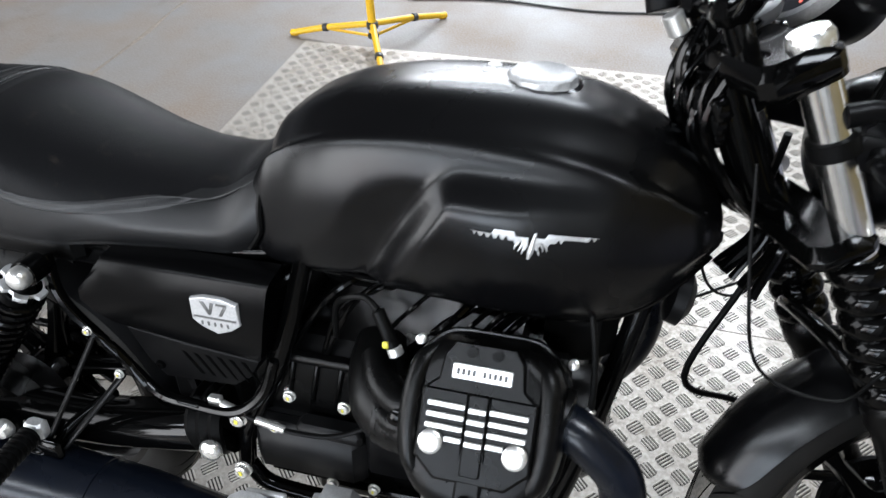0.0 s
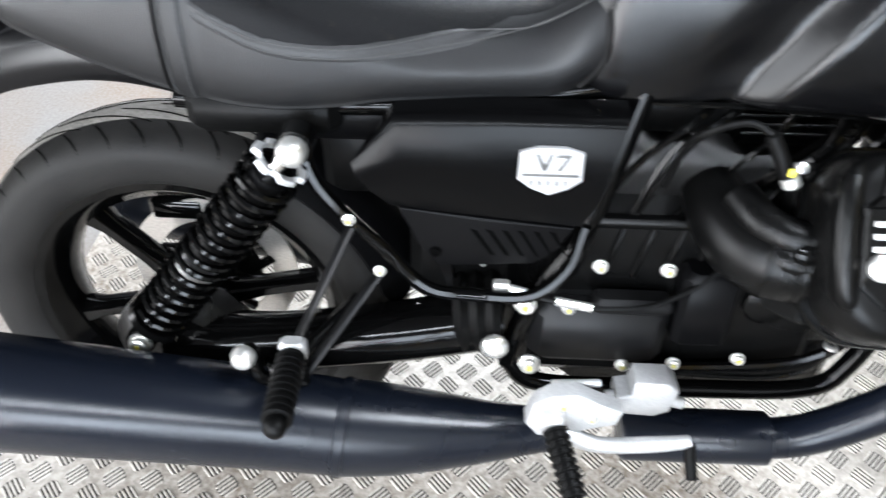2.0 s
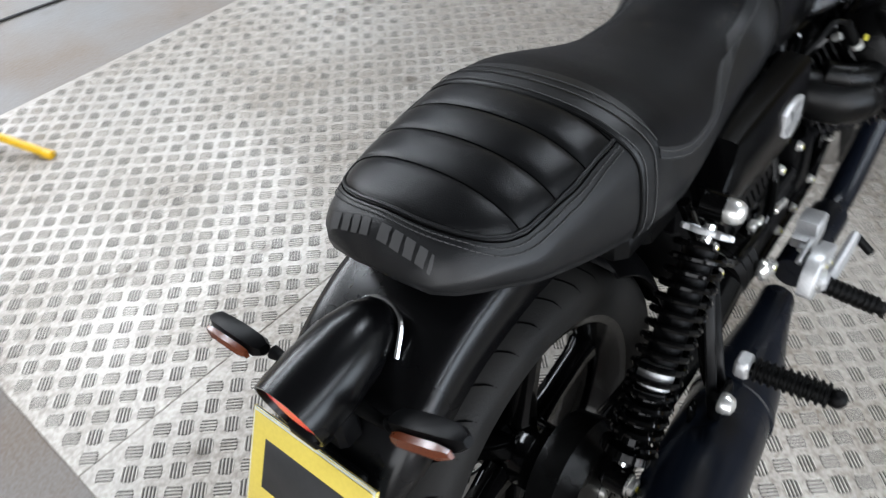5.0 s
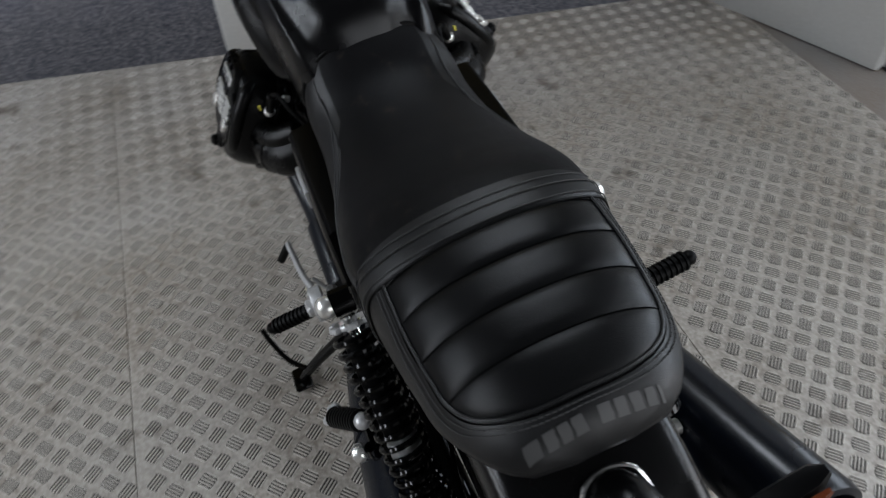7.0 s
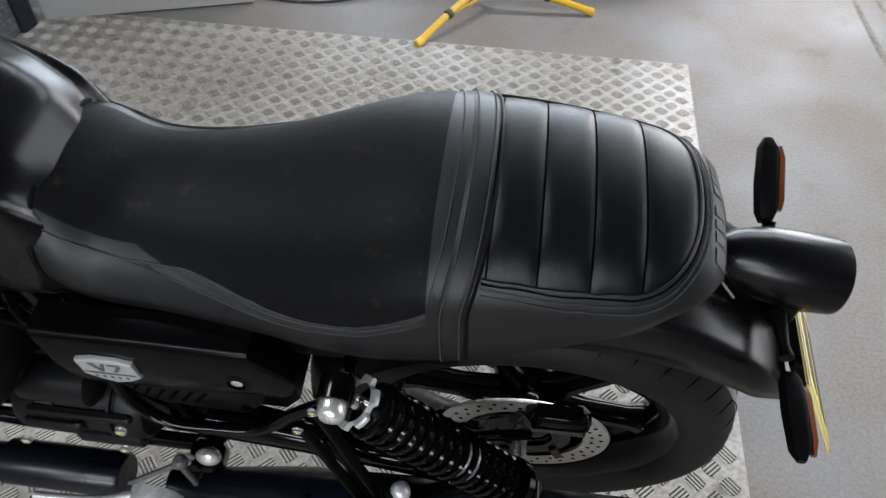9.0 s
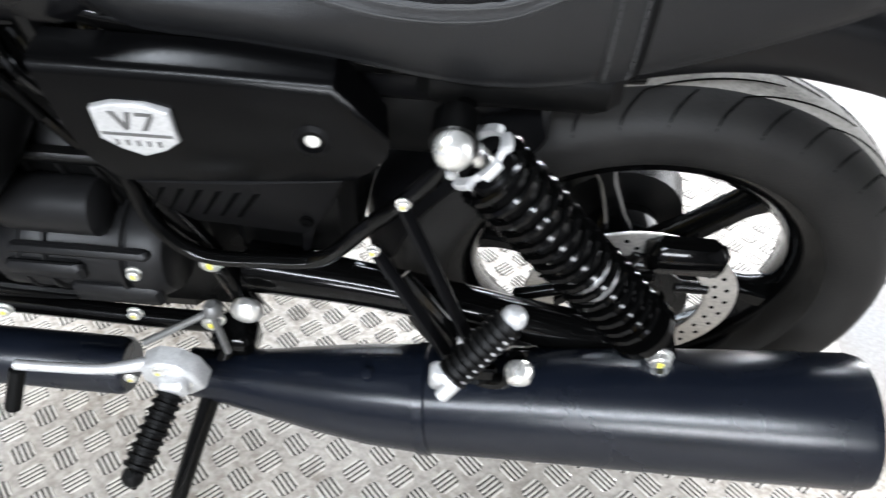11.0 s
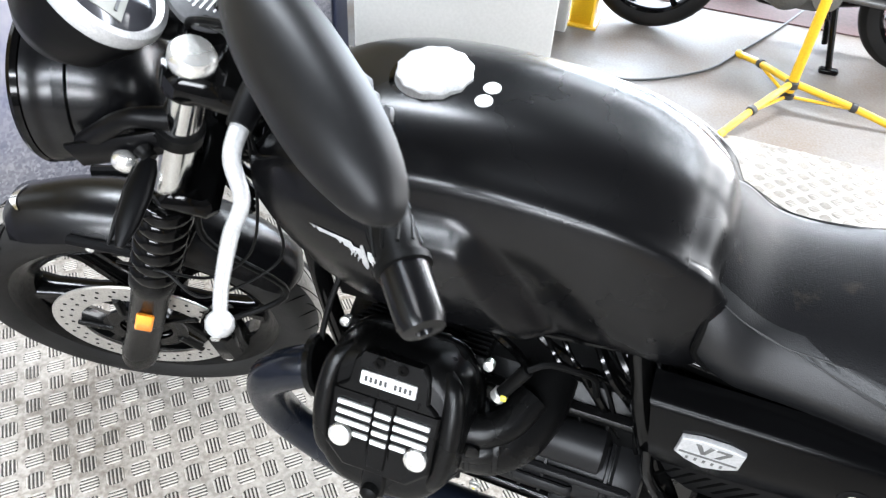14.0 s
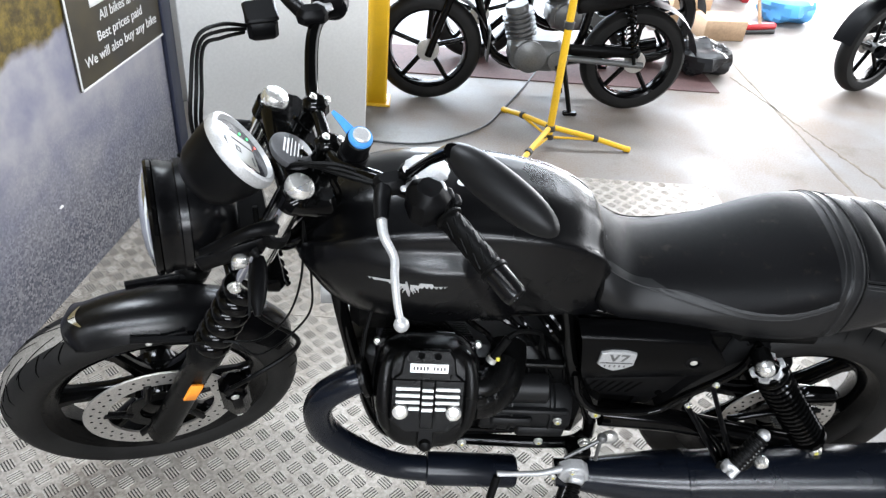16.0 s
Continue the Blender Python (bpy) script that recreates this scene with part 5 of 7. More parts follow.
def cylinder(s, cx):
    """One finned cylinder with its rocker cover, leaning outwards."""
    e = radians(33)
    n = Vector((0, s * math.cos(e), math.sin(e)))
    up = Vector((0, -s * math.sin(e), math.cos(e)))
    m = Matrix(((1, 0, 0, cx), (0, up.y, n.y, s * 0.231), (0, up.z, n.z, 0.634), (0, 0, 0, 1)))
    cyl = part("cylinder", Geo().box((0, -0.020, -0.155), (0.125, 0.125, 0.16), 0.03, m=m), ENGINE, bike, "black air-cooled cylinder with fins")
    for k in range(9):
        w = -0.072 - k * 0.0135
        rx = 0.087 - 0.001 * k
        part("cooling_fin", Geo().box((0, -0.020, w), (2 * rx, 0.172, 0.0042), 0.0018, m=m), ENGINE, cyl)

    def ring(w, q, d=0.0):
        pts = []
        for x, v in ((0.30, 1.0), (0.62, 0.93), (0.90, 0.60), (1.0, 0.18), (1.0, -0.35), (0.88, -0.72), (0.60, -0.97), (0.26, -1.04), (-0.26, -1.04), (-0.60, -0.97), (-0.88, -0.72), (-1.0, -0.35), (-1.0, 0.18), (-0.90, 0.60), (-0.62, 0.93), (-0.30, 1.0)):
            pts.append((x * (0.092 * q), v * ((0.082 if v > 0 else 0.112) * q) - 0.004 + d, w))
        return [tuple(p) for p in spline(pts[-1:] + pts + pts[:2], 3)[3:-6]]

    cover = part("rocker_cover", Geo().loft([ring(-0.066, 1.0), ring(-0.056, 1.02), ring(-0.040, 1.01), ring(-0.022, 0.985), ring(-0.009, 0.95), ring(0.000, 0.90), ring(0.005, 0.84), ring(0.007, 0.76)], m=m), ENGINE, cyl, "black crackle rocker cover", smooth=50)
    for d in (-1, 1):
        part("cover_cheek", Geo().tube([(d * 0.056, 0.062, -0.014), (d * 0.070, 0.046, -0.004), (d * 0.0755, 0.012, 0.001), (d * 0.0755, -0.030, 0.001), (d * 0.069, -0.066, -0.003), (d * 0.050, -0.092, -0.012)], [0.008, 0.0125, 0.0135, 0.0135, 0.0125, 0.008], 14, 5, m=m), ENGINE, cover)
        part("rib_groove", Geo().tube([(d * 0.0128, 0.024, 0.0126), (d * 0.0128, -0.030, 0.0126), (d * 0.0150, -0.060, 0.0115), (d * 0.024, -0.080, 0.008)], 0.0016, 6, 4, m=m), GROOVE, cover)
    part("cover_gasket", Geo().loft([ring(-0.071, 1.05), ring(-0.068, 1.07), ring(-0.060, 1.07), ring(-0.057, 1.05)], m=m), GLOSS, cover)
    # raised middle field
    part("cover_field", Geo().loft([[(x, v, w) for x, v in ((0.064, 0.020), (0.064, -0.056), (0.040, -0.078), (-0.040, -0.078), (-0.064, -0.056), (-0.064, 0.020))] if w < 0.012 else
                                    [(x * 0.96, v * 0.96, w) for x, v in ((0.064, 0.020), (0.064, -0.056), (0.040, -0.078), (-0.040, -0.078), (-0.064, -0.056), (-0.064, 0.020))] for w in (0.004, 0.0115, 0.0135)], m=m), ENGINE, cover, smooth=25)
    part("cover_crown", Geo().loft([[(x * q, v, w) for x, v in ((0.034, 0.074), (0.044, 0.060), (0.048, 0.032), (0.060, 0.022), (-0.060, 0.022), (-0.048, 0.032), (-0.044, 0.060), (-0.034, 0.074))] for w, q in ((0.0, 1.04), (0.012, 1.0), (0.015, 0.95))], m=m), ENGINE, cover, smooth=25)
    part("name_plate", Geo().box((0, 0.044, 0.0165), (0.066, 0.0165, 0.004), 0.001, m=m), NAMEPLATE, cover, "silver name plate")
    lettering = Geo()
    for k in range(10):
        if k != 4:
            lettering.box((-0.0262 + k * 0.0058, 0.044, 0.0188), (0.0034, 0.0068, 0.0008), 0.0002, m=m)
    part("name_bar", lettering, BLACKTAPE, cover)
    part("centre_rib", Geo().box((0, -0.024, 0.0125), (0.023, 0.090, 0.007), 0.002, m=m).box((0, -0.088, 0.006), (0.030, 0.045, 0.014), 0.004, m=m), ENGINE, cover)
    part("plug_cap", Geo().lathe([(0.007, 0), (0.011, 0.003), (0.011, 0.014), (0.006, 0.018)], (0, -0.098, 0.006), (0, -0.3, 1), 16, m=m), RUBBER, cover)
    for k in range(4):
        v = 0.005 - k * 0.0122
        for d in (-1, 1):
            ln = 0.042 if k < 3 else 0.019
            c = d * (0.0345 if k < 3 else 0.0230)
            part("cover_bar", Geo().box((c, v, 0.0155), (ln, 0.0056, 0.005), 0.0008, m=m), NAMEPLATE, cover, "polished raised bar")
        part("cover_bar", Geo().box((0, v - 0.0015, 0.0172), (0.0195, 0.0056, 0.004), 0.0008, m=m), NAMEPLATE, cover, "polished raised bar")
    for d in (-1, 1):
        part("cover_bolt", Geo().lathe([(0.0135, 0), (0.0135, 0.008), (0.011, 0.010), (0.007, 0.0102), (0.0065, 0.008)], (d * 0.0465, -0.037, 0.012), (0, 0, 1), 24, m=m), BOLT, cover, "domed bright cover bolt")
        part("cover_screw", Geo().lathe([(0.006, 0), (0.006, 0.004), (0.003, 0.004), (0.0028, 0.002)], (d * 0.014, 0.066, 0.0145), (0, 0, 1), 12, m=m), GLOSS, cover)
        part("edge_stud", Geo().lathe([(0.0065, 0), (0.0065, 0.012), (0.005, 0.013)], (d * 0.092, 0.06, -0.075), (0, 0, 1), 10, m=m), BOLT, cyl)
    # inlet: hose, clamp, injector and lead
    inlet = part("inlet_manifold", Geo().tube([(cx - 0.075, s * 0.195, 0.562), (cx - 0.108, s * 0.190, 0.561), (cx - 0.135, s * 0.170, 0.564), (cx - 0.154, s * 0.132, 0.576), (cx - 0.162, s * 0.09, 0.590)], [0.041, 0.044, 0.043, 0.039, 0.034], 20, 6), ENGINE, bike, "black moulded inlet duct")
    part("duct_cover", Geo().tube([(cx - 0.082, s * 0.203, 0.595), (cx - 0.108, s * 0.198, 0.597), (cx - 0.132, s * 0.178, 0.602), (cx - 0.148, s * 0.145, 0.611)], 0.022, 14, 5), ENGINE, inlet)
    for q in (0.22, 0.52, 0.82):
        p0, p1 = Vector((cx - 0.075, s * 0.195, 0.562)), Vector((cx - 0.128, s * 0.182, 0.562))
        p = p0.lerp(p1, q)
        part("duct_rib", Geo().lathe([(0.042, -0.005), (0.0465, -0.003), (0.0465, 0.003), (0.042, 0.005)], p, p1 - p0, 24), ENGINE, inlet)
    part("duct_hump", Geo().tube([(cx - 0.088, s * 0.222, 0.578), (cx - 0.112, s * 0.214, 0.579), (cx - 0.134, s * 0.192, 0.583), (cx - 0.150, s * 0.160, 0.592)], [0.014, 0.017, 0.017, 0.014], 12, 5), ENGINE, inlet)
    part("duct_bolt", Geo().lathe([(0.010, 0), (0.012, 0.003), (0.012, 0.006), (0.006, 0.009)], (cx - 0.098, s * 0.222, 0.592), (0, s, 0.25), 16), GLOSS, inlet)
    for k in range(7):
        t = k / 6
        p = Vector((cx - 0.085, s * 0.231, 0.548)).lerp(Vector((cx - 0.140, s * 0.200, 0.552)), t)
        part("duct_stud", Geo().ball(p, (0.0042, 0.0042, 0.004), 8, 5), PLASTIC, inlet)
    part("injector", Geo().rod((cx - 0.115, s * 0.175, 0.65), (cx - 0.14, s * 0.16, 0.695), 0.008), RUBBER, inlet)
    part("injector_collar", Geo().rod((cx - 0.112, s * 0.177, 0.645), (cx - 0.117, s * 0.174, 0.655), 0.0095), BOLT, inlet, "metal collar")
    part("injector_tag", Geo().box((cx - 0.122, s * 0.188, 0.668), (0.007, 0.004, 0.009), 0.001), MARK, inlet, "yellow tag")
    part("lead", Geo().tube([(cx - 0.14, s * 0.16, 0.695), (cx - 0.16, s * 0.15, 0.702), (cx - 0.19, s * 0.14, 0.688), (cx - 0.21, s * 0.125, 0.66), (cx - 0.22, s * 0.11, 0.60)], 0.0042, 8, 6), RUBBER, inlet)
    part("spark_lead", Geo().tube([(cx + 0.10, s * 0.10, 0.72), (cx + 0.115, s * 0.14, 0.66), (cx + 0.118, s * 0.17, 0.61), (cx + 0.108, s * 0.18, 0.585)], 0.004, 7, 6), RUBBER, cyl)
    part("sensor", Geo().rod((cx + 0.118, s * 0.172, 0.612), (cx + 0.110, s * 0.182, 0.575), 0.0065), BOLT, cyl, "bright exhaust sensor")
    return cyl


cylinder(-1, 0.833)
cylinder(1, 0.822)


# ---- exhausts ----
def exhaust(s, dx):
    head = part("exhaust_header", Geo().tube([(0.915 + dx, s * 0.185, 0.60), (0.95 + dx, s * 0.195, 0.588), (0.992 + dx, s * 0.20, 0.545), (1.003 + dx, s * 0.198, 0.48), (0.985 + dx, s * 0.193, 0.41), (0.93 + dx, s * 0.187, 0.335), (0.86 + dx, s * 0.182, 0.275), (0.80, s * 0.180, 0.255), (0.70, s * 0.180, 0.252)], 0.0275, 20, 7), PIPE, bike, "black exhaust header pipe")
    part("header_flange", Geo().lathe([(0.036, 0), (0.04, 0.004), (0.04, 0.012), (0.03, 0.016)], (0.91 + dx, s * 0.184, 0.602), (0.9, s * 0.15, -0.25), 24), ENGINE, head)
    part("header_collar", Geo().lathe([(0.030, 0), (0.036, 0.003), (0.036, 0.19), (0.031, 0.196)], (0.80, s * 0.180, 0.255), (-1, 0, -0.01), 28), PIPE, head)
    prof = [(0.52, 0.262, 0.030), (0.48, 0.260, 0.033), (0.42, 0.259, 0.042), (0.36, 0.260, 0.052), (0.30, 0.263, 0.060), (0.235, 0.268, 0.0645)]
    body = [(0.225, 0.269, 0.0635), (0.12, 0.287, 0.0665), (0.0, 0.304, 0.0695), (-0.12, 0.321, 0.072), (-0.225, 0.336, 0.0735), (-0.236, 0.3375, 0.071), (-0.238, 0.338, 0.060), (-0.20, 0.332, 0.055)]

    def rings(rows):
        out = []
        for x, z, r in rows:
            back = max(0.0, (0.45 - x) / 0.69)
            z += (0.018 if s > 0 else 0.057) * back
            y = s * (0.185 + (0.52 - x) * (0.051 if s > 0 else 0.117))
            r *= 1 - (0.03 if s > 0 else 0.06) * min(1.0, 1.6 * back)
            x += (0.010 if s > 0 else 0.032) * back
            out.append([(x + 0.15 * r * math.sin(2 * math.pi * k / 32) * 1.0, y + r * math.cos(2 * math.pi * k / 32), z + r * math.sin(2 * math.pi * k / 32)) for k in range(32)])
        return out

    muf = part("silencer", Geo().loft(rings(prof)), PIPE, bike, "black tapered exhaust silencer", smooth=50)
    part("silencer_body", Geo().loft(rings(body)), PIPE, muf, smooth=40)
    x, z, r = 0.23, 0.2685, 0.066
    part("joint_band", Geo().loft(rings([(0.238, 0.267, 0.063), (0.236, 0.268, 0.0665), (0.224, 0.269, 0.0668), (0.222, 0.269, 0.064)])), PIPE, muf)
    part("end_baffle", Geo().loft(rings([(-0.21, 0.333, 0.055), (-0.212, 0.3335, 0.02)])), GROOVE, muf)
    bolt(muf, (0.30, s * 0.205, 0.332), (0, s * 0.2, 1), 0.006, 0.003, PIPE)
    part("hanger", Geo().box((0.135, s * 0.20, 0.375), (0.02, 0.006, 0.06), 0.002), GLOSS, muf)
    return head


exhaust(-1, 0.0)
exhaust(1, 0.018)

# ---- swinging arm, shaft drive, shocks ----
arm = part("swinging_arm", Geo().tube([(0.44, -0.12, 0.40), (0.30, -0.13, 0.375), (0.15, -0.125, 0.345), (0.0, -0.115, 0.32)], [0.042, 0.04, 0.04, 0.05], 16, 5), GLOSS, bike, "black swinging arm with shaft drive")
part("left_arm", Geo().tube([(0.44, 0.12, 0.405), (0.30, 0.13, 0.398), (0.15, 0.135, 0.368), (-0.01, 0.135, 0.32)], [0.030, 0.025, 0.024, 0.03], 14, 5), GLOSS, arm)
part("bevel_drive", Geo().lathe([(0.05, 0), (0.085, 0.01), (0.09, 0.05), (0.07, 0.075), (0.03, 0.082)], (0, -0.06, 0.32), (0, -1, 0), 32), ENGINE, arm, "black bevel drive housing")
part("drive_gaiter", Geo().lathe([(0.05, 0), (0.056, 0.01), (0.05, 0.02), (0.056, 0.03), (0.05, 0.04), (0.056, 0.05), (0.048, 0.06)], (0.44, -0.115, 0.41), (-1, 0, -0.12), 22), RUBBER, arm)
part("axle", Geo().rod((0, -0.15, 0.32), (0, 0.16, 0.32), 0.012), BOLT, arm)
for s in (1, -1):
    part("pivot_cap", Geo().ball((0.43, s * 0.178, 0.402), (0.018, 0.012, 0.018), 18, 8), BOLT, arm, "domed bright pivot cap")
    bolt(arm, (0.475, s * 0.172, 0.372), (0, s, 0), 0.011, 0.012, BOLT, True)
    bolt(arm, (0.466, s * 0.148, 0.448), (0, s, 0), 0.011, 0.010, BOLT, True)
    top, bot = Vector((0.213, s * 0.172, 0.676)), Vector((-0.013, s * 0.172, 0.392))
    d = (bot - top).normalized()
    shock = part("shock_absorber", Geo().rod(top + d * 0.02, bot - d * 0.02, 0.009), CHROME, bike, "black coil spring shock absorber")
    part("spring", Geo().coil(top + d * 0.046, bot - d * 0.055, 0.0305, 0.0046, 15), GLOSS, shock, "gloss black coil spring")
    part("damper_body", Geo().rod(top + d * 0.05, top + d * 0.20, 0.021), PLASTIC, shock)
    part("damper_band", Geo().rod(top + d * 0.205, top + d * 0.232, 0.0225), CAST, shock, "silver damper band")
    part("damper_lower", Geo().rod(top + d * 0.235, bot - d * 0.03, 0.020), GLOSS, shock)
    notch = []
    a, u, w = frame_of(d)
    for r, h in ((0.0235, 0.0), (0.031, 0.0), (0.032, 0.002), (0.032, 0.006), (0.031, 0.007), (0.0235, 0.007)):
        notch.append([top + d * (0.028 + h) + (u * math.cos(2 * math.pi * k / 48) + w * math.sin(2 * math.pi * k / 48)) * (r - (0.0065 if r > 0.03 and k % 8 < 3 else 0)) for k in range(48)])
    part("preload_ring", Geo().loft(notch + [notch[0]], caps=False), CAST, shock, "silver notched preload ring", smooth=25)
    part("lower_seat", Geo().lathe([(0.02, 0), (0.036, 0.002), (0.037, 0.012), (0.022, 0.016)], bot - d * 0.05, d, 28), GLOSS, shock)
    part("top_eye", Geo().lathe([(0.012, -0.014), (0.019, -0.014), (0.019, 0.014), (0.012, 0.014)], top, (0, 1, 0), 22), GLOSS, shock)
    part("top_nut", Geo().lathe([(0.0150, 0), (0.0155, 0.003), (0.0155, 0.008), (0.0145, 0.014), (0.011, 0.019), (0.005, 0.021)], top + Vector((0, s * 0.014, 0)), (0, s, 0), 22), BOLT, shock, "domed chrome nut")
    part("bottom_eye", Geo().lathe([(0.012, -0.014), (0.018, -0.014), (0.018, 0.014), (0.012, 0.014)], bot, (0, 1, 0), 22), GLOSS, shock)
    bolt(shock, bot + Vector((0, s * 0.014, 0)), (0, s, 0), 0.012, 0.012, BOLT, True)
    # passenger footrest
    b5 = part("passenger_footrest", Geo().tube([(0.262, s * 0.15, 0.45), (0.20, s * 0.19, 0.40), (0.182, s * 0.215, 0.372), (0.15, s * 0.225, 0.38), (0.14, s * 0.225, 0.43)], 0.009, 9, 5).box((0.182, s * 0.222, 0.385), (0.05, 0.012, 0.035), 0.005), GLOSS, bike, "black passenger footrest bracket")
    part("bracket_bolt", Geo().lathe([(0.013, 0), (0.0145, 0.003), (0.0145, 0.009), (0.011, 0.017), (0.004, 0.020)], (0.138, s * 0.234, 0.43), (0, s, 0), 20), BOLT, b5, "domed bright bolt")
    p0, p1 = (Vector((0.198, -0.245, 0.445)), Vector((0.204, -0.352, 0.447))) if s < 0 else (Vector((0.209, 0.262, 0.438)), Vector((0.149, 0.217, 0.490)))
    peg = part("peg", Geo().rod(p0, p1, 0.010), CAST if s > 0 else GLOSS, b5)
    ax = (p1 - p0).normalized()
    n = 10
    prof = []
    for k in range(n):
        h = 0.008 + k * ((p1 - p0).length - 0.012) / n
        prof += [(0.0135, h), (0.0170, h + 0.001), (0.0170, h + 0.0045), (0.0135, h + 0.0055)]
    part("peg_rubber", Geo().lathe(prof, p0, ax, 16), RUBBER, peg, "ribbed black peg rubber", smooth=25)
    part("peg_end", Geo().ball(p1, (0.013, 0.013, 0.013), 14, 7), RUBBER if s < 0 else CAST, peg)
    if s > 0:
        part("peg_plate", Geo().rod(p0 + Vector((0.004, 0.012, -0.010)), p1 + Vector((0.004, 0.012, -0.008)), 0.0075), CAST, peg, "silver underside of the folded peg")
    part("peg_clevis", Geo().box(p0 + Vector((0, s * -0.006, 0)), (0.03, 0.02, 0.028), 0.004), CAST, b5, "silver peg clevis")
    # rider footrest
    rp0, rp1 = Vector((0.50, s * 0.242, 0.352)), Vector((0.527, s * 0.338, 0.315))
    hang = part("rider_footrest", Geo().prism([(0.470, 0.340), (0.478, 0.372), (0.500, 0.390), (0.528, 0.392), (0.560, 0.376), (0.585, 0.366), (0.580, 0.346), (0.545, 0.334), (0.515, 0.318), (0.485, 0.320)] if s < 0 else [(0.470, 0.342), (0.476, 0.370), (0.492, 0.386), (0.515, 0.388), (0.534, 0.374), (0.536, 0.350), (0.520, 0.330), (0.490, 0.324)], s * 0.222, s * 0.246, 0.004, 0.004)  , CAST, bike, "silver cast footrest hanger")
    rpeg = part("peg", Geo().rod(rp0, rp1, 0.009), GLOSS, hang)
    prof = []
    ln = (rp1 - rp0).length
    for k in range(9):
        h = 0.016 + k * (ln - 0.02) / 9
        prof += [(0.0125, h), (0.0155, h + 0.001), (0.0155, h + 0.0045), (0.0125, h + 0.0055)]
    part("peg_rubber", Geo().lathe(prof, rp0, rp1 - rp0, 16), RUBBER, rpeg, "ribbed black peg rubber", smooth=25)
    part("peg_tip", Geo().ball(rp1, (0.012, 0.012, 0.012), 12, 6).rod(rp1, rp1 + Vector((0.004, s * 0.004, -0.022)), 0.004), RUBBER, rpeg)
    part("clevis", Geo().box(rp0 + Vector((0.0, s * 0.004, 0.004)), (0.032, 0.028, 0.026), 0.005), CAST, hang)
    for p in ((0.489, s * 0.246, 0.352), (0.548, s * 0.246, 0.356), (0.512, s * 0.246, 0.376)):
        bolt(hang, p, (0, s, 0), 0.006, 0.004, BOLT, True)

# brake pedal and master cylinder, right
pedal = part("brake_pedal", Geo().tube([(0.518, -0.240, 0.322), (0.56, -0.250, 0.314), (0.62, -0.253, 0.322), (0.668, -0.254, 0.332)], [0.013, 0.010, 0.010, 0.008], 10, 5), CAST, bike, "silver brake pedal")
part("pedal_rubber", Geo().rod((0.667, -0.254, 0.330), (0.669, -0.285, 0.300), 0.0075), RUBBER, pedal, "black rubber pedal tip")
part("master_cylinder", Geo().prism([(0.583, 0.336), (0.584, 0.352), (0.600, 0.356), (0.604, 0.378), (0.645, 0.378), (0.658, 0.366), (0.652, 0.330), (0.634, 0.320), (0.598, 0.322)], -0.172, -0.208, 0.003, 0.003).rod((0.650, -0.192, 0.336), (0.672, -0.192, 0.330), 0.008).rod((0.59, -0.192, 0.342), (0.572, -0.194, 0.340), 0.007), CAST, pedal, "silver rear master cylinder")
part("push_rod", Geo().rod((0.56, -0.21, 0.38), (0.50, -0.21, 0.375), 0.005), CAST, pedal)
# gear lever, left
lever = part("gear_lever", Geo().tube([(0.53, 0.235, 0.37), (0.575, 0.245, 0.368), (0.63, 0.25, 0.372), (0.665, 0.252, 0.375)], [0.008, 0.0058, 0.0055, 0.006], 10, 5), CAST, bike, "silver gear lever")
part("lever_rubber", Geo().rod((0.664, 0.254, 0.37), (0.676, 0.282, 0.328), 0.0085), RUBBER, lever, "black rubber lever tip")
part("gear_rod", Geo().rod((0.53, 0.225, 0.395), (0.455, 0.20, 0.43), 0.004), GREYALU, lever)
part("gear_joint", Geo().ball((0.455, 0.198, 0.43), (0.011, 0.011, 0.011), 12, 6).rod((0.457, 0.20, 0.42), (0.453, 0.205, 0.355), 0.004), GREYALU, lever)
# side stand
leg_stand = part("side_stand", Geo().tube([(0.475, 0.165, 0.295), (0.50, 0.22, 0.24), (0.535, 0.30, 0.15), (0.56, 0.345, 0.085)], [0.013, 0.012, 0.011, 0.010], 12, 5), GLOSS, bike, "black side stand, swung down")
part("stand_tang", Geo().tube([(0.55, 0.325, 0.115), (0.585, 0.36, 0.13), (0.625, 0.38, 0.165), (0.642, 0.385, 0.19)], 0.006, 8, 5), GLOSS, leg_stand)
part("stand_foot", Geo().box((0.565, 0.352, 0.074), (0.06, 0.04, 0.012), 0.004), GLOSS, leg_stand)
part("stand_pivot", Geo().box((0.47, 0.15, 0.295), (0.05, 0.05, 0.05), 0.008), GLOSS, leg_stand)

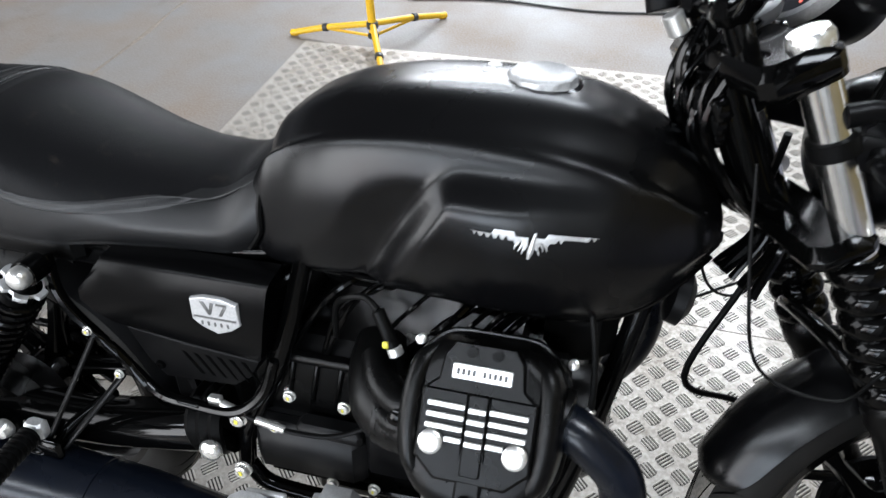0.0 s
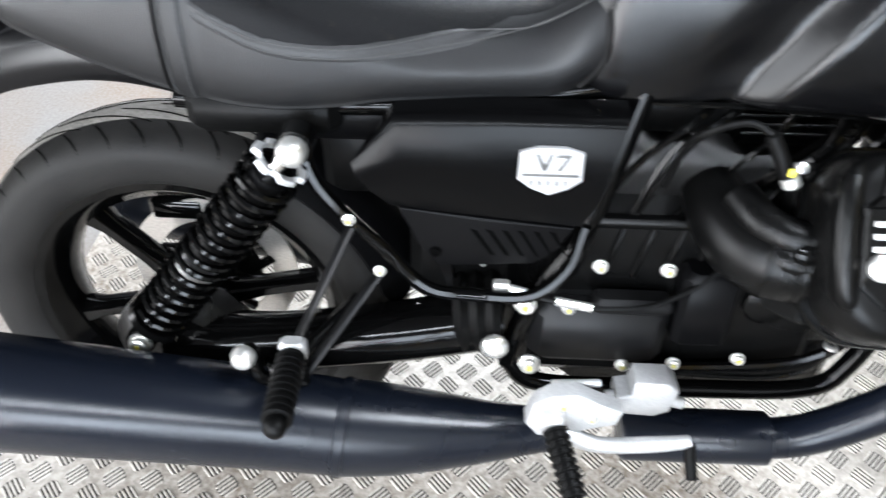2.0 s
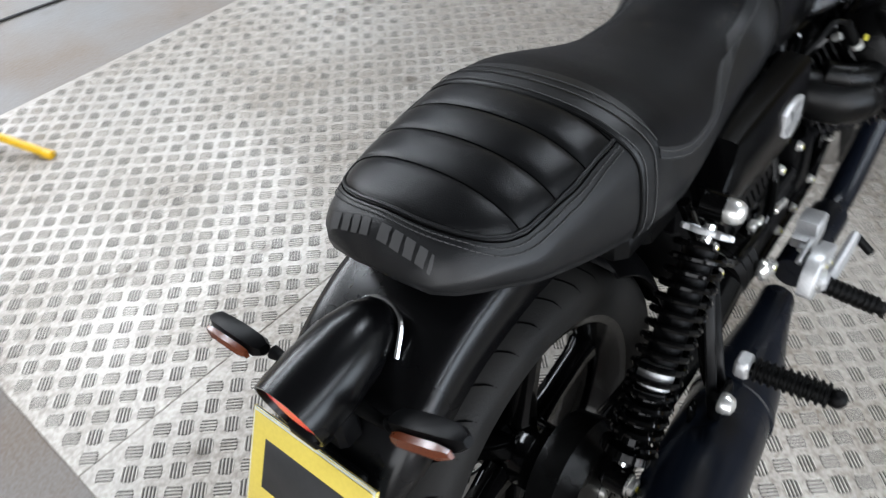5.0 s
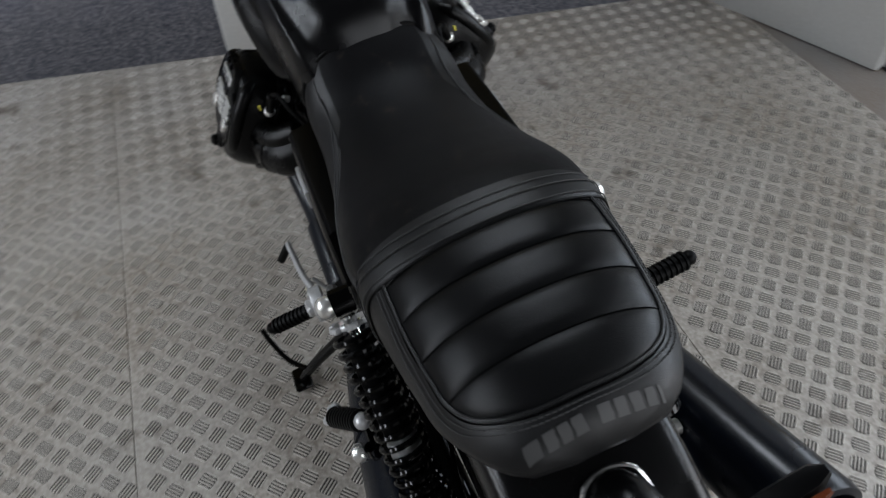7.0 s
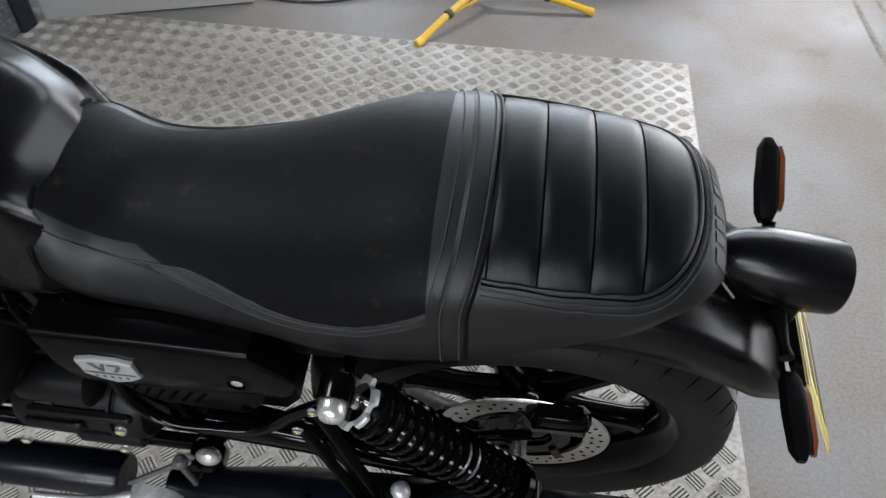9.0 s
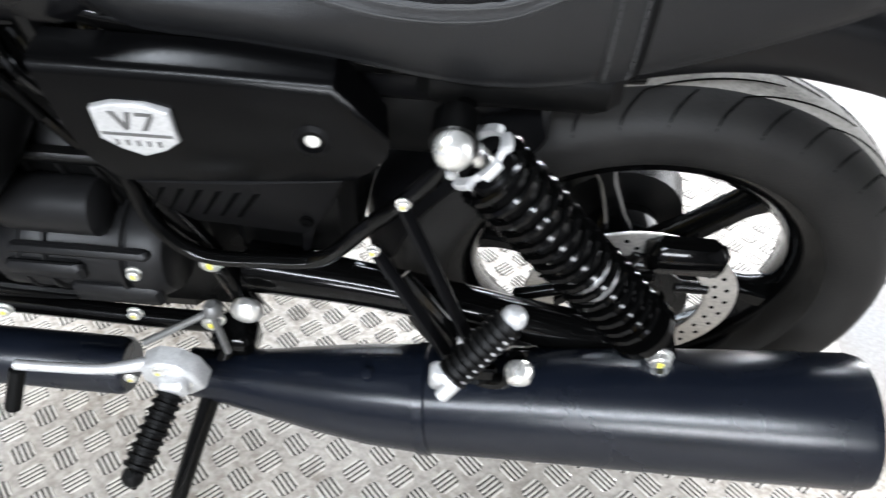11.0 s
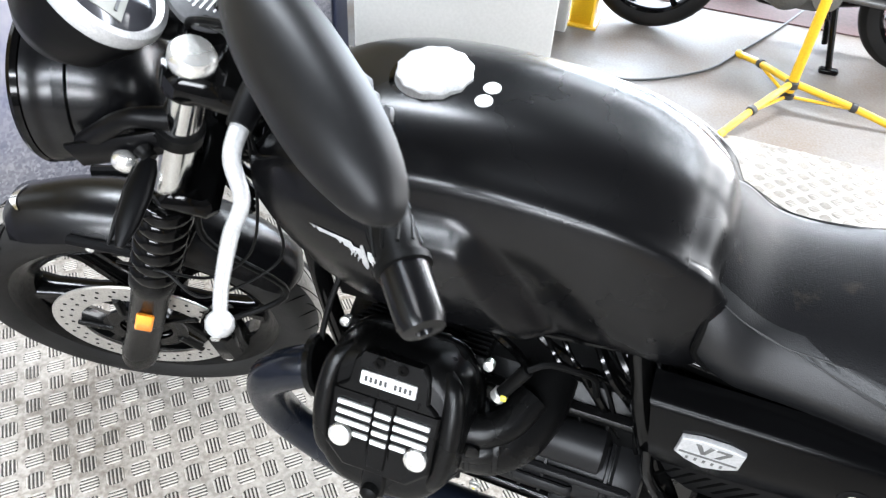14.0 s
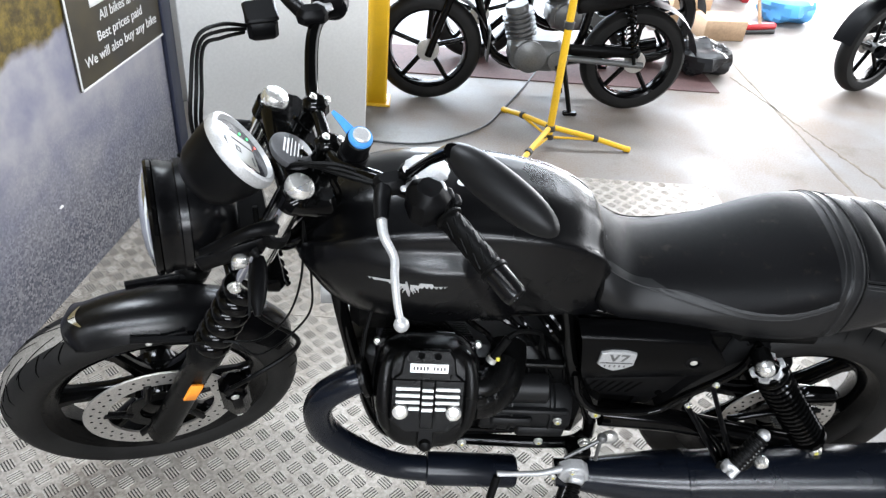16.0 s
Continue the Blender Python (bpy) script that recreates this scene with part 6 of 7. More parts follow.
# clutter under the saddle and round the engine
loom = Geo()
random.seed(4)
for k in range(26):
    s = -1 if k % 2 else 1
    x0 = 0.56 + 0.35 * random.random()
    loom.tube([(x0, s * 0.06, 0.70), (x0 - 0.05, s * (0.09 + 0.04 * random.random()), 0.66 + 0.03 * random.random()), (x0 - 0.10, s * 0.10, 0.58 + 0.06 * random.random()), (x0 - 0.13 - 0.05 * random.random(), s * 0.10, 0.50)], 0.003 + 0.003 * random.random(), 7, 5)
tagged(part("wiring_loom", loom, GLOSS, bike), "tangled black cables and hoses", kind="stuff")
for s in (1, -1):
    for k in range(3):
        o = 0.012 * k
        part("breather_hose", Geo().tube([(0.78 + o, s * 0.115, 0.50 + o), (0.83 + o, s * (0.13 + 0.5 * o), 0.44), (0.86 + o, s * 0.135, 0.38 + o), (0.82, s * 0.13, 0.325 + o), (0.70 - o, s * 0.125, 0.315 + 0.5 * o), (0.60, s * 0.12, 0.325)], 0.0045 + 0.001 * k, 8, 5), GLOSS, bike)
    part("connector", Geo().box((0.705, s * 0.135, 0.515), (0.03, 0.018, 0.022), 0.003).box((0.68, s * 0.13, 0.545), (0.024, 0.016, 0.018), 0.003), PLASTIC, bike, "black wiring connector")
    part("hose_clip", Geo().lathe([(0.007, -0.003), (0.0085, -0.002), (0.0085, 0.002), (0.007, 0.003)], (0.86, s * 0.135, 0.385), (0, 0, 1), 14), BOLT, bike, "bright hose clip")
random.seed(11)
tangle = Geo()
for k in range(13):
    y = (random.random() - 0.5) * 0.13
    a0, h0 = 0.05 - 0.06 * random.random(), 0.0 + 0.05 * random.random()
    tangle.tube([bars(a0, h0, y), bars(a0 - 0.06, -0.03 - 0.02 * random.random(), y * 0.8 + 0.02 * random.random()), bars(-0.13 - 0.05 * random.random(), -0.035 + 0.03 * random.random(), y * 0.9), bars(-0.22, 0.0 + 0.04 * random.random(), y * 0.5), bars(-0.27, -0.05, y)], 0.0028 + 0.003 * random.random(), 7, 5)
tagged(part("head_loom", tangle, GLOSS, bike), "tangled glossy black cables round the steering head", kind="stuff")
for k in range(7):
    y = -0.055 + 0.018 * k
    part("head_connector", Geo().box((0, 0, 0), (0.018, 0.014, 0.026), 0.003, m=Matrix.Translation(bars(-0.03 - 0.02 * (k % 3), -0.028, y)) @ STEER.to_3x3().to_4x4() @ Matrix.Rotation(radians(-25 + 9 * k), 4, "Y")), GLOSS, bike, "black wiring connector")
small = Geo()
for k in range(20):
    s = -1 if k % 2 else 1
    small.lathe([(0.003, 0), (0.0042, 0.001), (0.0042, 0.004), (0.003, 0.005)], (0.36 + 0.30 * random.random(), s * (0.098 + 0.012 * random.random()), 0.36 + 0.20 * random.random()), (random.random() - 0.5, s, random.random() - 0.5), 8)
tagged(part("fastener", small, BOLT, bike), "small zinc bolts and clips", kind="stuff")
part("clutch_cable", Geo().tube([(0.435, -0.15, 0.475), (0.50, -0.158, 0.462), (0.56, -0.16, 0.455), (0.62, -0.155, 0.46), (0.68, -0.14, 0.49), (0.72, -0.12, 0.53)], 0.0035, 8, 6), RUBBER, bike, "thin black clutch cable")
part("cable_adjuster", Geo().rod((0.445, -0.152, 0.474), (0.475, -0.156, 0.468), 0.0065).rod((0.50, -0.158, 0.463), (0.545, -0.16, 0.456), 0.006).box((0.435, -0.150, 0.478), (0.02, 0.012, 0.012), 0.002), BOLT, bike, "zinc cable adjuster")
# filler blocks added so bright floor doesn't show through the frame
part("pivot_plate", Geo().box((0.39, 0, 0.475), (0.14, 0.20, 0.15), 0.015), RUBBER, bike, "black filler block ahead of the rear wheel")
part("tray_side", Geo().box((0.272, 0, 0.612), (0.11, 0.17, 0.11), 0.012), RUBBER, bike, "black filler block low under the saddle")
part("coil_cover", Geo().box((0.925, 0, 0.655), (0.09, 0.17, 0.12), 0.02), RUBBER, bike, "black filler block below the tank")
part("battery_box", Geo().box((0.42, 0, 0.60), (0.22, 0.19, 0.18), 0.015), PLASTIC, bike, "black battery box under the saddle")
part("air_box", Geo().box((0.63, 0, 0.665), (0.14, 0.10, 0.07), 0.02), RUBBER, bike, "black air box under the tank")
part("inner_fender", arc_guard((-0.004, 0, 0.316), 0.338, 0.085, 10, 66), PLASTIC, bike, "black plastic fender close over the rear tyre")
part("brake_caliper", Geo().box((-0.045, 0.075, 0.425), (0.09, 0.035, 0.045), 0.010), GLOSS, bike, "black rear brake caliper")
part("caliper_stay", Geo().rod((-0.01, 0.10, 0.42), (0.14, 0.10, 0.36), 0.008), GLOSS, bike)


# ---- front end, steered ----
def leg_at(along, s, out=0.0, ahead=0.0):
    return bars(along, 0.052 + ahead, s * (0.098 + out))


fork = part("fork", Geo().box((0, 0, 0), (0.075, 0.255, 0.032), 0.012, m=STEER @ Matrix.Translation(HEAD + RAKE * -0.205 + AHEAD * 0.03) @ Matrix.Rotation(radians(-25), 4, "Y")), GLOSS, bike, "black telescopic fork with gaiters")
part("top_yoke", Geo().box((0, 0, 0), (0.085, 0.256, 0.040), 0.012, m=STEER @ Matrix.Translation(HEAD + RAKE * -0.005 + AHEAD * 0.03) @ Matrix.Rotation(radians(-25), 4, "Y")), GLOSS, fork)
part("fork_brace", Geo().tube([leg_at(-0.40, 1, 0, -0.02), bars(-0.36, 0.02, 0.05), bars(-0.355, 0.02, -0.05), leg_at(-0.40, -1, 0, -0.02)], 0.010, 10, 5), GLOSS, fork)
for s in (1, -1):
    part("stanchion", Geo().rod(leg_at(0.008, s), leg_at(-0.45, s), 0.0205, seg=24), CHROME, fork, "polished fork stanchion")
    part("fork_cap", Geo().lathe([(0.0215, 0), (0.0225, 0.003), (0.0225, 0.012), (0.019, 0.018), (0.008, 0.0205), (0.004, 0.0205)], leg_at(0.008, s), leg_at(0.1, s) - leg_at(0, s), 24), BOLT, fork, "silver fork cap")
    part("cap_collar", Geo().lathe([(0.021, 0), (0.026, 0.002), (0.026, 0.028), (0.021, 0.03)], leg_at(-0.024, s), leg_at(0.1, s) - leg_at(0, s), 24), GLOSS, fork)
    for a in (-0.105,):
        part("lamp_clamp", Geo().lathe([(0.021, 0), (0.0255, 0.002), (0.0255, 0.020), (0.021, 0.022)], leg_at(a, s), leg_at(0.1, s) - leg_at(0, s), 24), RUBBER, fork)
    prof = []
    for k in range(6):
        h = -0.010 - k * 0.0335
        prof += [(0.0255, h), (0.0320, h - 0.005), (0.0350, h - 0.012), (0.0355, h - 0.018), (0.0335, h - 0.026), (0.0265, h - 0.032)]
    axis = leg_at(0.1, s) - leg_at(0, s)
    o = leg_at(-0.215, s)
    part("gaiter", Geo().lathe(prof, o, axis, 22), GLOSS, fork, "shiny black rubber fork gaiter", smooth=60)
    part("slider", Geo().lathe([(0.026, -0.42 + 0.215), (0.0335, -0.43 + 0.215), (0.0335, -0.46 + 0.215), (0.0285, -0.48 + 0.215), (0.0275, -0.70 + 0.215), (0.031, -0.72 + 0.215), (0.030, -0.765 + 0.215), (0.020, -0.775 + 0.215)], o, axis, 24), ENGINE, fork)
    part("axle_clamp", Geo().box((0, 0, 0), (0.05, 0.045, 0.06), 0.012, m=Matrix.Translation(leg_at(-0.738, s, -0.005)) @ STEER.to_3x3().to_4x4()), ENGINE, fork)
    bolt(fork, leg_at(-0.738, s, 0.02), STEER.to_3x3() @ Vector((0, s, 0)), 0.012, 0.006, BOLT)
    bolt(fork, leg_at(-0.205, s, 0.024, 0.03), STEER.to_3x3() @ Vector((0, s, 0)), 0.010, 0.010, BOLT)
    part("reflector", Geo().box((0, 0, 0), (0.026, 0.006, 0.058), 0.003, m=Matrix.Translation(leg_at(-0.545, s, 0.031)) @ STEER.to_3x3().to_4x4() @ Matrix.Rotation(radians(-25), 4, "Y")), AMBER, fork, "amber side reflector")
FW = Vector((1.393, 0.004, 0.312))
front_guard = part("front_mudguard", arc_guard(FW, 0.326, 0.064, 68, 160, STEER, flare=0.2), PAINT, bike, "satin black front mudguard", smooth=60)
for s in (1, -1):
    part("guard_stay", Geo().tube([STEER @ (FW + Vector((0.0, s * 0.062, 0.298))), STEER @ (FW + Vector((-0.07, s * 0.070, 0.285))), leg_at(-0.44, s, -0.02, -0.01), leg_at(-0.47, s, -0.01, -0.01)], 0.008, 8, 5).box((0, 0, 0), (0.05, 0.005, 0.035), 0.002, m=STEER @ Matrix.Translation(FW + Vector((-0.075, s * 0.0645, 0.276)))), PLASTIC, front_guard)
    for dx, dz in ((-0.03, 0.286), (-0.095, 0.268)):
        bolt(front_guard, STEER @ (FW + Vector((dx, s * 0.068, dz))), STEER.to_3x3() @ Vector((0, s, 0)), 0.006, 0.005, BOLT)
wing = Geo()
for d in (-1, 1):
    rows = []
    for k in range(9):
        q = d * (0.015 + 0.34 * k / 8)
        row = []
        for e in (0.0, 0.5, 1.0):
            a = radians(72.2 + 3.6 * (k / 8) ** 1.3 + e * (2.6 - 2.1 * k / 8))
            r = 0.3272 - 0.040 * abs(q) ** 2.4
            row.append(STEER @ (FW + Vector((r * math.cos(a), q * 0.064, r * math.sin(a)))))
        rows.append(row)
    wing.loft(rows, caps=False, closed=False)
tagged(part("wing_emblem", wing, CHROME, front_guard), "chrome winged emblem", kind="stuff")

caliper = part("front_caliper", Geo().box((0, 0, 0), (0.06, 0.055, 0.115), 0.014, m=STEER @ Matrix.Translation(FW + Vector((-0.155, 0.078, 0.03)))).box((0, 0.012, 0), (0.045, 0.05, 0.09), 0.012, m=STEER @ Matrix.Translation(FW + Vector((-0.158, 0.082, 0.03)))), GLOSS, bike, "black four-piston front brake caliper")
for dz in (-0.04, 0.0, 0.04):
    bolt(caliper, STEER @ (FW + Vector((-0.155, 0.112, 0.03 + dz))), STEER.to_3x3() @ Vector((0, 1, 0)), 0.007, 0.004, BOLT)
part("brake_hose", Geo().tube([STEER @ (FW + Vector((-0.15, 0.10, 0.09))), STEER @ (FW + Vector((-0.20, 0.11, 0.14))), STEER @ (FW + Vector((-0.30, 0.09, 0.20))), bars(-0.32, 0.0, 0.09), bars(-0.22, 0.02, 0.06), bars(-0.12, 0.06, 0.02)], 0.005, 8, 7), RUBBER, caliper)

# headlamp
HL = STEER @ Matrix.Translation(HEAD + RAKE * -0.187 + AHEAD * 0.180) @ Matrix.Rotation(radians(25 - 25 - 6), 4, "Y")
shell = [(0.022, -0.108), (0.045, -0.105), (0.070, -0.091), (0.083, -0.068), (0.088, -0.043), (0.089, -0.032), (0.0925, -0.030), (0.0925, -0.018), (0.089, -0.016), (0.090, 0.0), (0.093, 0.004), (0.094, 0.014)]
headlamp = part("headlamp", Geo().lathe(shell, (0, 0, 0), (1, 0, 0), 48, m=HL), PAINT, bike, "round black headlamp with gloss black rim", smooth=35)
part("rim", Geo().lathe([(0.089, 0.014), (0.094, 0.016), (0.0955, 0.022), (0.093, 0.027), (0.088, 0.028), (0.086, 0.022)], (0, 0, 0), (1, 0, 0), 48, m=HL, caps=False), GLOSS, headlamp, "gloss black headlamp rim")
part("glass", Geo().lathe([(0.088, 0.020), (0.080, 0.030), (0.05, 0.039), (0.02, 0.042), (0.002, 0.0425)], (0, 0, 0), (1, 0, 0), 40, m=HL), GLASS, headlamp, "clear headlamp glass")
for s in (1, -1):
    part("bracket", Geo().tube([leg_at(-0.065, s, 0.012, 0.01), leg_at(-0.08, s, 0.016, 0.05), HL @ Vector((-0.045, s * 0.10, 0.015))], [0.013, 0.010, 0.012], 10, 5), PLASTIC, headlamp)
    part("bracket_arm", Geo().box((0, 0, 0), (0.11, 0.006, 0.035), 0.003, m=Matrix.Translation((leg_at(-0.10, s, 0.022, 0.03) + HL @ Vector((-0.05, s * 0.105, 0))) / 2) @ STEER.to_3x3().to_4x4() @ Matrix.Rotation(radians(12), 4, "Y")), PLASTIC, headlamp)
    part("side_bolt", Geo().lathe([(0.012, 0), (0.0135, 0.003), (0.0135, 0.009), (0.010, 0.014), (0.004, 0.016)], leg_at(-0.135, s, 0.022, 0.045), STEER.to_3x3() @ Vector((0, s, 0)), 20), BOLT, headlamp, "domed bright bolt")
    # front turn signals
    p0, p1, p2 = leg_at(-0.115, s, 0.02, 0.03), bars(-0.117, 0.073, s * 0.128), bars(-0.150, 0.080, s * 0.218)
    sig = part("turn_signal", Geo().tube([p0, (p0 + p1) / 2, p1], [0.011, 0.008, 0.009], 10, 4), RUBBER, bike, "black front turn signal on a rubber stalk")
    ax = (p2 - p1).normalized()
    fw = (STEER.to_3x3() @ Vector((1, 0, 0)))
    fw = (fw - ax * fw.dot(ax)).normalized()
    sd = ax.cross(fw)
    leaf = [(0.0, 0.5), (0.12, 0.8), (0.4, 1.0), (0.75, 0.8), (1.0, 0.3)]
    ln = (p2 - p1).length
    part("housing", Geo().loft([[p1 + ax * (h * ln) + fw * (0.015 * q * math.cos(2 * math.pi * k / 14)) + sd * (0.011 * q * math.sin(2 * math.pi * k / 14)) for k in range(14)] for h, q in leaf]), PLASTIC, sig)
    part("lens", Geo().loft([[p1 + ax * (h * ln) + fw * (0.0118 + 0.0042 * q * math.cos(2 * math.pi * k / 12)) + sd * (0.0055 * q * math.sin(2 * math.pi * k / 12)) for k in range(12)] for h, q in leaf[1:]]), DARKGREY, sig, "dark smoked lens")

# instrument
CN = (STEER.to_3x3() @ Vector((-0.82, -0.09, 0.57))).normalized()
CU = (STEER.to_3x3() @ Vector((0.57, 0, 0.82))).normalized()
CL = CU.cross(CN).normalized()
CC = bars(0.03, 0.14, 0.054)
CM = Matrix(((CL.x, CU.x, CN.x, CC.x), (CL.y, CU.y, CN.y, CC.y), (CL.z, CU.z, CN.z, CC.z), (0, 0, 0, 1)))
clock = part("instrument", Geo().lathe([(0.018, -0.088), (0.038, -0.082), (0.053, -0.060), (0.061, -0.025), (0.063, -0.004), (0.060, 0.0)], (0, 0, 0), (0, 0, 1), 44, m=CM), PLASTIC, bike, "round digital instrument in a black bowl")
part("bezel", Geo().lathe([(0.052, 0.004), (0.056, 0.010), (0.062, 0.008), (0.0645, 0.0), (0.063, -0.008), (0.059, -0.008), (0.054, 0.0)], (0, 0, 0), (0, 0, 1), 44, m=CM, caps=False), CAST, clock, "satin silver instrument bezel")
part("screen", Geo().lathe([(0.054, 0.0), (0.054, 0.0035), (0.053, 0.004)], (0, 0, 0), (0, 0, 1), 40, m=CM), DARKGLASS, clock, "dark instrument screen")
part("display", Geo().box((-0.006, 0.006, 0.0042), (0.062, 0.060, 0.0012), 0.0004, m=CM), LCD, clock, "grey liquid crystal display")
for x, y, w, h in ((-0.012, 0.018, 0.010, 0.0015), (-0.012, 0.010, 0.010, 0.0015), (-0.017, 0.014, 0.0015, 0.009), (-0.007, 0.014, 0.0015, 0.009), (0.008, 0.0, 0.003, 0.045), (-0.02, -0.016, 0.018, 0.003)):
    part("segment", Geo().box((x, y, 0.0052), (w, h, 0.0006), 0.0001, m=CM), BLACKTAPE, clock)
for x, y, mt in ((0.034, -0.004, GREEN), (0.034, -0.020, GREEN), (0.024, -0.034, REDLED)):
    part("warning_lamp", Geo().box((x, y, 0.0048), (0.004, 0.003, 0.001), 0.0003, m=CM), mt, clock, "lit warning lamp")
part("mode_button", Geo().box((0.012, -0.058, 0.0), (0.026, 0.012, 0.012), 0.003, m=CM), CHROME, clock, "bright mode button")
part("mount", Geo().tube([CC - CN * 0.08, bars(-0.03, 0.12, 0.03), bars(-0.03, 0.06, 0.02)], 0.016, 10, 4), PLASTIC, clock)

# handlebar and controls
def bar_at(along, ahead, y):
    """On the handlebar: its right end is bent a little further ahead."""
    k = step(0.08, 0.20, -y)
    return bars(along + 0.010 * k, ahead + 0.045 * k, y)


bar_pts = [(0.150, -0.128, 0.385), (0.146, -0.108, 0.30), (0.138, -0.070, 0.225), (0.112, -0.022, 0.160), (0.075, 0.006, 0.105), (0.058, 0.010, 0.06), (0.058, 0.010, 0.0)]
handlebar = part("handlebar", Geo().tube([bar_at(*p) for p in bar_pts] + [bar_at(p[0], p[1], -p[2]) for p in bar_pts[-2::-1]], 0.011, 12, 6), GLOSS, bike, "black tubular handlebar turned to its left")
for s in (1, -1):
    part("riser", Geo().rod(bars(0.0, 0.012, s * 0.045), bars(0.060, 0.012, s * 0.045), 0.015).box((0, 0, 0), (0.04, 0.034, 0.034), 0.008, m=Matrix.Translation(bars(0.058, 0.010, s * 0.045)) @ STEER.to_3x3().to_4x4()), GLOSS, handlebar)
    for k in (-1, 1):
        bolt(handlebar, bars(0.075, 0.010 + k * 0.012, s * 0.045), STEER.to_3x3() @ RAKE, 0.005, 0.005, BOLT, k > 0)
    g0, g1 = bar_at(0.142, -0.085, s * 0.245), bar_at(0.149, -0.118, s * 0.338)
    prof = [(0.014, 0), (0.021, 0.001), (0.021, 0.005), (0.0165, 0.007), (0.0165, 0.030), (0.0172, 0.034), (0.0165, 0.060), (0.0172, 0.064), (0.0165, 0.098), (0.0205, 0.100), (0.0205, 0.106), (0.014, 0.108)]
    grip = part("grip", Geo().lathe(prof, g0, g1 - g0, 20), RUBBER, handlebar, "black rubber handlebar grip")
    for k in range(9):
        a = 2 * math.pi * k / 9
        ax, u, w = frame_of(g1 - g0)
        for h in (0.012, 0.042, 0.070):
            pa = g0 + ax * h + (u * math.cos(a) + w * math.sin(a)) * 0.0168
            pb = g0 + ax * (h + 0.022) + (u * math.cos(a + 0.5) + w * math.sin(a + 0.5)) * 0.0168
            part("grip_rib", Geo().rod(pa, pb, 0.0016, seg=6), RUBBER, grip)
    part("bar_end", Geo().lathe([(0.015, 0), (0.0178, 0.002), (0.0172, 0.045), (0.015, 0.052), (0.006, 0.053), (0.005, 0.050)], g1, g1 - g0, 24), PAINT, handlebar, "black bar-end weight")
    part("switchgear", Geo().lathe([(0.018, 0), (0.024, 0.004), (0.0255, 0.02), (0.024, 0.042), (0.018, 0.046)], bar_at(0.135, -0.064, s * 0.196), g1 - g0, 20).box((0, 0, 0), (0.056, 0.056, 0.062), 0.013, m=Matrix.Translation(bar_at(0.140, -0.062, s * 0.219)) @ STEER.to_3x3().to_4x4()), PLASTIC, handlebar, "black switch housing")
    for k, mt in ((0, CAST), (1, DARKGREY), (2, REDLED if s < 0 else DARKGREY)):
        part("switch", Geo().box((0, 0, 0), (0.012, 0.018, 0.010), 0.003, m=Matrix.Translation(bar_at(0.170 - 0.004 * k, -0.068 - 0.013 * k, s * (0.218 + 0.006 * k))) @ STEER.to_3x3().to_4x4()), mt, handlebar)
    perch = part("lever_perch", Geo().box((0, 0, 0), (0.05, 0.032, 0.030), 0.008, m=Matrix.Translation(bar_at(0.125, -0.024, s * 0.178)) @ STEER.to_3x3().to_4x4()).tube([bar_at(0.122, -0.014, s * 0.178), bar_at(0.118, -0.004, s * 0.205), bar_at(0.110, 0.002, s * 0.235)], [0.013, 0.012, 0.010], 10, 4), PLASTIC, handlebar)
    part("perch_plate", Geo().box((0, 0, 0), (0.03, 0.026, 0.006), 0.003, m=Matrix.Translation(bar_at(0.140, -0.042, s * 0.188)) @ STEER.to_3x3().to_4x4()), CAST, perch, "silver perch plate")
    pts = [bar_at(0.112, 0.0, s * 0.225), bar_at(0.104, 0.002, s * 0.258), bar_at(0.092, -0.012, s * 0.284), bar_at(0.082, -0.010, s * 0.310), bar_at(0.066, -0.012, s * 0.342), bar_at(0.054, -0.017, s * 0.366)]
    lv = part("hand_lever", Geo().tube(pts, [0.0080, 0.0068, 0.0062, 0.0060, 0.0054, 0.0052], 10, 6), CAST, handlebar, "bright alloy hand lever")
    part("lever_ball", Geo().ball(pts[-1], (0.0105, 0.0105, 0.0105), 16, 8), CAST, lv)
# mirror on the left, turned on its stem
ml, mn = Vector((-0.76, 0.61, -0.23)).normalized(), Vector((-0.33, -0.66, -0.66))
mn = (mn - ml * mn.dot(ml)).normalized()
mt_ = mn.cross(ml)
MC = Vector((0.779, 0.338, 1.186))
MM = Matrix(((ml.x, mt_.x, mn.x, MC.x), (ml.y, mt_.y, mn.y, MC.y), (ml.z, mt_.z, mn.z, MC.z), (0, 0, 0, 1)))


def oval(h, q):
    return [(0.080 * q * math.copysign(abs(math.cos(2 * math.pi * k / 40)) ** 0.85, math.cos(2 * math.pi * k / 40)), 0.024 * q * math.sin(2 * math.pi * k / 40), h) for k in range(40)]


mirror = part("rear_view_mirror", Geo().loft([oval(0.006, 0.95), oval(0.007, 1.0), oval(-0.002, 1.0), oval(-0.010, 0.90), oval(-0.017, 0.62), oval(-0.020, 0.25)], m=MM), DARKGREY, bike, "black oval rear-view mirror on a stem", smooth=50)
part("mirror_face", Geo().loft([oval(0.0062, 0.93), oval(0.0075, 0.92)], m=MM), MIRROR, mirror, "mirror glass")
part("stem", Geo().tube([bars(0.138, -0.035, 0.180), bars(0.155, -0.036, 0.184), (bars(0.165, -0.036, 0.19) + MC - ml * 0.08) / 2, MC - ml * 0.07 - mn * 0.010], [0.010, 0.007, 0.0065, 0.009], 10, 2), GLOSS, mirror)
part("stem_nut", Geo().rod(bars(0.138, -0.035, 0.180), bars(0.155, -0.035, 0.179), 0.011, seg=6), GLOSS, mirror)
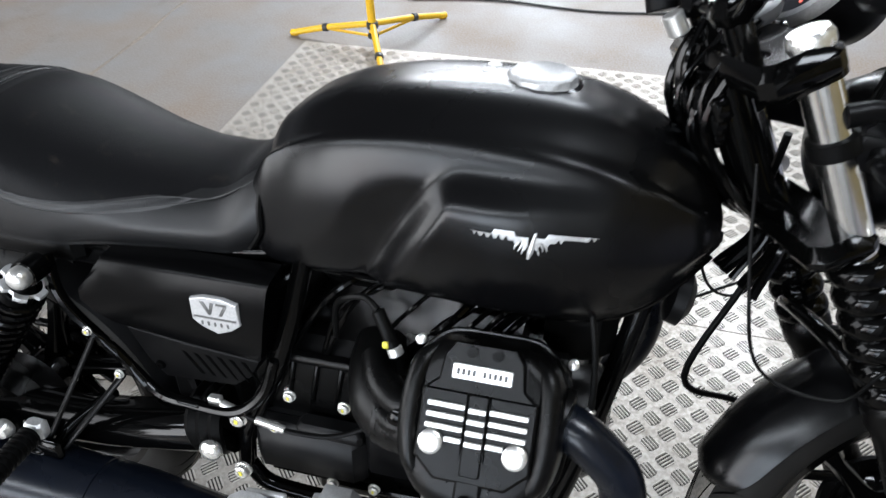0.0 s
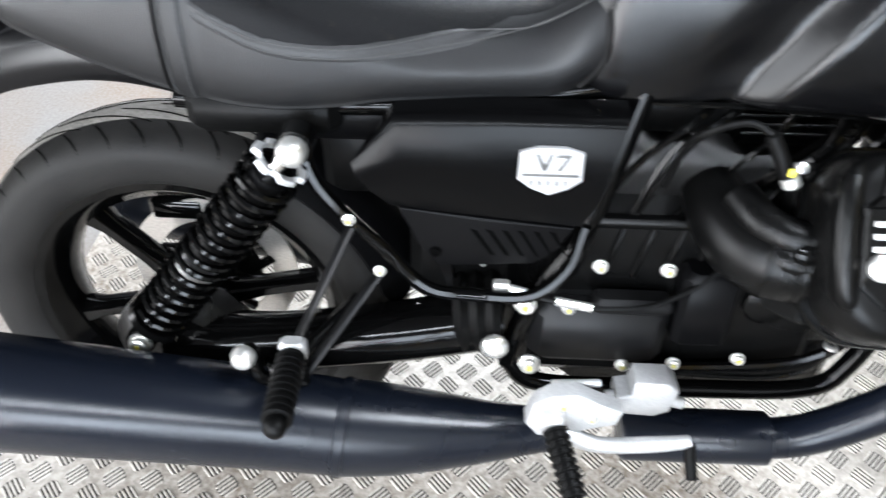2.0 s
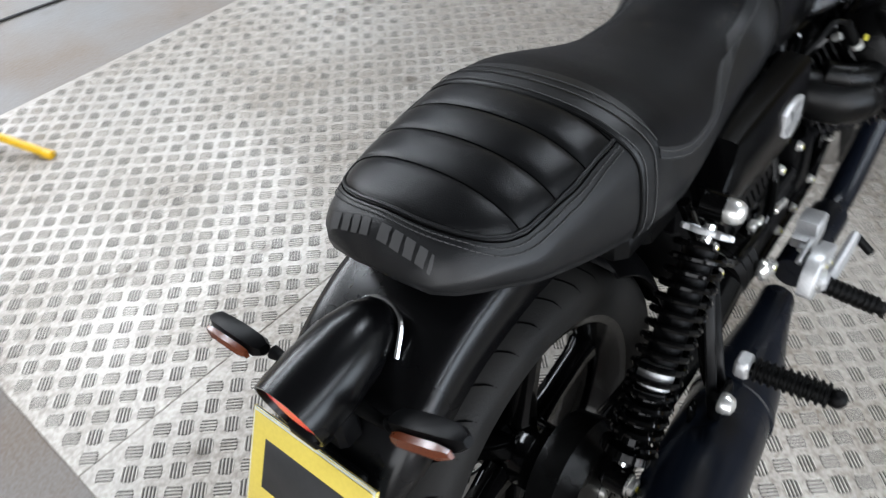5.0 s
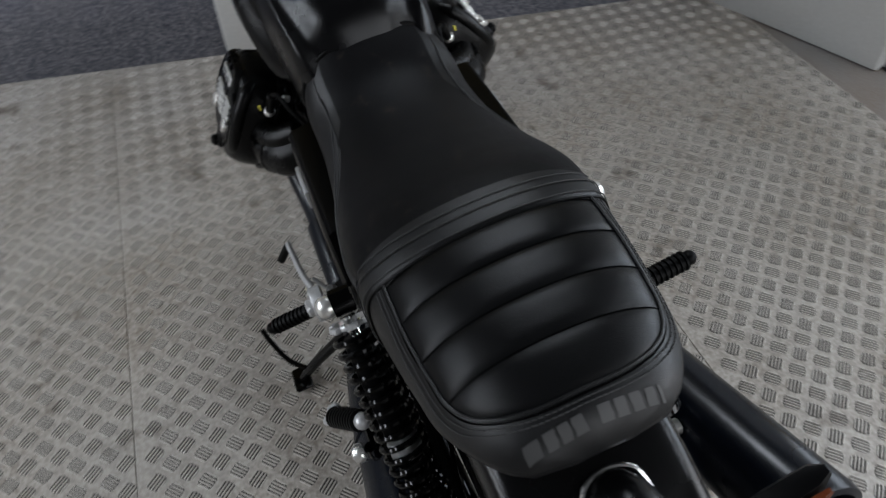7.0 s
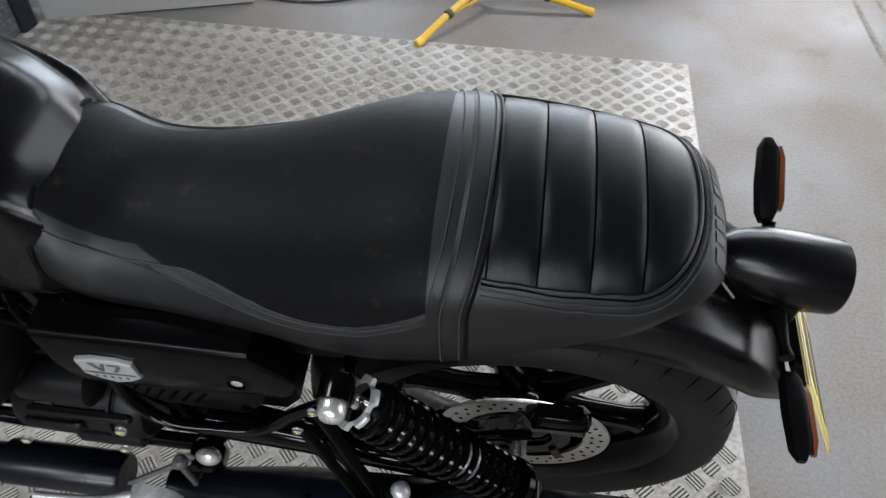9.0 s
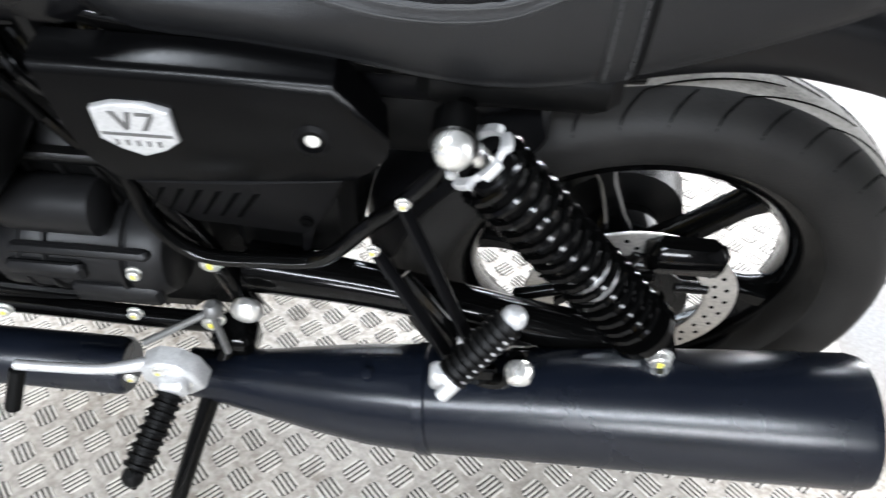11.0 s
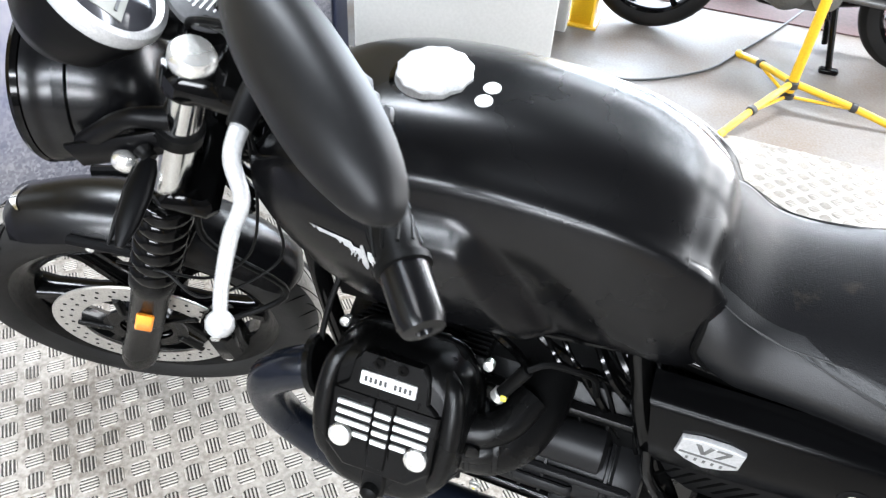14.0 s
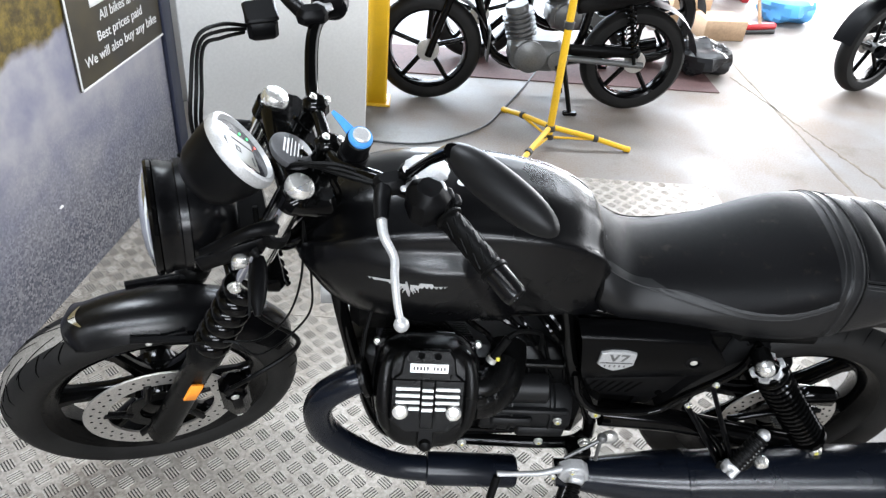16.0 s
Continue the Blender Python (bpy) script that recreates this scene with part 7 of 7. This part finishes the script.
# right-hand brake reservoir and its hoses
res = part("brake_reservoir", Geo().box((0, 0, 0), (0.05, 0.052, 0.038), 0.006, m=Matrix.Translation(bar_at(0.058, 0.026, -0.222)) @ STEER.to_3x3().to_4x4()).box((0, 0, 0.022), (0.054, 0.056, 0.010), 0.004, m=Matrix.Translation(bar_at(0.058, 0.026, -0.222)) @ STEER.to_3x3().to_4x4()), PLASTIC, bike, "black front brake reservoir")
for k in range(3):
    o = 0.007 * k
    part("hose", Geo().tube([bar_at(0.050 - o, 0.050, -0.215), bar_at(0.056 - o, 0.10, -0.19 + o), bar_at(0.060 - o, 0.165 - o, -0.14), bar_at(0.020, 0.19 - o, -0.085 + o), bar_at(-0.05, 0.17 - o, -0.05), bar_at(-0.13, 0.10, -0.03)], 0.0032, 8, 7), RUBBER, res)
for k in range(3):
    part("hose", Geo().tube([bars(0.115, -0.02, 0.175), bars(0.085, 0.012, 0.135 - 0.01 * k), bars(0.045, 0.035 + 0.01 * k, 0.08), bars(0.0, 0.06, 0.04 + 0.008 * k), bars(-0.10, 0.02, 0.05)], 0.004, 8, 6), RUBBER, handlebar)
for k in range(3):
    s = 1 if k != 1 else -1
    part("control_cable", Geo().tube([bars(-0.10, -0.01, s * 0.06), bars(-0.22, -0.05 - 0.01 * k, s * 0.085), bars(-0.32, -0.06 - 0.02 * k, s * 0.10), bars(-0.37, -0.02, s * (0.12 + 0.015 * k)), bars(-0.36, 0.04, s * 0.13), bars(-0.40, 0.10, s * 0.11)], 0.0022, 7, 7), RUBBER, handlebar)
# yoke furniture: ignition cover, fob
KN = (STEER.to_3x3() @ Vector((-0.5, 0.0, 0.86))).normalized()
kc = bars(0.028, 0.054, 0.032)
part("yoke_cover", Geo().lathe([(0.030, -0.014), (0.036, -0.006), (0.036, 0.0), (0.032, 0.003)], kc, KN, 32), YOKEGREY, handlebar, "grey round yoke cover")
for k in range(6):
    q = Matrix.Translation(kc + KN * 0.0035) @ KN.to_track_quat("Z", "X").to_matrix().to_4x4()
    part("print_bar", Geo().box((0.015 - 0.0058 * k, 0, 0), (0.0030 if k < 2 else 0.0018, 0.042 - 0.005 * abs(k - 2), 0.0006), 0.0001, m=q), SIGNWHITE, handlebar)
fob = part("ignition_switch", Geo().rod((0.968, 0.078, 1.0), (0.950, 0.100, 1.066), 0.020).rod((0.962, 0.086, 1.02), (0.958, 0.091, 1.036), 0.0235), PLASTIC, bike, "black ignition switch under a blue key fob")
FN = Vector((-0.25, 0.30, 0.92)).normalized()
FC = Vector((0.949, 0.101, 1.068))
part("fob_ring", Geo().lathe([(0.012, -0.003), (0.0175, -0.002), (0.0185, 0.002), (0.0165, 0.006), (0.012, 0.007)], FC, FN, 28), BLUE, fob, "blue plastic key fob collar")
part("fob_disc", Geo().lathe([(0.0125, 0.004), (0.013, 0.009), (0.0105, 0.0115), (0.004, 0.012)], FC, FN, 26), CAST, fob, "silver key disc")
part("key_fob", Geo().loft([[FC + Vector(p) for p in row] for row in (((0.010, -0.016, 0.004), (0.020, -0.004, 0.002), (0.021, -0.004, 0.005), (0.011, -0.016, 0.007)), ((0.026, -0.026, 0.014), (0.032, -0.016, 0.012), (0.033, -0.016, 0.015), (0.027, -0.026, 0.017)), ((0.040, -0.034, 0.020), (0.043, -0.028, 0.019), (0.044, -0.028, 0.0215), (0.041, -0.034, 0.0225)))]), BLUE, fob, "blue plastic key flap")
part("lock_barrel", Geo().rod(bars(0.035, -0.02, 0.035), bars(0.06, -0.022, 0.035), 0.012), BOLT, handlebar, "metal steering lock barrel")
part("front_plate", Geo().box((1.0, 0.05, 0.665), (0.05, 0.004, 0.05), 0.002), CAST, bike, "small metal plate below the tank")
part("horn", Geo().lathe([(0.02, 0), (0.035, 0.006), (0.037, 0.02), (0.02, 0.03)], (1.02, -0.04, 0.70), (1, 0, -0.2), 24), PLASTIC, bike, "black horn below the tank")


# ---- things across the workshop ----
def parked_wheel(parent, c, r, w, name):
    wh = part(name, Geo().lathe([(r * 0.70, -w * 0.4), (r * 0.74, -w * 0.45), (r * 0.74, w * 0.45), (r * 0.70, w * 0.4), (r * 0.66, 0), (r * 0.70, -w * 0.4)], c, (0, 1, 0), 40, caps=False), GLOSS, parent)
    tp = [(r * 0.72, -w * 0.42), (r * 0.80, -w * 0.5), (r * 0.90, -w * 0.48), (r * 0.97, -w * 0.28), (r, 0), (r * 0.97, w * 0.28), (r * 0.90, w * 0.48), (r * 0.80, w * 0.5), (r * 0.72, w * 0.42)]
    part("tyre", Geo().lathe(tp, c, (0, 1, 0), 48, caps=False), TYRE, wh)
    part("hub", Geo().rod((c[0], c[1] - 0.05, c[2]), (c[0], c[1] + 0.05, c[2]), 0.03), GREYALU, wh)
    for k in range(5):
        a = radians(72 * k + 20)
        part("spoke", Geo().rod((c[0] + 0.025 * math.cos(a), c[1], c[2] + 0.025 * math.sin(a)), (c[0] + r * 0.68 * math.cos(a), c[1], c[2] + r * 0.68 * math.sin(a)), 0.012), GLOSS, wh)
    part("brake_drum", Geo().lathe([(0.02, 0), (0.055, 0.004), (0.055, 0.008), (0.02, 0.012)], (c[0], c[1] + 0.04, c[2]), (0, 1, 0), 28), STEEL, wh)
    return wh


def commuter(m, label):
    """A small parked motorcycle: x ahead, contact points on z = 0."""
    b = thing("parked_motorcycle", label, "motorcycle", m, "parked motorcycles")
    r = 0.265
    parked_wheel(b, (0, 0, r), r, 0.09, "rear_wheel")
    parked_wheel(b, (1.03, 0, r), r, 0.08, "front_wheel")
    part("tank", Geo().loft([[(x, w * math.cos(2 * math.pi * k / 20), z + h * math.sin(2 * math.pi * k / 20)) for k in range(20)] for x, w, z, h in ((0.40, 0.05, 0.68, 0.04), (0.46, 0.10, 0.70, 0.07), (0.60, 0.13, 0.72, 0.09), (0.72, 0.12, 0.72, 0.08), (0.80, 0.05, 0.70, 0.04))]), GLOSS, b)
    part("seat", Geo().loft([[(x, w * math.cos(2 * math.pi * k / 16), z + h * math.sin(2 * math.pi * k / 16)) for k in range(16)] for x, w, z, h in ((-0.15, 0.06, 0.70, 0.02), (-0.05, 0.11, 0.69, 0.04), (0.2, 0.12, 0.67, 0.045), (0.40, 0.09, 0.66, 0.04), (0.45, 0.05, 0.66, 0.03))]), VINYL, b)
    part("tail_panel", Geo().prism([(-0.22, 0.66), (0.05, 0.66), (0.38, 0.62), (0.34, 0.50), (0.12, 0.54)], -0.10, 0.105, 0.02, 0.01), GLOSS, b)
    part("side_stripe", Geo().prism([(0.10, 0.625), (0.30, 0.605), (0.30, 0.598), (0.10, 0.618)], 0.10, 0.1065, 0.001, 0.0005), SIGNWHITE, b)
    part("crankcase", Geo().box((0.50, 0, 0.28), (0.26, 0.20, 0.15), 0.03).lathe([(0.03, 0), (0.075, 0.006), (0.078, 0.03), (0.05, 0.045)], (0.54, 0.09, 0.285), (0, 1, 0), 28).lathe([(0.03, 0), (0.05, 0.005), (0.05, 0.02)], (0.40, 0.09, 0.27), (0, 1, 0), 22), GREYALU, b, "grey alloy engine")
    cylb = part("cylinder", Geo().rod((0.57, 0, 0.34), (0.62, 0, 0.50), 0.055), GREYALU, b)
    for k in range(6):
        part("fin", Geo().lathe([(0.05, 0), (0.078, 0.001), (0.078, 0.004), (0.05, 0.005)], (0.575 + k * 0.007, 0, 0.355 + k * 0.022), (0.3, 0, 1), 20), GREYALU, cylb)
    part("frame", Geo().tube([(0.88, 0, 0.72), (0.80, 0, 0.50), (0.70, 0, 0.25), (0.45, 0, 0.20), (0.30, 0, 0.30), (0.25, 0, 0.55)], 0.02, 10, 5), GLOSS, b)
    for s in (1, -1):
        part("fork_leg", Geo().rod((0.86, s * 0.075, 0.80), (1.03, s * 0.075, r - 0.02), 0.018), GLOSS, b)
        part("swing_arm", Geo().rod((0.36, s * 0.085, 0.28), (-0.03, s * 0.085, r), 0.016), GREYALU if s > 0 else GLOSS, b)
        part("shock", Geo().rod((0.10, s * 0.10, 0.56), (0.02, s * 0.10, r + 0.01), 0.010).coil((0.095, s * 0.10, 0.54), (0.035, s * 0.10, 0.32), 0.022, 0.004, 9, 5, 10), GLOSS, b)
    part("chain_guard", Geo().box((0.18, 0.095, 0.33), (0.36, 0.03, 0.05), 0.012, m=Matrix.Rotation(radians(0), 4, "Y")), PLASTIC, b)
    part("front_mudguard", Geo().loft([[(1.03 + (r + 0.035) * math.cos(radians(a)), y, r + (r + 0.035 - 0.02 * abs(y) / 0.05) * math.sin(radians(a))) for y in (-0.05, -0.025, 0, 0.025, 0.05)] for a in range(55, 186, 10)], closed=False, caps=False), PLASTIC, b)
    part("mudflap", Geo().box((0.735, 0, 0.30), (0.01, 0.09, 0.16), 0.003), GREYALU, b)
    part("rear_mudguard", Geo().loft([[((r + 0.04) * math.cos(radians(a)), y, r + (r + 0.04 - 0.02 * abs(y) / 0.06) * math.sin(radians(a))) for y in (-0.06, -0.03, 0, 0.03, 0.06)] for a in range(60, 171, 10)], closed=False, caps=False), PLASTIC, b)
    part("handlebar", Geo().tube([(0.70, 0.32, 0.93), (0.80, 0.15, 0.95), (0.85, 0, 0.90), (0.80, -0.15, 0.95), (0.70, -0.32, 0.93)], 0.011, 10, 5), GLOSS, b)
    part("headlamp", Geo().lathe([(0.03, 0), (0.08, 0.05), (0.085, 0.1), (0.07, 0.11)], (0.92, 0, 0.78), (1, 0, 0), 24), GLOSS, b)
    part("exhaust", Geo().tube([(0.66, -0.06, 0.42), (0.74, -0.08, 0.30), (0.60, -0.10, 0.16), (0.30, -0.13, 0.20), (-0.15, -0.14, 0.30)], [0.016, 0.016, 0.02, 0.035, 0.035], 12, 5), GLOSS, b)
    part("centre_stand", Geo().rod((0.36, 0.09, 0.24), (0.30, 0.13, 0.01), 0.012).rod((0.36, -0.09, 0.24), (0.30, -0.13, 0.01), 0.012).rod((0.335, 0.106, 0.15), (0.335, -0.106, 0.15), 0.008).box((0.30, 0.13, 0.012), (0.07, 0.03, 0.02), 0.004), GLOSS, b)
    part("rider_peg", Geo().rod((0.40, 0.10, 0.24), (0.40, 0.22, 0.24), 0.010), RUBBER, b)
    return b


near = commuter(pose(-0.265, -2.262, 0, 0, 0, 1), "black commuter motorcycle with grey engine parked on concrete")
copy_thing(near, pose(-0.55, -2.95, 0, 0, 0, 6))
far = copy_thing(near, pose(-1.78, -2.72, 0, 0, 0, 205))

mat_ = Geo().box((0.05, -2.75, 0.003), (1.9, 0.42, 0.006), 0.002)
tagged(part("floor_mat", mat_, REDMAT), "dull red painted strip on the concrete floor", "floor strip", kind="structure")
shelf = thing("storage_shelf", "red steel shelf against the far wall", "shelf", pose(-1.30, -4.55, 0))
for x in (-0.45, 0.45):
    part("upright", Geo().box((x, 0, 0.9), (0.05, 0.35, 1.8), 0.006), REDPAINT, shelf)
for z in (0.12, 0.55, 1.0, 1.45):
    part("shelf_board", Geo().box((0, 0, z), (0.9, 0.34, 0.03), 0.004), REDPAINT, shelf)
for x, z, h in ((-0.3, 0.135, 0.25), (-0.12, 0.135, 0.2), (0.1, 0.135, 0.28), (0.3, 0.135, 0.22), (-0.2, 0.565, 0.2), (0.15, 0.565, 0.25)):
    tin = thing("paint_tin", "pale cylindrical tin standing on the red shelf", "tin", pose(-1.30 + x, -4.50, z), "tins on the shelf")
    part("tin_body", Geo().lathe([(0.07, 0), (0.072, 0.004), (0.07, h - 0.01), (0.072, h - 0.004), (0.06, h)], (0, 0, 0.001), (0, 0, 1), 20), WHITE, tin)
for x, y, a, s in ((-1.22, -3.55, 8, (0.30, 0.22, 0.13)), (-1.10, -3.85, -5, (0.26, 0.20, 0.22))):
    bx_ = thing("cardboard_box", "closed brown cardboard box on the workshop floor", "box", pose(x, y, 0, 0, 0, a), "cardboard boxes")
    part("carton", Geo().box((0, 0, s[2] / 2), s, 0.004), CARD, bx_)
    part("tape", Geo().box((0, 0, s[2] + 0.0006), (s[0] * 0.98, 0.04, 0.0012), 0.0003), CARD, bx_)


def crumpled(name, label, category, c, s, mat, seed):
    g = Geo().ball((0, 0, 0), (1, 1, 1), 26, 16)
    noise.seed_set(seed)
    for i, v in enumerate(g.v):
        p = Vector(v)
        k = 1 + 0.35 * noise.noise(p * 1.7) + 0.14 * abs(noise.noise(p * 5.1))
        g.v[i] = (p.x * s[0] * k, p.y * s[1] * k, max(-s[2] * 0.86, p.z * s[2] * k))
    t = thing(name, label, category, pose(c[0], c[1], s[2] * 0.87))
    part("crumpled_film", g, mat, t, smooth=25)
    return t


crumpled("bin_bag", "crumpled black bin bag on the concrete floor", "bag", (-0.86, -2.86), (0.17, 0.14, 0.10), BAGBLACK, 3)
crumpled("plastic_sheet", "crumpled blue plastic sheet on the floor", "sheet", (-1.86, -4.0), (0.20, 0.16, 0.12), BAGBLUE, 5)
broom = thing("broom_head", "red broom head leaning by the shelf", "broom", pose(-1.56, -3.66, 0, 0, 0, 15))
part("brush_block", Geo().box((0, 0, 0.05), (0.26, 0.05, 0.04), 0.01), REDPAINT, broom)
part("bristles", Geo().box((0, 0, 0.016), (0.25, 0.06, 0.03), 0.006), BLACKTAPE, broom)
part("broom_handle", Geo().rod((0, 0, 0.06), (0.05, -0.6, 1.2), 0.012), CARD, broom)
